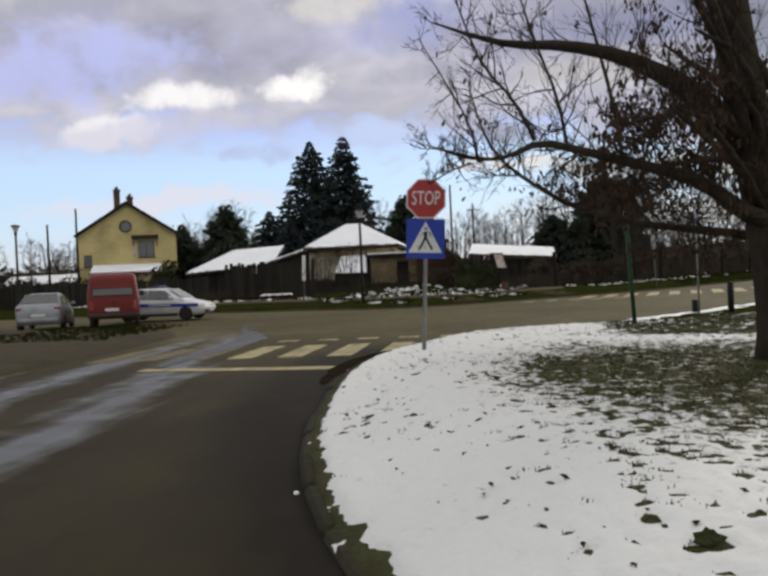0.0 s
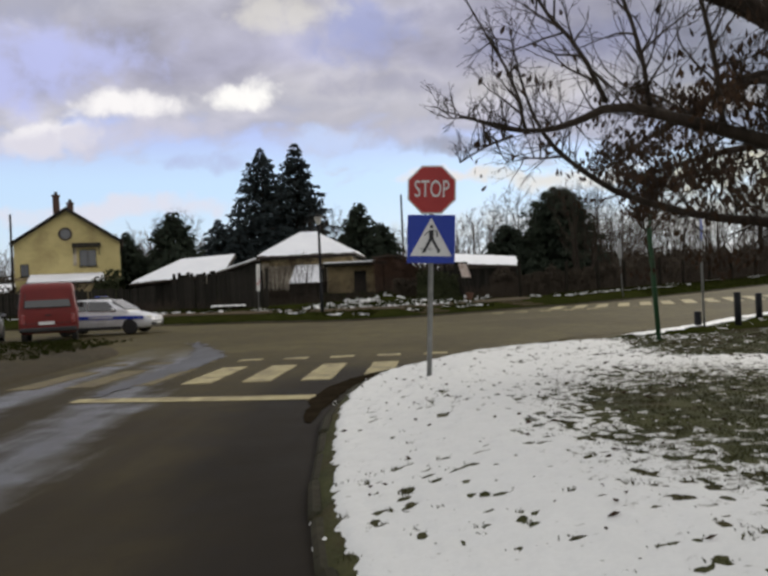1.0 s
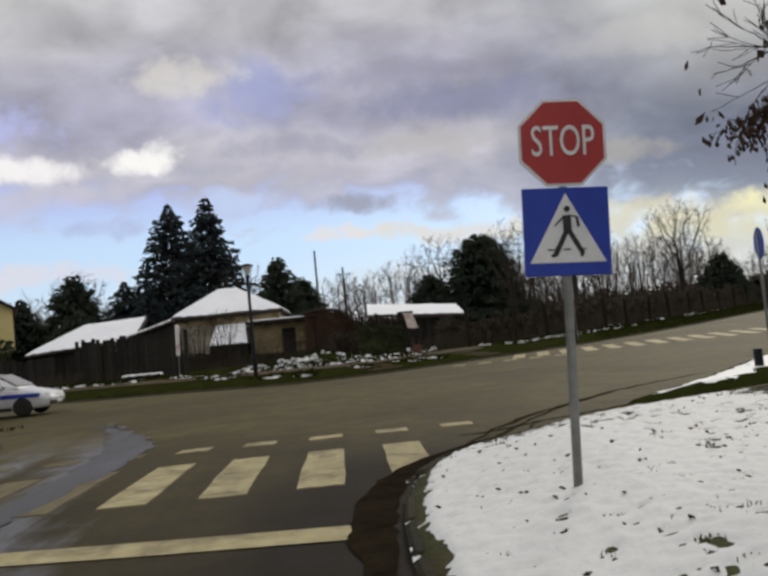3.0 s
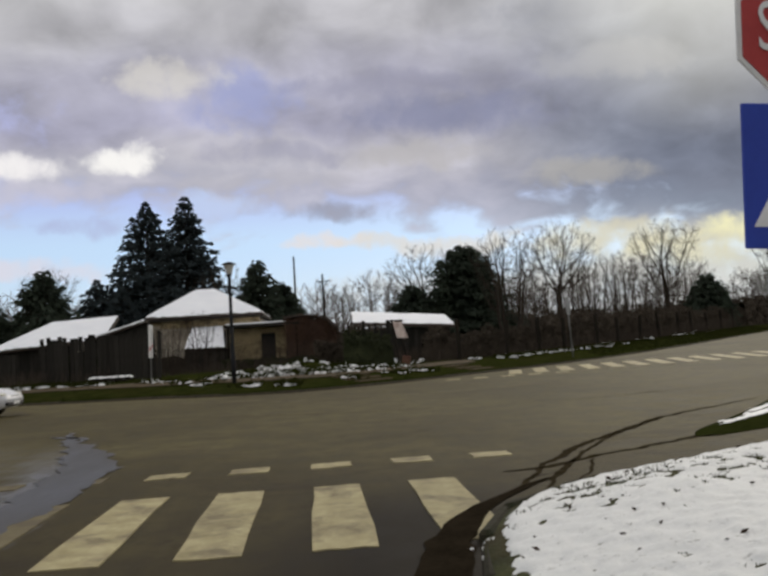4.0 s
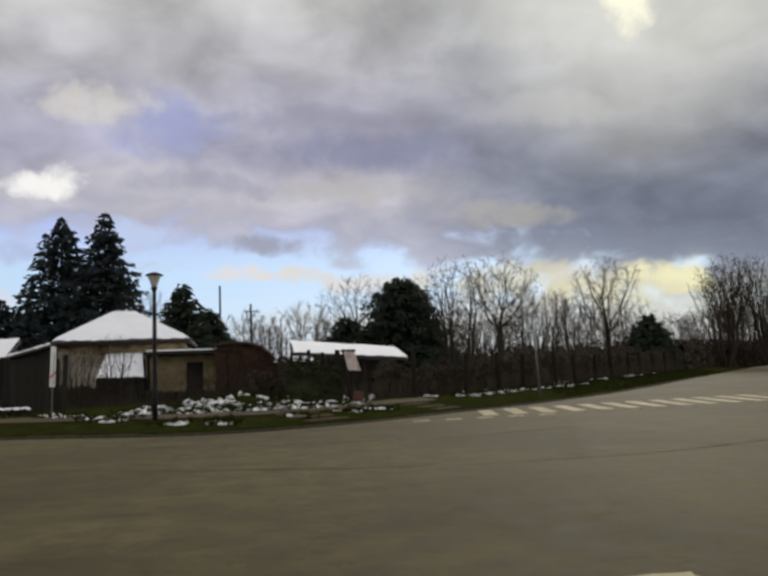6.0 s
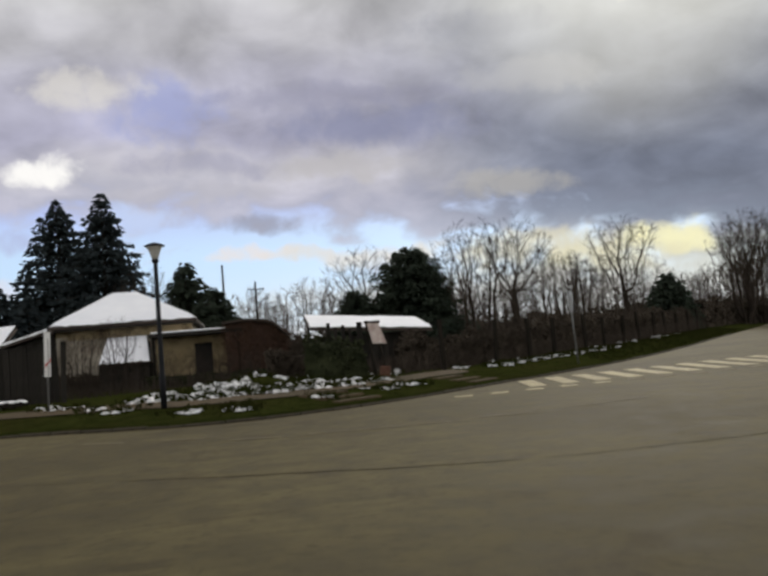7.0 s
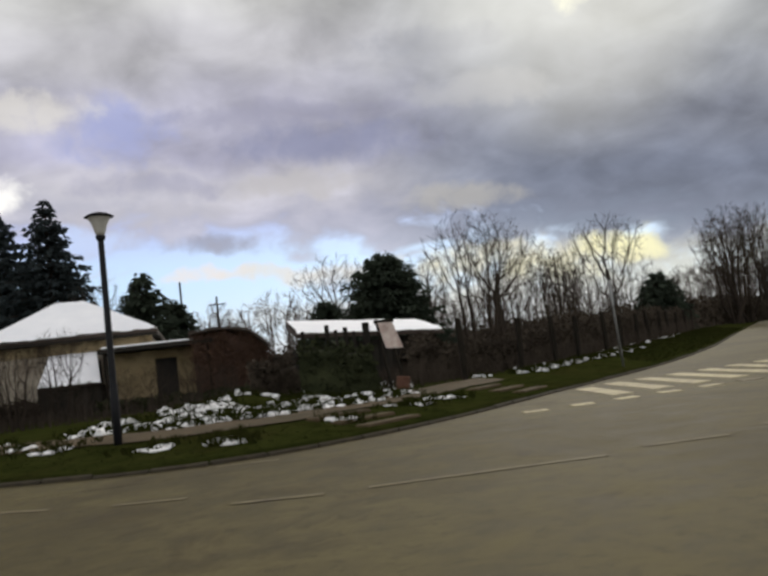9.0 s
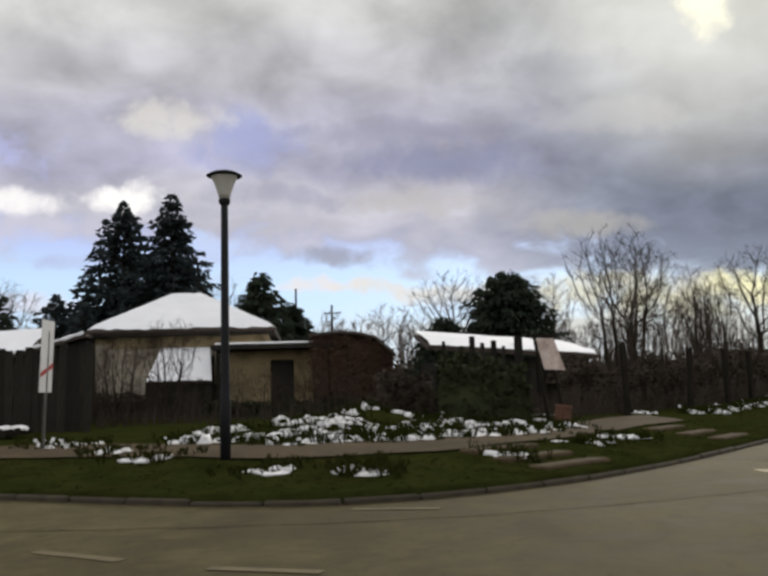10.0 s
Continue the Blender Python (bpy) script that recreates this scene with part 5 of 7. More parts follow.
# ruined board with a faded poster on leaning props
bd = thing("notice_board", "faded pink and white poster board on rusty leaning props", "notice board", (2.75, 53.0, verge_z(2.75, 53.0)))
part("panel", Mesh().slab([(-0.30, 2.10), (0.14, 2.08), (0.40, 1.30), (-0.12, 1.33)], 0.04, "y", -0.02), M["poster"], bd, "faded pink and white poster")
part("prop", Mesh().tube([(-0.05, 0.05, -0.1), (-0.32, 0.05, 2.2)], 0.05, 6), M["timber"], bd)
part("prop", Mesh().tube([(0.35, 0.1, -0.1), (0.05, 0.05, 2.05)], 0.045, 6), M["timber"], bd)
barrel = thing("barrel", "small rusty drum leaning beside the poster board", "barrel", (2.95, 52.9, verge_z(2.95, 52.9)))
barrel.matrix_basis = pose(2.95, 52.9, verge_z(2.95, 52.9), 0, 9, 0)
part("body", Mesh().lathe((0, 0, -0.05), [(0.20, 0), (0.215, 0.02), (0.20, 0.2), (0.21, 0.22), (0.20, 0.24), (0.20, 0.46), (0.215, 0.5), (0.19, 0.51)], 16), M["rust"], barrel, "", True)
part("lid", Mesh().lathe((0, 0, 0.455), [(0.185, 0), (0.17, 0.012), (0.0, 0.014)], 16), M["rust"], barrel)
part("rail", Mesh().box((-0.1, 0.03, 2.13), (0.6, 0.06, 0.10)), M["timber"], bd)

far_house = thing("house", "distant house with a snowy roof among the trees", "house", (92, 122, 1.8))
part("wall", Mesh().box((0, 4, 1.4), (14, 8, 3.4)), M["plaster"], far_house)
part("roof", Mesh().slab([(-0.6, 3.0), (8.6, 3.0), (4, 5.6)], 15, "x", -7.5), M["roofsnow"], far_house, "roof under snow")

# board fence in front of barn and yard
fence = thing("fence", "dark weathered board fence with posts", "fence", (0, 0, 0))
rnd = random.Random(4)
fpost = mesh_data("post", Mesh().box((0, 0, 0.75), (0.14, 0.14, 1.9), bevel=0.01), M["timber"])
fboards = [mesh_data("board", Mesh().box((0, 0, 0.78 + 0.02 * k), (0.19, 0.03, 1.48 + 0.05 * k), bevel=0.005), M["board"]) for k in range(3)]


tallboards = [mesh_data("board", Mesh().box((0, 0, 1.12 + 0.03 * k), (0.20, 0.03, 2.2 + 0.08 * k), bevel=0.005), M["board"]) for k in range(3)]


def piece(name, data, parent, m):
    ob = new(name, data)
    ob.parent = parent
    ob.matrix_basis = m
    return ob


for i in range(120):
    x = -38 + i * 0.222
    y = 57.2 + 0.02 * (x + 25)
    if -16.4 < x < -15.2:
        continue
    z = verge_z(x, y)
    piece("board", rnd.choice(fboards), fence, pose(x, y, z, rnd.uniform(-1, 1), rnd.uniform(-2, 2), rnd.uniform(-4, 4)))
    if i % 11 == 0:
        piece("post", fpost, fence, pose(x, y + 0.1, z, 0, rnd.uniform(-3, 3), 0))
# nearer part of the fence beside the house
for i in range(26):
    x = -14.6 + i * 0.222
    y = 56.2 + 0.05 * math.sin(i)
    piece("board", rnd.choice(tallboards), fence, pose(x, y, verge_z(x, y), rnd.uniform(-2, 2), rnd.uniform(-2, 2), rnd.uniform(-4, 4)))
# fence posts along the bank to the east
for i in range(13):
    x = 6.4 + i * 2.5 + rnd.uniform(-0.5, 0.5) + 0.06 * i * i
    y = far_y(x) + 6.6 / max(far_slope(x), 0.62) * 0.72
    h = rnd.uniform(1.75, 2.15)
    t = thing("fence_post", "rough dark timber fence post", "fence post", (x, y, verge_z(x, y)), group="fence posts along the bank")
    t.matrix_basis = pose(x, y, verge_z(x, y), rnd.uniform(-2, 2), rnd.uniform(-3, 3), rnd.uniform(0, 90))
    part("shaft", Mesh().box((0, 0, h / 2 - 0.15), (0.20, 0.18, h + 0.3), bevel=0.03), M["timber"], t)
    part("cap", Mesh().box((0, 0, h + 0.02), (0.22, 0.20, 0.04), bevel=0.01), M["timber"], t)

# ------------------------------------------------------------------ vehicles


def loft(stations, n=None):
    """stations: (x, [(y, z), ...]) rings along x, all with the same count"""
    mb = Mesh()
    k = len(stations[0][1])
    for x, ring in stations:
        mb.v += [(x, y, z) for y, z in ring]
    for i in range(len(stations) - 1):
        for j in range(k):
            mb.f.append((i * k + j, (i + 1) * k + j, (i + 1) * k + (j + 1) % k, i * k + (j + 1) % k))
    mb.f += [tuple(range(k)), tuple((len(stations) - 1) * k + j for j in range(k - 1, -1, -1))]
    return mb


def body_ring(hw, z0, z1, r=0.10, tuck=0.93):
    """Rounded cross-section of a car body"""
    zm = z0 + (z1 - z0) * 0.55
    half = [(hw * 0.86, z0), (hw * 0.97, z0 + r), (hw, zm), (hw * 0.985, z1 - r), (hw * tuck, z1 - 0.02), (hw * 0.55, z1 + 0.015)]
    return [(-y, z) for y, z in half[::-1]][::1] + half if False else [(y, z) for y, z in half] + [(-y, z) for y, z in half[::-1]]


def wheel(parent, x, y, r, w=0.2):
    wh = part("wheel", Mesh().lathe((0, 0, -w / 2), [(r * 0.72, 0), (r * 0.95, 0.01), (r, 0.05), (r, w - 0.05), (r * 0.95, w - 0.01), (r * 0.72, w)], 20).shifted(pose(x, y, r, 90, 0, 0)), M["rubber"], parent, "", True)
    part("rim", Mesh().lathe((0, 0, -w / 2 + 0.01), [(r * 0.66, 0), (r * 0.70, 0.02), (r * 0.70, w - 0.04), (r * 0.62, w - 0.02), (r * 0.2, w - 0.05)], 20).shifted(pose(x, y, r, 90, 0, 0)), M["rim"], wh, "", True)
    return wh


def quad_panel(mb, pts, out=0.0):
    v = [Vector(p) for p in pts]
    return mb.add(v, [tuple(range(len(v)))])


def sedan(at, rz, paint, label, police=False, h=1.46):
    """A four-door saloon; its nose looks along +x"""
    t = thing("car", label, "car", at, rz)
    hw = 0.87
    st = []
    for x, z0, z1, k in ((-2.22, 0.42, 0.82, 0.80), (-2.18, 0.30, 0.98, 0.92), (-1.95, 0.24, 1.03, 0.98), (-1.3, 0.22, 1.02, 1.0), (0.0, 0.22, 0.96, 1.0), (0.95, 0.22, 0.93, 1.0), (1.5, 0.22, 0.86, 0.98),
                         (1.95, 0.24, 0.76, 0.93), (2.18, 0.30, 0.66, 0.84), (2.25, 0.40, 0.58, 0.72)):
        st.append((x, body_ring(hw * k, z0, z1)))
    body = part("body", loft(st), paint, t, "", True)
    cab = []
    for x, z1, k in ((-1.85, 1.02, 0.84), (-1.35, h - 0.14, 0.74), (-0.85, h - 0.02, 0.70), (-0.1, h, 0.70), (0.35, h - 0.05, 0.70), (0.75, h - 0.22, 0.75), (1.25, 0.93, 0.84)):
        z0 = 0.88
        y1, y0 = hw * k, hw * 0.93
        cab.append((x, [(y0, z0), (y0 * 0.985, min(z1, 0.98)), (y1, max(z1 - 0.05, 0.93)), (y1 * 0.8, z1), (-y1 * 0.8, z1), (-y1, max(z1 - 0.05, 0.93)), (-y0 * 0.985, min(z1, 0.98)), (-y0, z0)]))
    part("roof", loft(cab), paint, body, "", True)
    for s in (-1, 1):
        for name, pts in (("rear_window", ((-1.42, 0.84, 1.02), (-0.42, 0.845, 1.0), (-0.42, 0.655, h - 0.09), (-0.95, 0.66, h - 0.11))), ("front_window", ((-0.36, 0.845, 1.0), (0.85, 0.84, 0.98), (0.38, 0.655, h - 0.12), (-0.36, 0.655, h - 0.09)))):
            p = [(x, s * (y + 0.012), z) for x, y, z in pts]
            part(name, Mesh().sheet(p if s < 0 else p[::-1], 0.01), M["glass"], body)
        part("mirror", Mesh().box((0.72, s * 0.95, 1.02), (0.12, 0.16, 0.11), bevel=0.02), paint, body)
        part("headlight", Mesh().box((2.06, s * 0.60, 0.66), (0.22, 0.26, 0.12), bevel=0.04), M["headlight"], body)
        part("tail_light", Mesh().box((-2.14, s * 0.66, 0.86), (0.14, 0.26, 0.14), bevel=0.03), M["taillight"], body)
        for x in (-1.32, 1.36):
            wheel(t, x, s * 0.78, 0.315)
        part("sill", Mesh().box((0, s * 0.845, 0.26), (2.0, 0.04, 0.12)), M["plastic"], body)
        if police:
            part("stripe", Mesh().sheet([(-2.0, s * 0.895, 0.66), (1.95, s * 0.895, 0.60), (1.95, s * 0.895, 0.72), (-2.0, s * 0.895, 0.82)][::-s], 0.03), M["blue"], body, "blue stripe")
            part("lettering", Mesh().sheet([(-0.3, s * 0.902, 0.68), (0.7, s * 0.902, 0.66), (0.7, s * 0.902, 0.72), (-0.3, s * 0.902, 0.74)][::-s], 0.02), M["white"], body)
    part("windscreen", Mesh().sheet([(1.17, -0.70, 0.98), (1.17, 0.70, 0.98), (0.50, 0.58, h - 0.08), (0.50, -0.58, h - 0.08)], 0.01).shifted(Matrix.Translation((0.03, 0, 0.035))), M["glass"], body)
    part("back_window", Mesh().sheet([(-1.75, 0.68, 1.07), (-1.75, -0.68, 1.07), (-1.2, -0.58, h - 0.06), (-1.2, 0.58, h - 0.06)], 0.01).shifted(Matrix.Translation((-0.02, 0, 0.03))), M["glass"], body)
    part("bumper", Mesh().box((2.18, 0, 0.40), (0.16, 1.36, 0.16), bevel=0.05), M["plastic"], body)
    part("bumper", Mesh().box((-2.18, 0, 0.44), (0.16, 1.5, 0.18), bevel=0.05), paint, body)
    part("grille", Mesh().box((2.20, 0, 0.58), (0.08, 0.7, 0.10), bevel=0.02), M["plastic"], body)
    part("plate", Mesh().box((-2.27, 0, 0.62), (0.02, 0.5, 0.11)), M["white"], body)
    part("plate", Mesh().box((2.27, 0, 0.42), (0.02, 0.5, 0.11)), M["white"], body)
    if police:
        bar = part("light_bar", Mesh().box((-0.1, 0, h + 0.05), (0.28, 0.95, 0.10), bevel=0.03), M["plastic"], body)
        for s in (-1, 1):
            part("beacon", Mesh().box((-0.1, s * 0.36, h + 0.07), (0.24, 0.22, 0.09), bevel=0.03), M["blue"], bar, "blue beacon")
    return t


def van(at, rz):
    """Boxy old van; its nose looks along +x"""
    t = thing("van", "faded red old van with a dark rear window, parked", "van", at, rz)
    hw = 0.96
    st = []
    for x, z0, z1, k in ((-2.26, 0.55, 1.85, 0.90), (-2.22, 0.42, 1.98, 0.965), (-2.0, 0.36, 2.08, 0.99), (-1.0, 0.34, 2.12, 1.0), (1.0, 0.34, 2.12, 1.0), (1.55, 0.34, 2.05, 1.0), (1.95, 0.36, 1.70, 0.98), (2.2, 0.40, 1.15, 0.95), (2.28, 0.5, 0.95, 0.88)):
        w = hw * k
        tw = w * 0.88
        zb = min(1.18, z1 - 0.1)
        half = [(w * 0.9, z0), (w * 0.99, z0 + 0.12), (w, zb), (w * 0.975, zb + 0.03), (tw, z1 - 0.09), (tw * 0.9, z1 - 0.01), (tw * 0.5, z1)]
        st.append((x, half + [(-y, z) for y, z in half[::-1]]))
    body = part("body", loft(st), M["vanred"], t, "", True)
    rw = part("back_window", Mesh().sheet([(-2.275, 0.72, 1.28), (-2.275, -0.72, 1.28), (-2.24, -0.66, 1.82), (-2.24, 0.66, 1.82)], 0.02), M["glass"], body, "dark rear window")
    part("gasket", Mesh().tube([(-2.275, 0.74, 1.26), (-2.275, -0.74, 1.26), (-2.24, -0.68, 1.84), (-2.24, 0.68, 1.84), (-2.275, 0.74, 1.26)], 0.02, 6), M["plastic"], rw)
    part("tailgate_seam", Mesh().box((-2.262, 0, 0.72), (0.02, 1.55, 0.02)), M["plastic"], body)
    for s in (-1, 1):
        part("tail_light", Mesh().box((-2.25, s * 0.80, 0.86), (0.06, 0.16, 0.34), bevel=0.02), M["taillight"], body)
        for x0, x1 in ((-1.9, -0.75), (-0.65, 0.45), (0.55, 1.45)):
            p = [(x0, s * 0.972, 1.25), (x1, s * 0.972, 1.25), (x1 - 0.05, s * 0.875, 1.82), (x0 + 0.05, s * 0.875, 1.82)]
            part("side_window", Mesh().sheet(p if s < 0 else p[::-1], 0.012), M["glass"], body)
        part("mirror", Mesh().box((1.7, s * 1.06, 1.3), (0.06, 0.18, 0.22), bevel=0.02), M["plastic"], body)
        part("headlight", Mesh().box((2.24, s * 0.62, 0.82), (0.10, 0.24, 0.2), bevel=0.04), M["headlight"], body)
        for x in (-1.25, 1.3):
            wheel(t, x, s * 0.82, 0.33)
    part("windscreen", Mesh().sheet([(2.02, -0.74, 1.22), (2.02, 0.74, 1.22), (1.62, 0.70, 1.88), (1.62, -0.70, 1.88)], 0.012).shifted(Matrix.Translation((0.06, 0, 0.04))), M["glass"], body)
    part("bumper", Mesh().box((-2.32, 0, 0.50), (0.14, 1.84, 0.16), bevel=0.04), M["plastic"], body, "dark rear bumper")
    part("bumper", Mesh().box((2.32, 0, 0.50), (0.14, 1.84, 0.16), bevel=0.04), M["plastic"], body)
    part("plate", Mesh().box((-2.285, 0.05, 0.72), (0.02, 0.5, 0.11)), M["white"], body)
    part("handle", Mesh().box((-2.29, 0, 1.0), (0.04, 0.2, 0.04)), M["plastic"], body)
    return t


van((-13.1, 36.9, 0.02), 114)
sedan((-15.9, 36.6, 0.02), 112, M["silver"], "dusty silver saloon parked beside the van")
sedan((-19.2, 35.6, 0.02), 110, M["darkcar"], "dark saloon parked in the row of vehicles")
sedan((-12.6, 40.6, 0.02), 0, M["carwhite"], "white saloon with blue side stripe and roof light bar", True)

# ------------------------------------------------------------------ trees


def spruce(at, h, r, label, seed, mat="needle", cone=1.0, bare=0.06, droop=0.35, dens=1.0, loose=None):
    """Tapered trunk, whorls of drooping boughs made of many small needle sprays"""
    rnd = random.Random(seed)
    loose = loose or (1.0 if mat == "needle" else 2.4)
    t = thing("spruce" if mat == "needle" else "pine", label, "tree", at)
    part("trunk", Mesh().tube([(0, 0, -0.3), (0.05, 0, h * 0.5), (0, 0.03, h * 0.98)], [h * 0.02 + 0.05, h * 0.012 + 0.03, 0.02], 8), M["bark"], t)
    lv, wood = Mesh(), Mesh()
    z = h * bare
    while z < h * 0.985:
        f = (z - h * bare) / (h * (1 - bare))
        rr = r * ((1 - f) ** cone) * rnd.uniform(0.82, 1.12) + 0.12
        nb = max(4, int((5 + 7 * (1 - f)) * dens))
        ph = rnd.uniform(0, 6.28)
        for k in range(nb):
            w = ph + 2 * math.pi * k / nb + rnd.uniform(-0.25, 0.25)
            zt = z
            z = zt + rnd.uniform(-0.5, 0.5) * loose * min(1.0, h * 0.05) * (1 - f)
            ln = rr * rnd.uniform(0.72, 1.1)
            d = Vector((math.cos(w), math.sin(w), 0))
            up = rnd.uniform(0.05, 0.3) * (0.3 + f)
            tip = Vector((0, 0, z)) + d * ln + Vector((0, 0, ln * (up - droop * (1 - f * 0.6))))
            midp = Vector((0, 0, z)) + d * ln * 0.55 + Vector((0, 0, ln * (up * 0.7 - droop * 0.2)))
            if ln > 0.7:
                wood.tube([(0, 0, z), midp, tip], [0.045, 0.03, 0.01], 3, False)
            m = max(3, int(ln * 4.6 * dens))
            for i in range(m):
                s = (i + rnd.random()) / m
                s = 0.12 + 0.9 * s
                p = (Vector((0, 0, z)).lerp(midp, s / 0.55) if s < 0.55 else midp.lerp(tip, (s - 0.55) / 0.45))
                sd = Vector((-d.y, d.x, 0)) * rnd.uniform(-1, 1) * (0.16 + 0.28 * ln * (1 - abs(s - 0.4)) * 0.6)
                q = p + sd + Vector((0, 0, rnd.uniform(-0.22, 0.10) * loose))
                a1 = (d * rnd.uniform(0.5, 1) + sd * 0.6 + Vector((0, 0, rnd.uniform(-0.7, 0.1)))).normalized() * rnd.uniform(0.26, 0.52) * (1.0 if mat == "needle" else 1.15)
                b1 = a1.cross(Vector((rnd.uniform(-1, 1), rnd.uniform(-1, 1), rnd.uniform(0.2, 1)))).normalized() * rnd.uniform(0.10, 0.22)
                lv.add([q - a1 * 0.5, q + b1, q + a1, q - b1], [(0, 1, 2, 3)])
                c1 = b1.cross(a1).normalized() * rnd.uniform(0.09, 0.18)
                lv.add([q - a1 * 0.4, q + c1, q + a1 * 0.8, q - c1], [(0, 1, 2, 3)])
            z = zt
        z += h * rnd.uniform(0.018, 0.030) + 0.05
    part("crown", lv, M[mat], t, "dark needle crown")
    part("branchwork", wood, M["bark"], t)
    return t


spruce((-14.9, 104.5, 0.8), 18.9, 7.6, "tall dark spruce behind the hip-roofed house", 1, dens=1.4, cone=0.92, droop=0.18, loose=1.5)
spruce((-20.0, 109, 0.8), 19.0, 9.4, "tall dark spruce with broad lower boughs", 2, dens=1.4, cone=0.9, droop=0.2, loose=1.5)
spruce((-25.0, 106, 0.8), 10.0, 6.4, "dark spruce at the foot of the taller ones", 3)
spruce((-21.2, 101, 0.8), 8.6, 5.2, "broad dark spruce at the foot of the taller ones", 13)
spruce((-10.8, 100, 0.8), 6.6, 2.2, "young dark spruce behind the house", 14)
spruce((-27.2, 95, 0.7), 9.8, 4.6, "rounded dark pine behind the barn", 4, "pine", 0.62, 0.04, 0.1, 1.3)
spruce((-32.0, 94, 0.7), 7.8, 3.4, "slim dark pine beside the yellow house", 5, "pine", 0.7, 0.04, 0.1, 1.2)
spruce((-24.5, 88, 0.7), 5.6, 4.0, "low dark pine beside the yellow house", 15, "pine", 0.6, 0.02, 0.1, 1.2)
spruce((-6.7, 95, 0.7), 9.9, 4.0, "dark pine behind the house", 6, "pine", 0.7, 0.04, 0.15, 1.2)
spruce((-4.4, 98, 0.7), 7.9, 3.6, "low dark pine behind the house", 7, "pine", 0.65, 0.04, 0.15, 1.2)
spruce((18.7, 120, 1.0), 13.0, 7.4, "large dense dark pine above the snowy shed", 8, "pine", 0.50, 0.03, 0.12, 1.7)
spruce((11.9, 122, 1.0), 8.2, 4.8, "smaller dense dark pine behind the shed", 9, "pine", 0.55, 0.03, 0.12, 1.4)
spruce((44.8, 106, 1.2), 6.2, 3.4, "dark pine among the bare trees", 10, "pine", 0.55, 0.02, 0.1, 1.2)
spruce((73.5, 118, 1.5), 10.5, 3.6, "dark pine at the edge of the copse", 12, "pine", 0.55, 0.02, 0.1, 1.2)


def grow(mb, p, d, ln, r, depth, rnd, spread=0.55, lift=0.15, tips=None, sides=5, thin=0.004, kids=(2, 4)):
    """A limb that forks; tips collects the ends"""
    n = 4 if depth > 1 else 3
    pts, rad = [Vector(p)], [r]
    d = d.normalized()
    for i in range(n):
        d = (d + Vector((rnd.gauss(0, 1), rnd.gauss(0, 1), rnd.gauss(0, 1))) * 0.13 + Vector((0, 0, lift * 0.25))).normalized()
        pts.append(pts[-1] + d * ln / n)
        rad.append(max(thin, r * (1 - 0.5 * (i + 1) / n)))
    mb.tube(pts, rad, max(3, sides), False)
    if depth == 0:
        if tips is not None:
            tips.append(pts[-1])
        return
    for k in range(rnd.randint(*kids)):
        i = rnd.randint(max(1, n - 3), n)
        ax = Vector((rnd.gauss(0, 1), rnd.gauss(0, 1), rnd.gauss(0, 0.6))).normalized()
        nd = (d + ax * rnd.uniform(spread * 0.7, spread * 1.4) + Vector((0, 0, lift))).normalized()
        grow(mb, pts[i], nd, ln * rnd.uniform(0.55, 0.85), max(thin, rad[i] * rnd.uniform(0.5, 0.75)), depth - 1, rnd, spread, lift, tips, sides - 1, thin, kids)
    nd = (d + Vector((rnd.gauss(0, 1), rnd.gauss(0, 1), 0.3)) * 0.15).normalized()
    grow(mb, pts[-1], nd, ln * rnd.uniform(0.7, 0.85), max(thin, rad[-1]), depth - 1, rnd, spread, lift, tips, sides - 1, thin, kids)


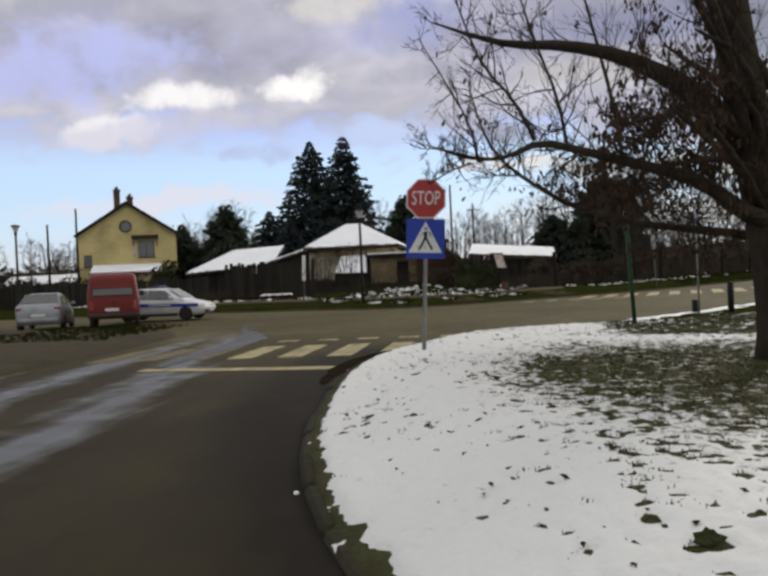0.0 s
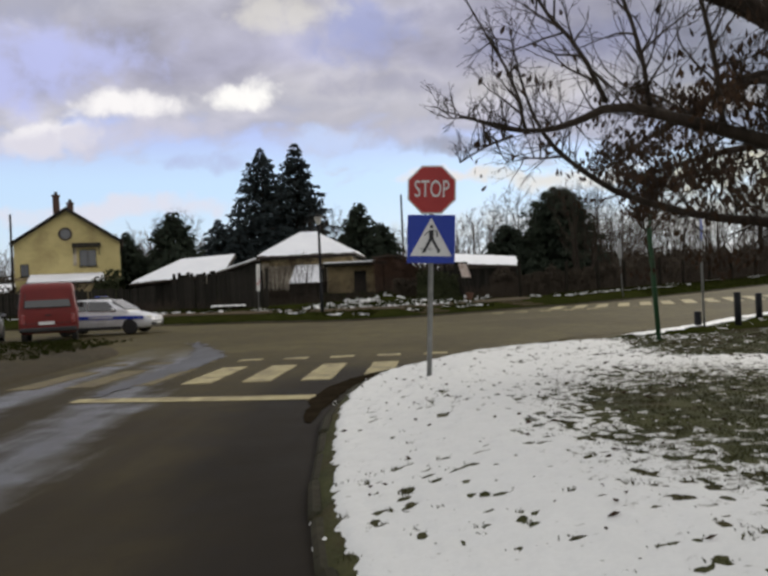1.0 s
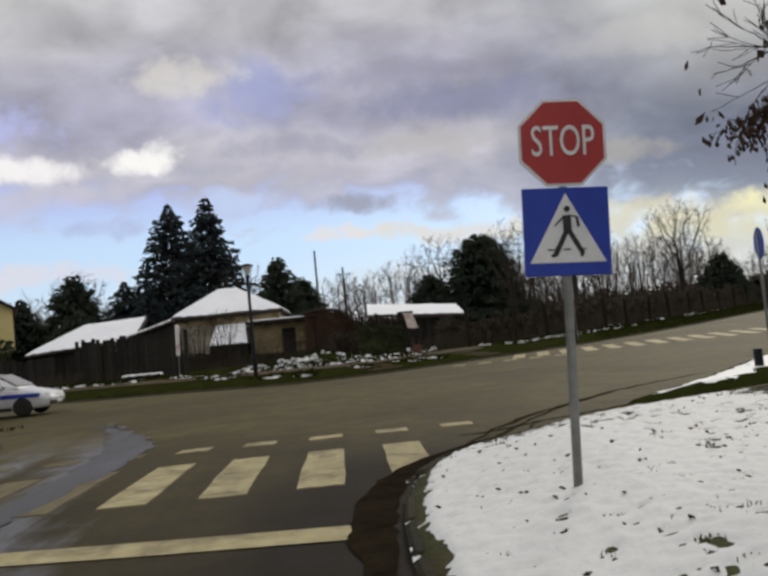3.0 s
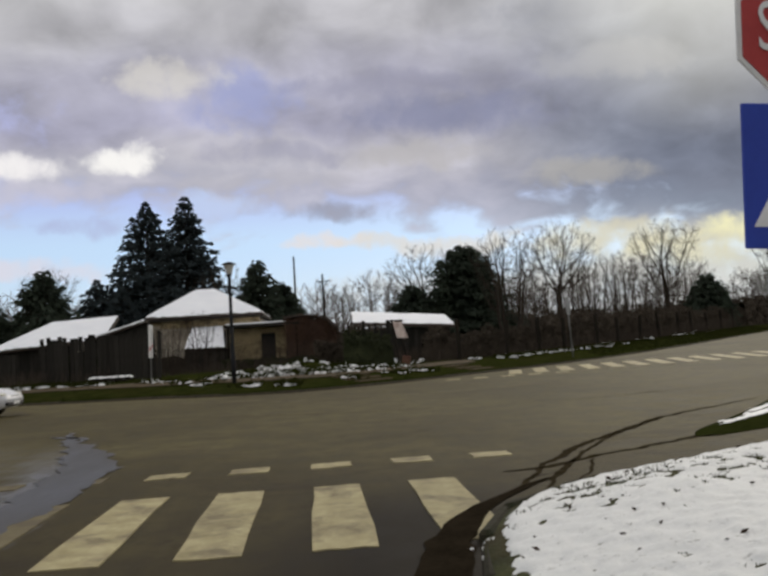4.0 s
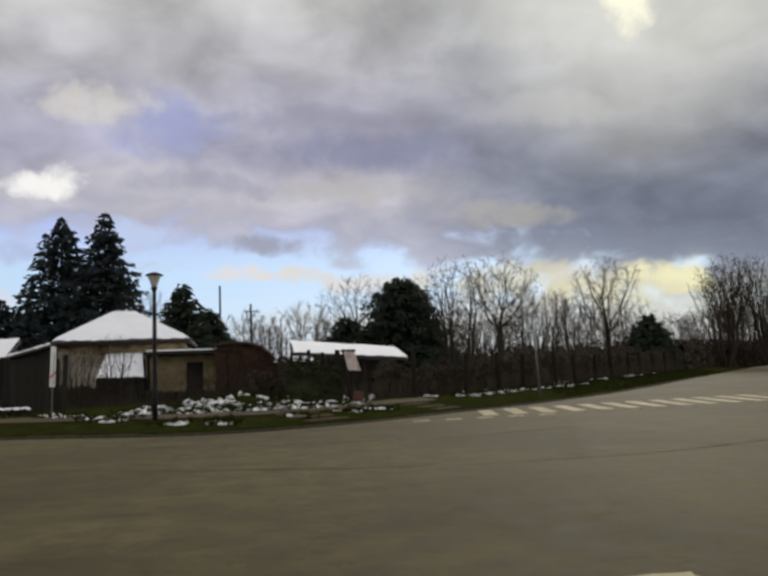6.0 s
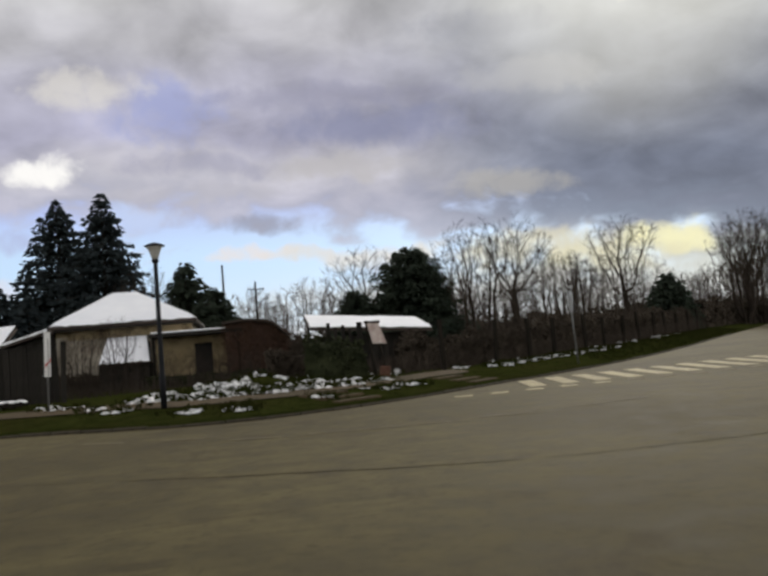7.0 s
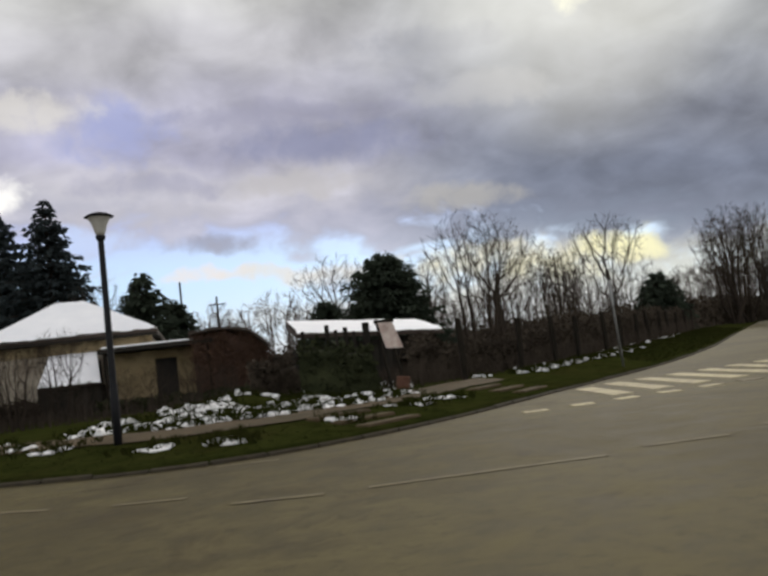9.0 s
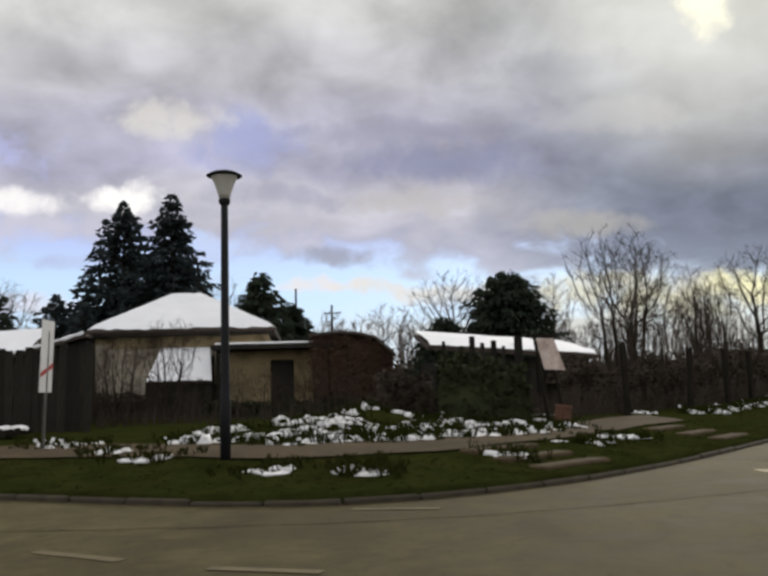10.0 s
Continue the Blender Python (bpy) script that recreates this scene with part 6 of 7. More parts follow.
def limb_net(crown, seed, n=520, fork=0.3, step=0.03, reach=0.24, clear=0.045, stems=1, spread=0.05):
    """Branches of a tree of height 1 that grow towards points strewn in its crown.
    crown(u, v, w) turns three numbers from 0 to 1 into a place in the crown. Gives nodes, parents and radii."""
    rs = np.random.RandomState(seed)
    goal = np.array([crown(*rs.rand(3)) for _ in range(n)])
    nodes, par = [], []
    for k in range(stems):
        a1 = 2 * math.pi * (k + rs.rand() * 0.5) / stems
        foot = np.array([math.cos(a1), math.sin(a1), 0]) * (0.02 if stems > 1 else 0)
        lean = np.array([math.cos(a1), math.sin(a1), 0]) * (spread if stems > 1 else 0.02)
        m = max(3, int(fork * rs.uniform(0.85, 1.15) / step))
        for i in range(m + 1):
            sway = np.array([rs.normal(0, 0.004), rs.normal(0, 0.004), 0])
            nodes.append(foot + lean * (i / m) ** 1.3 + sway + np.array([0, 0, step * i - (0.03 if i == 0 else 0)]))
            par.append(-1 if i == 0 else len(nodes) - 2)
    for _ in range(90):
        N = np.array(nodes)
        d = np.linalg.norm(goal[:, None, :] - N[None, :, :], axis=2)
        near = d.argmin(1)
        dist = d[np.arange(len(goal)), near]
        keep = dist > clear
        use = keep & (dist < max(reach, dist.min() * 1.2))
        if not use.any():
            break
        grown = 0
        for j in np.unique(near[use]):
            g = goal[use & (near == j)] - N[j]
            v = (g / np.linalg.norm(g, axis=1)[:, None]).mean(0) + rs.normal(0, 0.12, 3) + np.array([0, 0, 0.12])
            if par[j] >= 0:
                back = N[j] - N[par[j]]
                v = v + 0.7 * back / (np.linalg.norm(back) + 1e-9)
            v = v / (np.linalg.norm(v) + 1e-9)
            q = N[j] + v * step
            if np.linalg.norm(N - q, axis=1).min() > step * 0.35:
                nodes.append(q)
                par.append(int(j))
                grown += 1
        goal = goal[keep]
        if not grown or len(goal) < 0.05 * n:
            break
    kids = collections.defaultdict(list)
    for i, p in enumerate(par):
        if p >= 0:
            kids[p].append(i)
    tips = [0] * len(nodes)
    for i in range(len(nodes) - 1, -1, -1):
        tips[i] = max(1, sum(tips[k] for k in kids[i]))
    return [Vector(q) for q in nodes], par, kids, tips


def net_mesh(net, r_foot, r_tip, seed, twigs=3, twig_len=0.05):
    """Trunk and crown meshes of a limb_net of height 1; the radii fall with the twigs that they carry"""
    nodes, par, kids, tips = net
    rnd = random.Random(seed)
    top = max(tips)
    ex = math.log(r_foot / r_tip) / math.log(max(top, 2))
    rad = [r_tip * t ** ex for t in tips]
    tr, cr = Mesh(), Mesh()
    start = [(i, -1) for i, p in enumerate(par) if p < 0]
    while start:
        i, p = start.pop()
        chain = ([p] if p >= 0 else []) + [i]
        while len(kids[i]) == 1:
            i = kids[i][0]
            chain.append(i)
        for k in kids[i]:
            start.append((k, i))
        big = rad[chain[-1]] > r_foot * 0.42
        m = len(chain) - 1
        line = [nodes[q].lerp(nodes[chain[0]].lerp(nodes[chain[-1]], k / max(m, 1)), 0.65) for k, q in enumerate(chain)]
        rr = [min(rad[q], rad[chain[min(1, len(chain) - 1)]]) for q in chain]
        if len(chain) > 1:
            (tr if big else cr).tube(line, rr, 7 if big else 4 if rr[-1] > r_tip * 3 else 3, False)
        for q in chain[1:]:
            if rad[q] < r_tip * 4.5:
                for _ in range(2):
                    v = (nodes[q] - nodes[par[q]]).normalized() + Vector((rnd.gauss(0, 1), rnd.gauss(0, 1), rnd.gauss(0.4, 0.8))) * 0.7 + Vector((nodes[q].x, nodes[q].y, 0)) * 1.2
                    v = v.normalized() * twig_len * rnd.uniform(0.5, 1.2)
                    w = v.cross(Vector((rnd.gauss(0, 1), rnd.gauss(0, 1), rnd.gauss(0, 1)))).normalized() * r_tip * 0.6
                    cr.add([nodes[q] - w, nodes[q] + w, nodes[q] + v], [(0, 1, 2)])
        if not kids[i] or tips[i] < 4:
            d = (nodes[chain[-1]] - nodes[chain[-2]]).normalized() if len(chain) > 1 else Vector((0, 0, 1))
            for _ in range(twigs):
                v = (d + Vector((rnd.gauss(0, 1), rnd.gauss(0, 1), rnd.gauss(0.25, 0.8))) * 0.55).normalized() * twig_len * rnd.uniform(0.5, 1.3)
                q0, w = nodes[i], v.cross(Vector((rnd.gauss(0, 1), rnd.gauss(0, 1), rnd.gauss(0, 1)))).normalized() * r_tip * 0.8
                cr.add([q0 - w, q0 + w, q0 + v * 0.6 + w * 0.6, q0 + v, q0 + v * 0.6 - w * 0.6], [(0, 1, 2, 3, 4)])
    return tr, cr


def globe(cz, rx, rz, hollow=0.35):
    def crown(u, v, w):
        a1, c1, r = 2 * math.pi * u, 2 * v - 1, (hollow + (1 - hollow) * w) ** 0.6
        k = math.sqrt(1 - c1 * c1) * r * rx
        return (k * math.cos(a1), k * math.sin(a1), cz + c1 * r * rz)
    return crown


def vase(z0, r0, r1, bulge=0.7):
    """Narrow at the fork, widest towards the top, with a ragged brim"""
    def crown(u, v, w):
        a1, h = 2 * math.pi * u, v
        r = (r0 + (r1 - r0) * h ** bulge) * math.sqrt(w)
        return (r * math.cos(a1), r * math.sin(a1), z0 + (1 - z0) * h * (1 - 0.25 * (r / r1) ** 2))
    return crown


NETS = {
    "round": net_mesh(limb_net(globe(0.67, 0.37, 0.33, 0.1), 3, 1150, 0.24, 0.026, 0.5, 0.036), 0.027, 0.0011, 1, 4, 0.05),
    "vase": net_mesh(limb_net(vase(0.28, 0.05, 0.30), 4, 800, 0.25, 0.028, 0.5, 0.036), 0.022, 0.0011, 2, 4, 0.06),
    "stems": net_mesh(limb_net(vase(0.2, 0.12, 0.34), 5, 950, 0.20, 0.028, 0.5, 0.036, 4, 0.09), 0.014, 0.0011, 3, 4, 0.06),
    "slim": net_mesh(limb_net(vase(0.2, 0.04, 0.17), 6, 360, 0.22, 0.03, 0.5, 0.036), 0.012, 0.0011, 4, 4, 0.06),
    "bushy": net_mesh(limb_net(globe(0.54, 0.34, 0.44, 0.0), 7, 900, 0.10, 0.03, 0.5, 0.036, 4, 0.06), 0.010, 0.0011, 5, 4, 0.06),
}
NET_DATA = {}


def bare_tree(at, h, label, form, turn=0.0, mat="twig", wide=1.0, group=""):
    t = thing("bare_tree", label, "tree", at, group=group)
    if (form, mat) not in NET_DATA:
        tr, cr = NETS[form]
        NET_DATA[form, mat] = (mesh_data("trunk", tr, M["bark"]), mesh_data("crown", cr, M[mat]))
    for name, data in zip(("trunk", "crown"), NET_DATA[form, mat]):
        ob = piece(name, data, t, Matrix.Rotation(radians(turn), 4, "Z") @ Matrix.Diagonal((h * wide, h * wide, h, 1)))
        if name == "crown":
            ob["label"] = "leafless branches"
    return t


bare_tree((28.3, 109, 1.1), 14.2, "tall leafless tree with a wide round crown", "round", 40)
bare_tree((41.8, 110, 1.2), 13.7, "tall leafless tree with steep branches", "vase", 10, wide=1.1)
bare_tree((34.4, 108, 1.2), 9.5, "smaller leafless tree between the tall ones", "slim", 70, wide=1.3)
bare_tree((37.2, 112, 1.2), 10.2, "slim leafless tree between the tall ones", "slim", 200, wide=1.3)
bare_tree((46.0, 112, 1.2), 9.5, "slim leafless tree beyond the tall ones", "bushy", 20)
bare_tree((13.4, 75, 1.0), 8.9, "leafless fruit tree with several upright stems", "stems", 15)
bare_tree((16.6, 78, 1.0), 6.4, "leafless fruit tree behind the fence", "bushy", 80)
bare_tree((20.0, 80, 1.1), 7.4, "slim leafless tree behind the fence", "slim", 130, wide=1.2)
bare_tree((24.0, 86, 1.1), 7.6, "leafless tree with upright stems behind the fence", "stems", 210)
bare_tree((-10.0, 97, 0.7), 9.8, "leafless tree between the conifers", "round", 100)
bare_tree((-34, 118, 0.7), 13, "leafless tree behind the yellow house", "vase", 60)
bare_tree((14.2, 128, 1.0), 14.5, "leafless tree behind the large pine", "round", 150, wide=1.1)
bare_tree((21.8, 126, 1.0), 13.5, "leafless tree beside the large pine", "stems", 50)
bare_tree((24.6, 122, 1.0), 13.0, "slim leafless tree beside the large pine", "slim", 260, wide=1.4)
bare_tree((-7.75, 61.5, 0.6), 3.5, "leafless shrub in front of the house", "stems", 110)
bare_tree((-9.2, 60.8, 0.6), 3.0, "leafless shrub in front of the house", "stems", 240)
for i, (x, y, h) in enumerate(((-10.6, 61.6, 2.2), (-9.9, 60.6, 1.7), (-8.6, 61.2, 1.6), (-6.9, 60.6, 1.5), (-5.6, 61.4, 1.8), (-4.3, 61.0, 1.9), (-3.1, 60.8, 1.7), (-1.9, 61.0, 1.5), (-0.6, 60.4, 1.4))):
    bare_tree((x, y, verge_z(x, y)), h, "low tangle of brown stems in the garden", "bushy", 51 * i, wide=1.25, group="garden shrubs")
for i, (x, y, h) in enumerate(((61.5, 117, 13.0), (64, 119, 15.0), (66.5, 121, 15.6), (69, 118, 15.2), (67.5, 125, 13), (71.5, 121, 14.2), (74, 124, 13), (78, 121, 12.5), (82, 124, 12), (86, 119, 11))):
    bare_tree((x, y, 1.5), h, "leafless tree of the copse by the road", ("stems", "vase", "bushy")[i % 3], 77 * i, group="trees of the copse")


def woods(name, label, spots, seed, mat, thin):
    """Far bare trees joined into one mesh"""
    rnd = random.Random(seed)
    kinds = []
    for k in range(5):
        net = limb_net(vase(0.25, 0.04, 0.13 + 0.02 * k) if k % 2 else globe(0.6, 0.17 + 0.02 * k, 0.38), seed * 10 + k, 150, 0.2, 0.045, 0.5, 0.06)
        tr, cr = net_mesh(net, 0.014, thin, k, 4, 0.09)
        kinds.append(tr.add(cr.v, cr.f))
    out = Mesh()
    for x, y, h, z in spots:
        mb = rnd.choice(kinds)
        m = Matrix.Translation((x, y, z)) @ Matrix.Rotation(rnd.uniform(0, 6.28), 4, "Z") @ Matrix.Diagonal((h, h, h, 1))
        out.add([m @ Vector(p) for p in mb.v], mb.f)
    return tagged(part(name, out, mat), label, "woods", kind="stuff")


rnd = random.Random(77)
woods("far_woods", "belt of distant leafless trees, paled by painted haze",
      [(x + rnd.uniform(-1.5, 1.5), rnd.uniform(165, 215), rnd.uniform(10.5, 17) * (1 + 0.15 * wob(x, 0, 0.05)), 0.5) for x in np.arange(-95, 150, 0.9)], 5, M["hazetwig"], 0.0030)
woods("roadside_trees", "row of slim leafless trees behind the fence",
      [(x, far_y(x) + rnd.uniform(16, 36), rnd.uniform(3.2, 5.6) + max(0, x - 30) * 0.07, 1.0) for x in np.arange(19, 78, 3.4)], 6, M["twig"], 0.0018)
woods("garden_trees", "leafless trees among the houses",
      [(x + rnd.uniform(-1, 1), rnd.uniform(120, 140), rnd.uniform(7, 11), 0.5) for x in np.arange(-75, -28, 1.5)], 7, M["hazetwig"], 0.0030)


def near_tree():
    """The tree on the lawn whose limbs hang over the road"""
    rnd = random.Random(42)
    t = thing("lawn_tree", "old tree with dark crooked limbs and withered brown leaves", "tree", (5.15, 15.3, 0.3))
    o = Vector((5.15, 15.3, 0.3))
    tr = Mesh().tube([o + Vector((0, 0, -0.3)) - o, Vector((0, 0, 0.35)), Vector((-0.10, 0, 1.4)), Vector((-0.22, -0.02, 2.3)), Vector((-0.38, 0.05, 3.6)), Vector((-0.52, 0.1, 5.0)), Vector((-0.55, 0.1, 7.0))], [0.36, 0.28, 0.24, 0.24, 0.22, 0.19, 0.12], 14)
    part("trunk", tr, M["bark"], t, "", True)
    limbs = [
        ([(4.95, 15.1, 2.2), (4.63, 15.0, 2.87), (4.23, 15.0, 3.31), (3.94, 15.0, 3.53), (3.44, 14.95, 3.79), (2.83, 14.9, 3.94), (2.25, 15.0, 4.01), (1.81, 15.05, 4.17), (1.35, 15.1, 4.38)], [0.21, 0.175, 0.14, 0.11, 0.085, 0.062, 0.042, 0.022, 0.006]),
        ([(5.0, 15.2, 1.9), (4.70, 15.0, 1.98), (4.25, 14.95, 2.35), (3.71, 14.85, 2.52), (3.03, 14.75, 2.71), (2.51, 14.8, 2.88), (2.19, 15.2, 2.79), (1.9, 15.45, 2.80), (1.5, 15.6, 2.95), (1.1, 15.66, 3.09)], [0.13, 0.105, 0.085, 0.064, 0.05, 0.04, 0.03, 0.02, 0.010, 0.005]),
        ([(5.1, 15.25, 1.7), (4.4, 15.8, 1.86), (3.7, 16.4, 2.02), (3.02, 16.75, 2.30), (2.62, 16.65, 2.55), (2.3, 16.4, 2.75), (2.02, 15.9, 2.95), (1.85, 15.6, 3.3), (1.75, 15.4, 3.7)], [0.065, 0.055, 0.045, 0.036, 0.03, 0.024, 0.018, 0.012, 0.005]),
        ([(4.8, 15.2, 2.5), (5.6, 13.9, 3.6), (5.9, 12.9, 4.6), (5.7, 12.0, 5.4)], [0.12, 0.09, 0.06, 0.03]),
        ([(5.1, 15.4, 2.6), (5.2, 17.0, 3.5), (4.9, 18.6, 3.9), (4.75, 20.0, 3.75), (4.35, 20.9, 3.55), (3.95, 21.3, 3.4)], [0.11, 0.085, 0.065, 0.045, 0.028, 0.012]),
        ([(5.1, 15.4, 2.2), (5.35, 17.2, 2.85), (5.15, 19.0, 3.1), (4.75, 20.3, 3.1), (4.2, 20.9, 3.0)], [0.09, 0.07, 0.05, 0.03, 0.012]),
        ([(5.1, 15.3, 3.4), (4.3, 15.0, 4.6), (3.6, 14.8, 5.3), (2.9, 14.7, 5.8)], [0.10, 0.07, 0.045, 0.02]),
        ([(5.2, 15.3, 3.6), (6.2, 15.0, 4.6), (7.2, 14.6, 5.2)], [0.10, 0.07, 0.03]),
        ([(4.75, 15.0, 2.65), (4.5, 14.7, 3.6), (4.2, 14.5, 4.5), (4.0, 14.3, 5.4)], [0.09, 0.07, 0.05, 0.02]),
    ]
    limbs += [
        ([(2.46, 14.85, 2.9), (2.25, 14.8, 3.35), (1.93, 14.8, 3.73), (1.73, 14.75, 4.23), (1.6, 14.7, 4.7)], [0.024, 0.02, 0.014, 0.009, 0.004]),
        ([(2.8, 14.8, 2.8), (2.72, 14.7, 3.3), (2.45, 14.6, 4.03), (2.3, 14.6, 4.6)], [0.024, 0.018, 0.012, 0.005]),
        ([(1.83, 15.2, 2.75), (1.75, 15.2, 3.2), (1.45, 15.2, 3.77), (1.2, 15.1, 4.2)], [0.018, 0.014, 0.009, 0.004]),
        ([(3.4, 14.85, 2.6), (3.3, 14.7, 3.2), (3.1, 14.6, 4.0), (2.9, 14.5, 4.8)], [0.028, 0.022, 0.015, 0.006]),
        ([(2.36, 16.5, 2.72), (2.15, 16.95, 2.78), (1.94, 17.13, 2.84)], [0.014, 0.010, 0.004]),
        ([(1.74, 15.45, 2.78), (1.5, 15.3, 2.68), (1.24, 15.2, 2.52)], [0.012, 0.009, 0.004]),
        ([(1.9, 15.45, 2.80), (1.62, 15.5, 2.86), (1.35, 15.62, 3.0), (1.18, 15.7, 3.02)], [0.02, 0.015, 0.010, 0.004]),
        ([(4.75, 20.0, 3.75), (4.6, 20.5, 4.1), (4.4, 20.8, 4.3)], [0.03, 0.02, 0.006]),
        ([(4.75, 20.3, 3.1), (4.5, 20.7, 2.85), (4.3, 20.9, 2.65)], [0.02, 0.014, 0.005]),
    ]
    for _ in range(9):
        a0 = Vector((4.95, 15.2, rnd.uniform(1.9, 3.4)))
        b0 = Vector((rnd.uniform(3.3, 4.7), rnd.uniform(13.6, 16.6), rnd.uniform(2.4, 4.8)))
        m0 = a0.lerp(b0, 0.5) + Vector((rnd.uniform(-0.2, 0.2), rnd.uniform(-0.2, 0.2), rnd.uniform(-0.1, 0.3)))
        limbs.append(([tuple(a0), tuple(m0), tuple(b0)], [0.06, 0.04, 0.012]))
    fine = Mesh()
    leaf = Mesh()
    for i, (pts, rad) in enumerate(limbs):
        lm = Mesh().tube([Vector(p) - o for p in smooth_line(pts, 1)], list(np.interp(np.linspace(0, 1, len(smooth_line(pts, 1))), np.linspace(0, 1, len(rad)), rad)), 7)
        part("limb", lm, M["bark"], t, "", True)
        P = [Vector(p) for p in smooth_line(pts, 2)]
        for k in range(3 if i > 8 else 5, len(P)):
            f = k / len(P)
            far_side = i in (4, 5) or P[k].y > 18.4
            dense = P[k].x > 3.4 or far_side or (i == 2 and 0.15 < f < 0.45)
            for _ in range(3 if far_side else 1 if i > 14 else 1 + (rnd.random() < 0.4) + (2 if dense else 0)):
                d = Vector((rnd.uniform(-1.0, 0.5), rnd.gauss(0, 0.45), rnd.choice((1, 1, 1, -0.35)) * rnd.uniform(0.3, 1.2)))
                if far_side:
                    d = Vector((rnd.uniform(-0.6, 0.4), rnd.gauss(0, 0.4), rnd.uniform(-1.0, 0.3)))
                tips = []
                grow(fine, P[k] - o, d, rnd.uniform(0.22, 0.52) * (1.15 - 0.6 * f) * (0.55 if far_side else 0.5 if P[k].x < 1.7 else 0.8 if P[k].x < 2.3 else 1.0), 0.005 + 0.010 * (1 - f), 2, rnd, 0.55, 0.06, tips, 4, 0.0024, (1, 3))
                for q in tips:
                    if rnd.random() < ((0.85 if P[k].z < 3.0 or far_side else 0.22) if dense else 0.06 if P[k].x > 1.7 else 0.0):
                        for _ in range(rnd.randint(2, 5) if dense else rnd.randint(1, 2)):
                            c0 = q + Vector((rnd.gauss(0, 0.06), rnd.gauss(0, 0.06), -rnd.uniform(0, 0.12)))
                            a1 = Vector((rnd.gauss(0, 0.4), rnd.gauss(0, 0.4), -1)).normalized() * rnd.uniform(0.028, 0.055)
                            b1 = a1.cross(Vector((rnd.gauss(0, 1), rnd.gauss(0, 1), rnd.gauss(0, 1)))).normalized() * rnd.uniform(0.012, 0.026)
                            leaf.add([c0 - a1, c0 + b1 + a1 * 0.2, c0 + a1, c0 - b1 + a1 * 0.2], [(0, 1, 2, 3)])
    part("branchwork", fine, M["bark"], t)
    part("foliage", leaf, M["leaf"], t, "withered brown leaves")


near_tree()

# ------------------------------------------------------------------ hedges and brush


def hedge(line, h, w, label, mat, seed, core=True, leaf=0.10, per=130, lump=0.25, name="hedge"):
    rnd = random.Random(seed)
    t = thing(name, label, "hedge", (0, 0, 0))
    pts = [Vector((p[0], p[1], 0)) for p in line]
    cum = [0.0]
    for p, q in zip(pts, pts[1:]):
        cum.append(cum[-1] + (q - p).length)

    def at(s):
        return float(np.interp(s, cum, [p.x for p in pts])), float(np.interp(s, cum, [p.y for p in pts]))
    n = max(6, int(cum[-1] / 0.6))
    cm, lv = Mesh(), Mesh()
    prof = [(-0.5, 0), (-0.5, 0.55), (-0.34, 0.9), (0, 0.96), (0.34, 0.9), (0.5, 0.55), (0.5, 0)]
    for i in range(n + 1):
        x, y = at(cum[-1] * i / n)
        z = verge_z(x, y) - 0.1
        hh = h * (1 + lump * wob(x * 0.8, y, 1, seed))
        for a1, b1 in prof:
            cm.v.append((x + rnd.uniform(-0.1, 0.1), y + a1 * w * rnd.uniform(0.8, 1.1), z + b1 * hh * rnd.uniform(0.92, 1.03)))
    k = len(prof)
    for i in range(n):
        for j in range(k - 1):
            cm.f.append((i * k + j, i * k + j + 1, (i + 1) * k + j + 1, (i + 1) * k + j))
    for i in range(int(cum[-1] * per)):
        s = rnd.uniform(0, cum[-1])
        x, y = at(s)
        z = verge_z(x, y) - 0.05
        hh = h * (1 + lump * wob(x * 0.8, y, 1, seed))
        u = rnd.random()
        yy = y - w * 0.5 * rnd.uniform(0.85, 1.12) if u < 0.7 else y + rnd.uniform(-0.5, 0.5) * w
        zz = z + hh * (rnd.random() if u < 0.7 else rnd.uniform(0.9, 1.12))
        clump(lv, (x, yy, zz), leaf * 1.5, rnd, 3, leaf)
    part("core", cm, mat, t, "", True)
    part("foliage", lv, mat, t)
    return t


hedge([(-1.3, 55.2), (0.2, 55.2)], 1.0, 1.0, "low dark brambles at the garden edge", M["brush"], 31, leaf=0.07, per=240, lump=0.3)
hedge([(0.15, 54.1), (2.45, 54.3)], 1.5, 1.1, "dense dark evergreen hedge at the garden edge", M["hedge"], 1, lump=0.12)
hedge([(4.6, 58.9), (8, 60.8), (14, 66.2)], 1.45, 1.4, "brown leafless bramble hedge behind the posts", M["brush"], 2, leaf=0.07, per=260, lump=0.4)
hedge([(14, 66.9), (24, 77.5), (36, 92.5), (52, 112)], 1.9, 1.8, "dark leafless hedge along the road", M["brush"], 3, leaf=0.09, per=150, lump=0.6)
hedge([(-10.9, 64.6), (-9.0, 64.4)], 0.8, 0.9, "dark tangled shrub against the house wall", M["brush"], 21, leaf=0.10, per=160, lump=0.4)
hedge([(-6.6, 62.4), (-3.0, 62.2), (0.6, 61.6)], 0.38, 1.2, "dark tangled shrubs before the annex", M["hedge"], 22, leaf=0.10, per=150, lump=0.5)
hedge([(-13.8, 57.0), (-11.4, 57.2)], 1.2, 0.9, "dark ivy hedge behind the boards", M["hedge"], 23, leaf=0.10, per=110, lump=0.3)
hedge([(-46, 62), (-30, 60.5), (-22, 60)], 1.7, 1.6, "dark overgrown hedge behind the fence", M["brush"], 4, leaf=0.14, per=60)
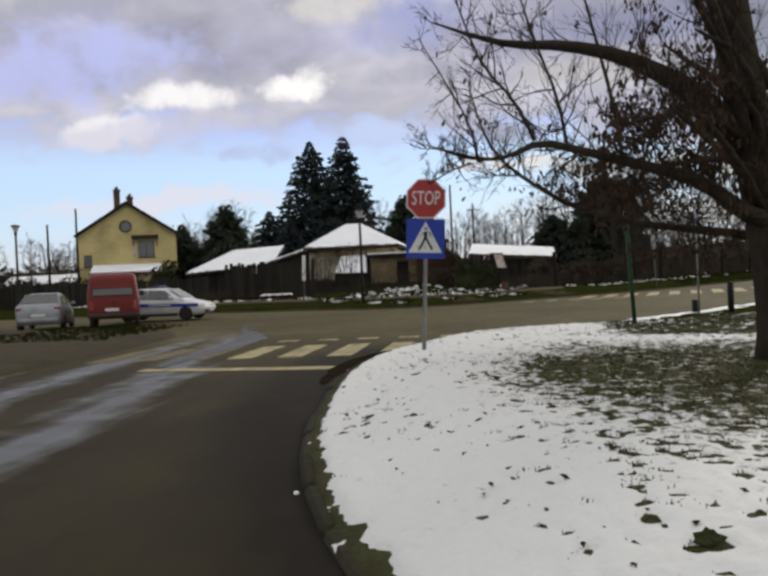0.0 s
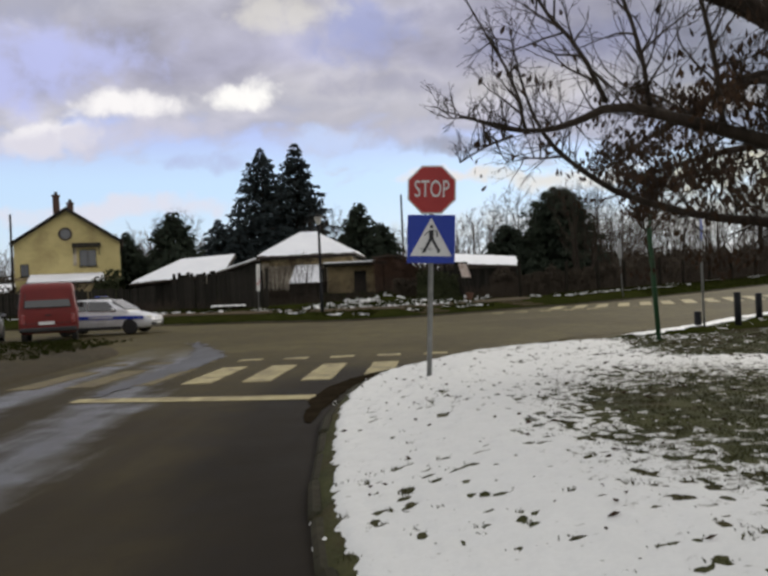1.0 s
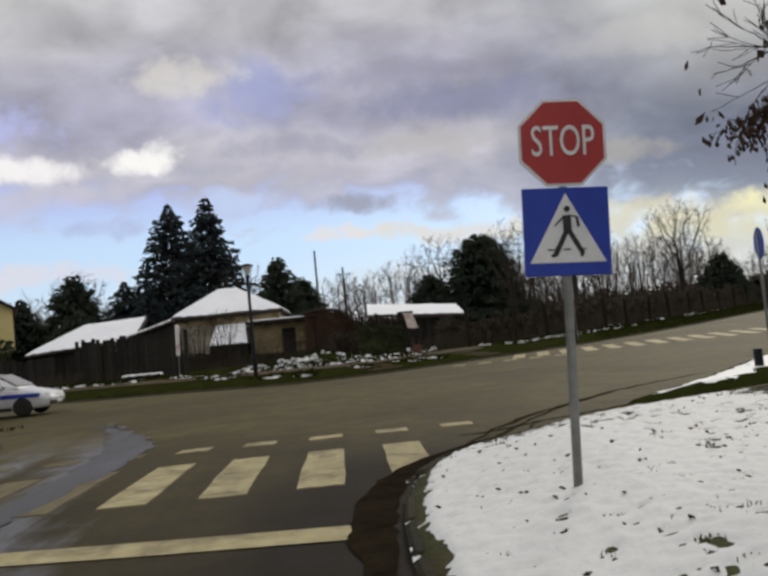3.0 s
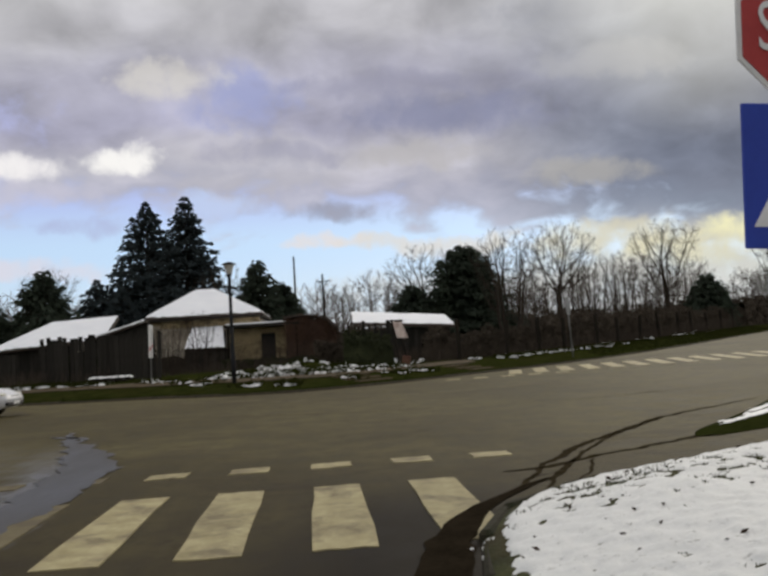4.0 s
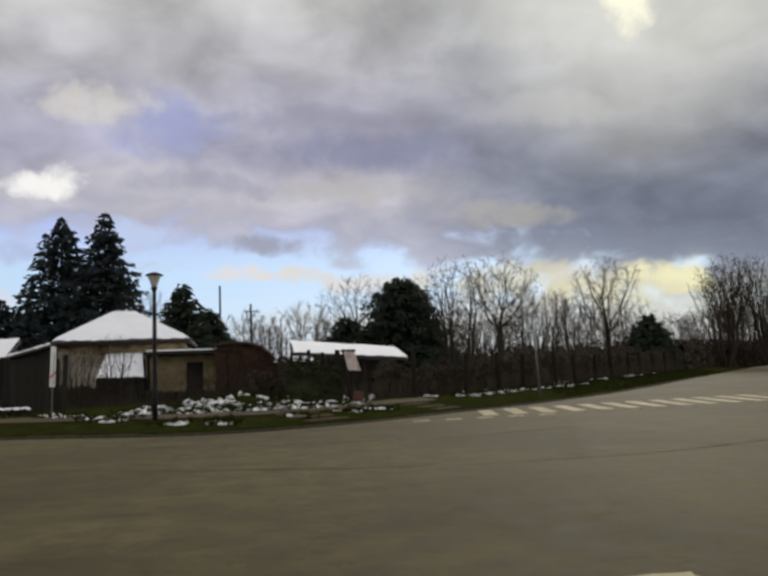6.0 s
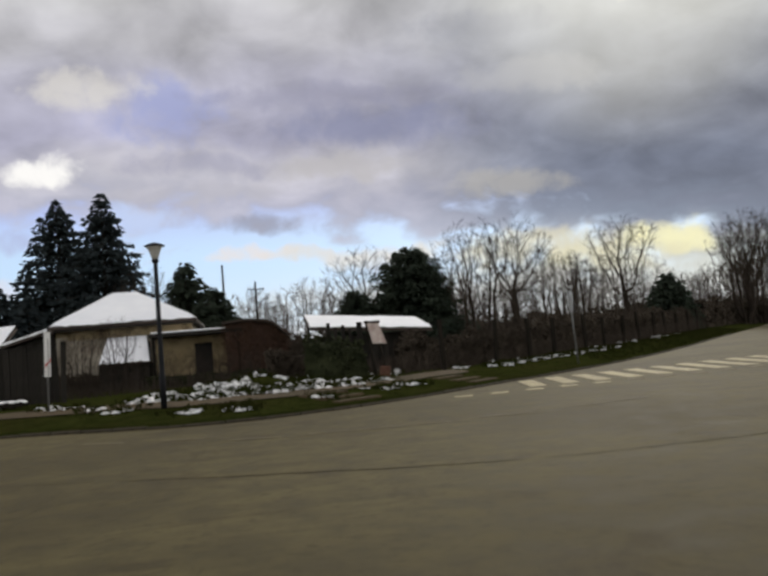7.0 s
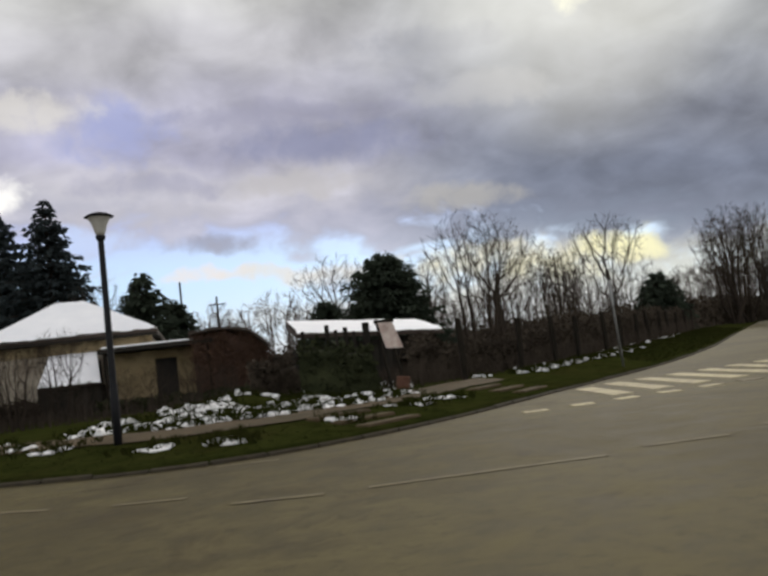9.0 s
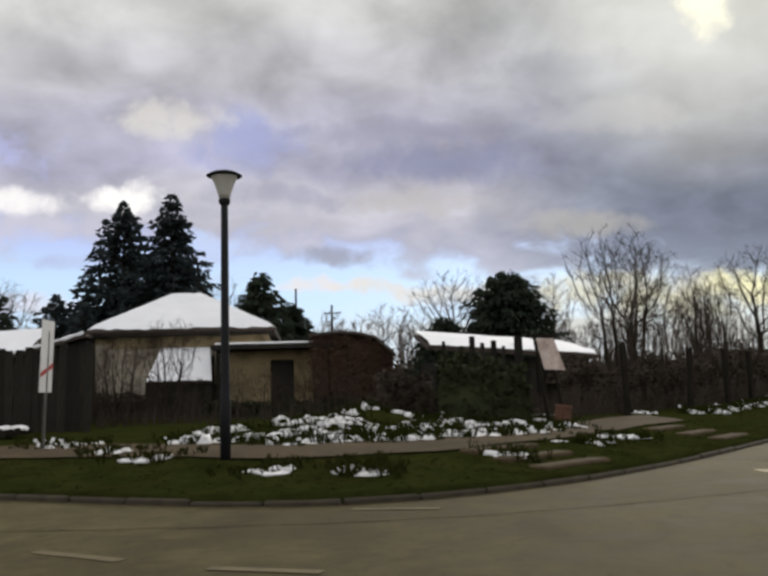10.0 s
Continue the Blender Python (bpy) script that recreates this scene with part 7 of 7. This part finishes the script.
hedge([(-22.5, 63.5), (-20.8, 63.5)], 2.3, 1.6, "dark evergreen bush beside the barn", M["hedge"], 5, leaf=0.14, per=110)
hedge([(52, 112), (75, 132), (120, 172)], 3.0, 2.5, "dark hedge at the bend of the road", M["brush"], 6, leaf=0.25, per=25)
hedge([(-140, 110), (-60, 112), (-36, 112)], 4.0, 3.0, "dark thicket far behind the houses", M["brush"], 7, leaf=0.3, per=20)
hedge([(-8, 130), (30, 132), (70, 142), (140, 190)], 3.6, 3.0, "dark thicket across the field", M["brush"], 8, leaf=0.3, per=20)


def brush(spots, seed, label):
    """Thin upright dead stems, joined"""
    rnd = random.Random(seed)
    mb = Mesh()
    for x, y, h in spots:
        z = verge_z(x, y) - 0.03
        dx, dy = rnd.gauss(0, 0.14) * h, rnd.gauss(0, 0.14) * h
        w = rnd.uniform(0.006, 0.016)
        mid = (x + dx * 0.4, y + dy * 0.4, z + h * 0.55)
        mb.add([(x - w, y, z), (x + w, y, z), (mid[0] + w, mid[1], mid[2]), (mid[0] - w, mid[1], mid[2]), (x + dx, y + dy, z + h)], [(0, 1, 2, 3), (3, 2, 4)])
        if rnd.random() < 0.7:
            mb.add([(mid[0] - w * 0.7, mid[1], mid[2]), (mid[0] + w * 0.7, mid[1], mid[2]), (x - dx + rnd.gauss(0, 0.15) * h, y + rnd.gauss(0, 0.15) * h, z + h * rnd.uniform(0.75, 1.05))], [(0, 1, 2)])
    return tagged(part("brush", mb, M["twig"]), label, "brush", kind="stuff")


rnd = random.Random(9)
spots = []
for _ in range(900):
    x = rnd.uniform(-11.2, 0.5)
    spots.append((x, rnd.uniform(57.5, 63.2), rnd.uniform(0.15, 0.5) + 0.5 * rnd.random() ** 3))
for _ in range(6500):
    x = rnd.uniform(3.0, 48)
    spots.append((x, far_y(x) + rnd.uniform(5.8, 13) * 1.2, rnd.uniform(0.3, 0.9) + 0.5 * rnd.random() ** 3 + max(0, x - 16) * 0.02))
for _ in range(900):
    x = rnd.uniform(-24, -11)
    spots.append((x, rnd.uniform(55.5, 58), rnd.uniform(0.3, 1.0)))
brush(spots, 10, "dead stems and brambles of the neglected gardens")

# ------------------------------------------------------------------ snow, clods, litter


def blades(name, label, spots, mat, seed, w=0.006):
    rnd = random.Random(seed)
    mb = Mesh()
    for x, y, z, h in spots:
        for _ in range(rnd.randint(3, 7)):
            a1 = rnd.uniform(0, 6.28)
            k = rnd.uniform(0.3, 1.0) * h
            bx, by = x + rnd.gauss(0, 0.03), y + rnd.gauss(0, 0.03)
            ex, ey = bx + math.cos(a1) * k, by + math.sin(a1) * k
            mb.add([(bx - w, by, z - 0.02), (bx + w, by, z - 0.02), ((bx + ex) / 2 + w * 0.6, (by + ey) / 2, z + h * 0.7), (ex, ey, z + h * rnd.uniform(0.5, 1.0)), ((bx + ex) / 2 - w * 0.6, (by + ey) / 2, z + h * 0.7)], [(0, 1, 2, 3, 4)])
    return tagged(part(name, mb, mat), label, "grass", kind="stuff")


rnd = random.Random(14)
spots = []
for _ in range(90000):
    y = rnd.uniform(8.5, 24)
    x = near_x(y) + rnd.uniform(0.1, 7)
    if snow_depth(x, y) < 0.006 and len(spots) < 9000:
        spots.append((x, y, lawn_z(x, y), rnd.uniform(0.012, 0.030)))
blades("grass_tufts", "short dull grass poking through the snow", spots, M["lawngrass"], 15, 0.0035)
spots = []
for _ in range(2500):
    x = rnd.uniform(-16, 14)
    y = far_y(x) + rnd.uniform(0.1, 2.6 if x < 8 else 4.0) / far_slope(x)
    spots.append((x, y, verge_z(x, y), rnd.uniform(0.012, 0.035)))
for _ in range(6000):
    x = rnd.uniform(14, 48)
    y = far_y(x) + rnd.uniform(0.1, 5.0) / far_slope(x)
    spots.append((x, y, verge_z(x, y), rnd.uniform(0.05, 0.16)))
blades("grass_tufts", "rough grass of the roadside bank", spots, M["grass"], 16, 0.005)

spots = []
for _ in range(900):
    k = rnd.random()
    y = 26 + 7.5 * k
    x = -8.3 - rnd.uniform(0, 5)
    if y > 32.5 and x > -9.5:
        continue
    spots.append((x, y, 0.16, rnd.uniform(0.04, 0.12)))
blades("grass_tufts", "trampled grass on the muddy verge", spots, M["grass"], 18, 0.010)

rnd = random.Random(17)
lt = Mesh()
for _ in range(520):
    y = rnd.uniform(8.2, 23)
    x = near_x(y) + rnd.uniform(0.25, 8.5)
    z = lawn_z(x, y) + 0.025
    s = rnd.uniform(0.012, 0.034)
    a1 = rnd.uniform(0, 6.28)
    u, w = Vector((math.cos(a1), math.sin(a1), rnd.uniform(-0.1, 0.5))) * s, Vector((-math.sin(a1), math.cos(a1), rnd.uniform(-0.2, 0.3))) * s * 0.6
    c0 = Vector((x, y, z))
    lt.add([c0 - u, c0 - w * 0.9 + Vector((0, 0, s * 0.3)), c0 + u, c0 + w + Vector((0, 0, s * 0.25)), c0 + Vector((0, 0, -0.01))], [(0, 1, 4), (1, 2, 4), (2, 3, 4), (3, 0, 4)])
tagged(part("fallen_leaves", lt, M["leaf"]), "curled brown leaves scattered on the snow", "leaves", kind="stuff")

# clods where the snow has broken open
for x, y, r in ((1.19, 12.6, 0.07), (1.45, 11.3, 0.07), (1.62, 10.56, 0.05), (2.53, 9.48, 0.09), (2.23, 9.25, 0.06), (2.71, 9.18, 0.12), (2.52, 11.5, 0.06), (2.92, 12.13, 0.05), (1.34, 12.1, 0.08), (0.55, 13.1, 0.06), (2.0, 16.55, 0.07), (2.15, 16.65, 0.06),
                (1.85, 16.5, 0.05), (1.41, 14.6, 0.07), (1.52, 15.75, 0.07), (0.53, 17.4, 0.06), (1.04, 16.1, 0.07), (0.42, 16.67, 0.06), (1.31, 17.7, 0.05), (0.57, 14.74, 0.05)):
    c0 = tagged(part("earth_clod", Mesh().add([(p[0] * rnd.uniform(0.4, 1.3), p[1] * rnd.uniform(0.4, 1.3), p[2] * rnd.uniform(0.3, 1.6)) for p in rock_mesh(r * 0.62, rnd, 0.42).v], rock_mesh(1, rnd).f).shifted(Matrix.Translation((x, y, lawn_z(x, y) + 0.005))), M["lawngrass"]), "dark clod of earth and leaves in the snow", "clod", group="clods on the lawn")

# patches of snow left on the bank
rnd = random.Random(23)
clusters = []
for x, y, sx in ((0.2, 46.8, 0.30), (-2.2, 45.5, 0.35), (-2.5, 45.6, 0.2), (2.4, 48.7, 0.45), (3.3, 49.8, 0.4), (-5.8, 47.6, 0.2), (-3.6, 45.7, 0.15)):
    clusters.append((x, y, sx, 0.2, 7, 0.06))
for _ in range(32):
    x = rnd.uniform(-5.6, 1.8)
    clusters.append((x, far_y(x) + rnd.uniform(4.3, 8.5), rnd.uniform(0.15, 0.5), 0.3, rnd.randint(2, 6), rnd.uniform(0.05, 0.15)))
for k in range(24):
    x = -3.2 + 0.25 * k + rnd.uniform(-0.2, 0.2)
    clusters.append((x, far_y(x) + rnd.uniform(4.4, 5.0), rnd.uniform(0.2, 0.4), 0.2, 4, 0.10))
for _ in range(12):
    x = rnd.uniform(-4.0, 0.5)
    clusters.append((x, far_y(x) + rnd.uniform(5.6, 7.5), rnd.uniform(0.2, 0.5), 0.3, rnd.randint(3, 6), rnd.uniform(0.10, 0.18)))
for _ in range(9):
    x = rnd.uniform(-8.6, -6)
    clusters.append((x, far_y(x) + rnd.uniform(3.0, 5.5), rnd.uniform(0.1, 0.3), 0.3, rnd.randint(1, 4), rnd.uniform(0.05, 0.12)))
for _ in range(60):
    x = rnd.uniform(3.2, 40)
    clusters.append((x, far_y(x) + rnd.uniform(4.5, 9.0) / far_slope(x), rnd.uniform(0.2, 0.8), 0.35, rnd.randint(2, 6), rnd.uniform(0.05, 0.16)))
for k in range(26):
    x = 8.6 + 0.42 * k + rnd.uniform(-0.2, 0.2)
    clusters.append((x, far_y(x) + rnd.uniform(3.5, 4.2) / far_slope(x), 0.4, 0.22, 8, 0.09))
for _ in range(60):
    x = rnd.uniform(-30, -9)
    clusters.append((x, far_y(x) + rnd.uniform(4.5, 8), rnd.uniform(0.1, 0.5), 0.25, rnd.randint(2, 5), rnd.uniform(0.04, 0.10)))
for _ in range(7):
    x = rnd.uniform(-2.6, 0.6)
    clusters.append((x, far_y(x) + rnd.uniform(6.0, 10.5), rnd.uniform(0.15, 0.4), 0.3, rnd.randint(2, 5), rnd.uniform(0.08, 0.16)))
lumps = []
for x, y, sx, sy, n, h in clusters:
    for _ in range(n):
        cx, cy = x + rnd.gauss(0, sx * 0.7), y + rnd.gauss(0, sy * 0.7)
        lumps.append((cx, cy, rnd.uniform(0.05, 0.19), h * rnd.uniform(0.5, 1.7)))
shapes = []
for _ in range(10):
    m = rock_mesh(1.0, rnd, 1.0, 9)
    m.v = [(p[0] * rnd.uniform(0.6, 1.4) * (1.9 if k > 26 else 1), p[1] * rnd.uniform(0.6, 1.4) * (1.9 if k > 26 else 1), p[2] * rnd.uniform(0.75, 1.1)) for k, p in enumerate(m.v)]
    shapes.append(m)
near_lumps = [q for q in lumps if -9 < q[0] < 9][-290:]
far_lumps = [q for q in lumps if q not in near_lumps]


def lump_pose(q):
    x, y, r, h = q
    return Matrix.Translation((x, y, verge_z(x, y) - 0.01)) @ Matrix.Rotation(x * 37 + y * 11, 4, "Z") @ Matrix.Diagonal((r * (1.0 + 0.8 * abs(math.sin(x * 9))), r, min(0.18, max(0.03, 0.9 * h)), 1))


lump_data = [mesh_data("snow_patch", q, M["snow"], True) for q in shapes]
for i, q in enumerate(near_lumps):
    ob = new("snow_patch", lump_data[i % 10])
    ob.matrix_world = lump_pose(q)
    tagged(ob, "small leftover patch of white snow on the grass", "snow", group="snow patches")
rest = Mesh()
for i, q in enumerate(far_lumps):
    st = lump_pose(q)
    rest.add([st @ Vector(p) for p in shapes[i % 10].v], shapes[i % 10].f)
tagged(part("snow_patches", rest, M["snow"], smooth=True), "scattered leftover snow along the gardens", "snow", kind="stuff")
# weeds and tussocks that hold the snow
spots = []
for x, y, r, h in lumps:
    for _ in range(5):
        bx, by = x + rnd.gauss(0, 0.25), y + rnd.gauss(0, 0.2)
        spots.append((bx, by, verge_z(bx, by), rnd.uniform(0.08, 0.26)))
blades("weeds", "dark weeds and tussocks of the garden edge", spots, M["grass"], 24, 0.010)
# lumps of snow in the gutter and at the lawn's edge
for _ in range(12):
    y = rnd.uniform(8, 21)
    x = near_x(y) + rnd.choice((rnd.uniform(-0.14, 0.0), rnd.uniform(0.25, 0.5)))
    z = lawn_z(x, y) if x > near_x(y) else 0.02
    tagged(part("snow_lump", rock_mesh(rnd.uniform(0.008, 0.022), rnd, 0.8, 6).shifted(Matrix.Translation((x, y, z))), M["snow"]), "small lump of snow by the kerb", "snow", group="snow lumps")
# woodpile under snow by the fence
wp = thing("woodpile", "low woodpile under a cap of snow", "woodpile", (-10.9, 54.2, verge_z(-10.9, 54.2)))
for k in range(12):
    part("log", Mesh().tube([(-0.9 + 0.16 * k, -0.3, 0.14 + 0.02 * (k % 3)), (-0.88 + 0.16 * k, 0.5, 0.14 + 0.02 * (k % 3))], 0.09, 8), M["timber"], wp)
for k in range(6):
    part("snow_cap", rock_mesh(0.26, rnd, 0.4, 9).shifted(Matrix.Translation((-0.8 + 0.32 * k, 0.1 + rnd.uniform(-0.1, 0.1), 0.22))), M["snow"], wp, "cap of snow", True)

# stakes and broken boards above the hedge
for x, y, h, w in ((0.4, 54.4, 1.90, 0.10), (1.15, 54.4, 2.16, 0.16), (1.42, 54.4, 2.02, 0.12), (1.72, 54.4, 2.10, 0.16), (1.98, 54.4, 1.96, 0.10), (2.35, 54.3, 2.2, 0.25)):
    t = thing("stake", "dark broken fence stake standing in the hedge", "stake", (x, y, verge_z(x, y)), group="hedge stakes")
    part("shaft", Mesh().box((0, 0, h / 2 - 0.1), (w, 0.05, h + 0.2), taper=0.85), M["board"], t)

# concrete steps up the bank
for sx0 in (1.1, 6.3):
    y0 = far_y(sx0)
    sl = math.degrees(math.atan2(far_y(sx0 + 0.5) - far_y(sx0 - 0.5), 1.0))
    t = thing("steps", "three low concrete steps sunk into the grass bank", "steps", (sx0, y0 + 0.5, rise(sx0, y0)), sl, group="bank steps")
    for k in range(3):
        d = 0.25 + 0.72 * k
        ly0 = y0 + 0.5 + d * math.cos(radians(sl))
        lx0 = sx0 - d * math.sin(radians(sl))
        top = verge_z(lx0, ly0) - rise(sx0, y0) + 0.045
        part("step", Mesh().box((0.02 * k, d, top - 0.15), (1.7, 0.40, 0.30), bevel=0.03), M["path"], t)

# bin and post on the corner far to the east
t = thing("litter_bin", "dark litter bin on the snowy corner", "bin", (37.4, 70, lawn_z(37.4, 70)))
part("body", Mesh().lathe((0, 0, 0), [(0.42, 0), (0.5, 1.1), (0.52, 1.15), (0.45, 1.2)], 14), M["plastic"], t, "", True)
part("rim", Mesh().lathe((0, 0, 1.1), [(0.54, 0), (0.54, 0.08), (0.5, 0.1)], 14), M["iron"], t)
thin_post("sign_post", (33.6, 67.0, lawn_z(33.6, 67.0)), 3.2, 0.05, M["galv"], "thin grey post on the corner", "post")

# ------------------------------------------------------------------ kerbs
kerb = thing("kerb", "old concrete kerb stones along the lawn", "kerb", kind="structure")
kmesh = [mesh_data("kerbstone", Mesh().box((0, 0, 0), (0.15, 0.95 + 0.01 * k, 0.26), bevel=0.025), M["concrete"]) for k in range(3)]
low_kerb = [mesh_data("kerbstone", Mesh().box((0, 0, 0), (0.11, 0.93 + 0.01 * k, 0.24), bevel=0.03), M["mosskerb"]) for k in range(3)]
rnd = random.Random(50)


def along(pts, step, lo, hi, key):
    P = [Vector(p) for p in pts if lo <= p[key] <= hi]
    out, acc = [], 0.0
    for p, q in zip(P, P[1:]):
        seg = (q - p).length
        while acc < seg:
            out.append((p.lerp(q, acc / seg), q - p))
            acc += step
        acc -= seg
    return out


fine_near = smooth_line(NEAR, 2)
for p, d in along(fine_near, 0.98, 4, 23.0, 1):
    piece("kerbstone", rnd.choice(low_kerb), kerb, pose(p.x + 0.05 + rnd.uniform(-0.012, 0.012), p.y, rise(p.x, p.y) - 0.05 + rnd.uniform(-0.03, 0.01), rnd.uniform(-1, 1), rnd.uniform(-4, 4), math.degrees(math.atan2(d.y, d.x)) - 90 + rnd.uniform(-1, 1)))
kerb2 = thing("kerb", "mossy concrete kerb stones along the bank", "kerb", kind="structure")
for p, d in along(smooth_line(FAR, 2), 0.98, -22, 40, 0):
    piece("kerbstone", rnd.choice(kmesh), kerb2, pose(p.x, p.y + 0.03, rise(p.x, p.y) - 0.055 + rnd.uniform(-0.02, 0.012), 0, rnd.uniform(-2, 2), math.degrees(math.atan2(d.y, d.x)) - 90 + rnd.uniform(-1, 1)))
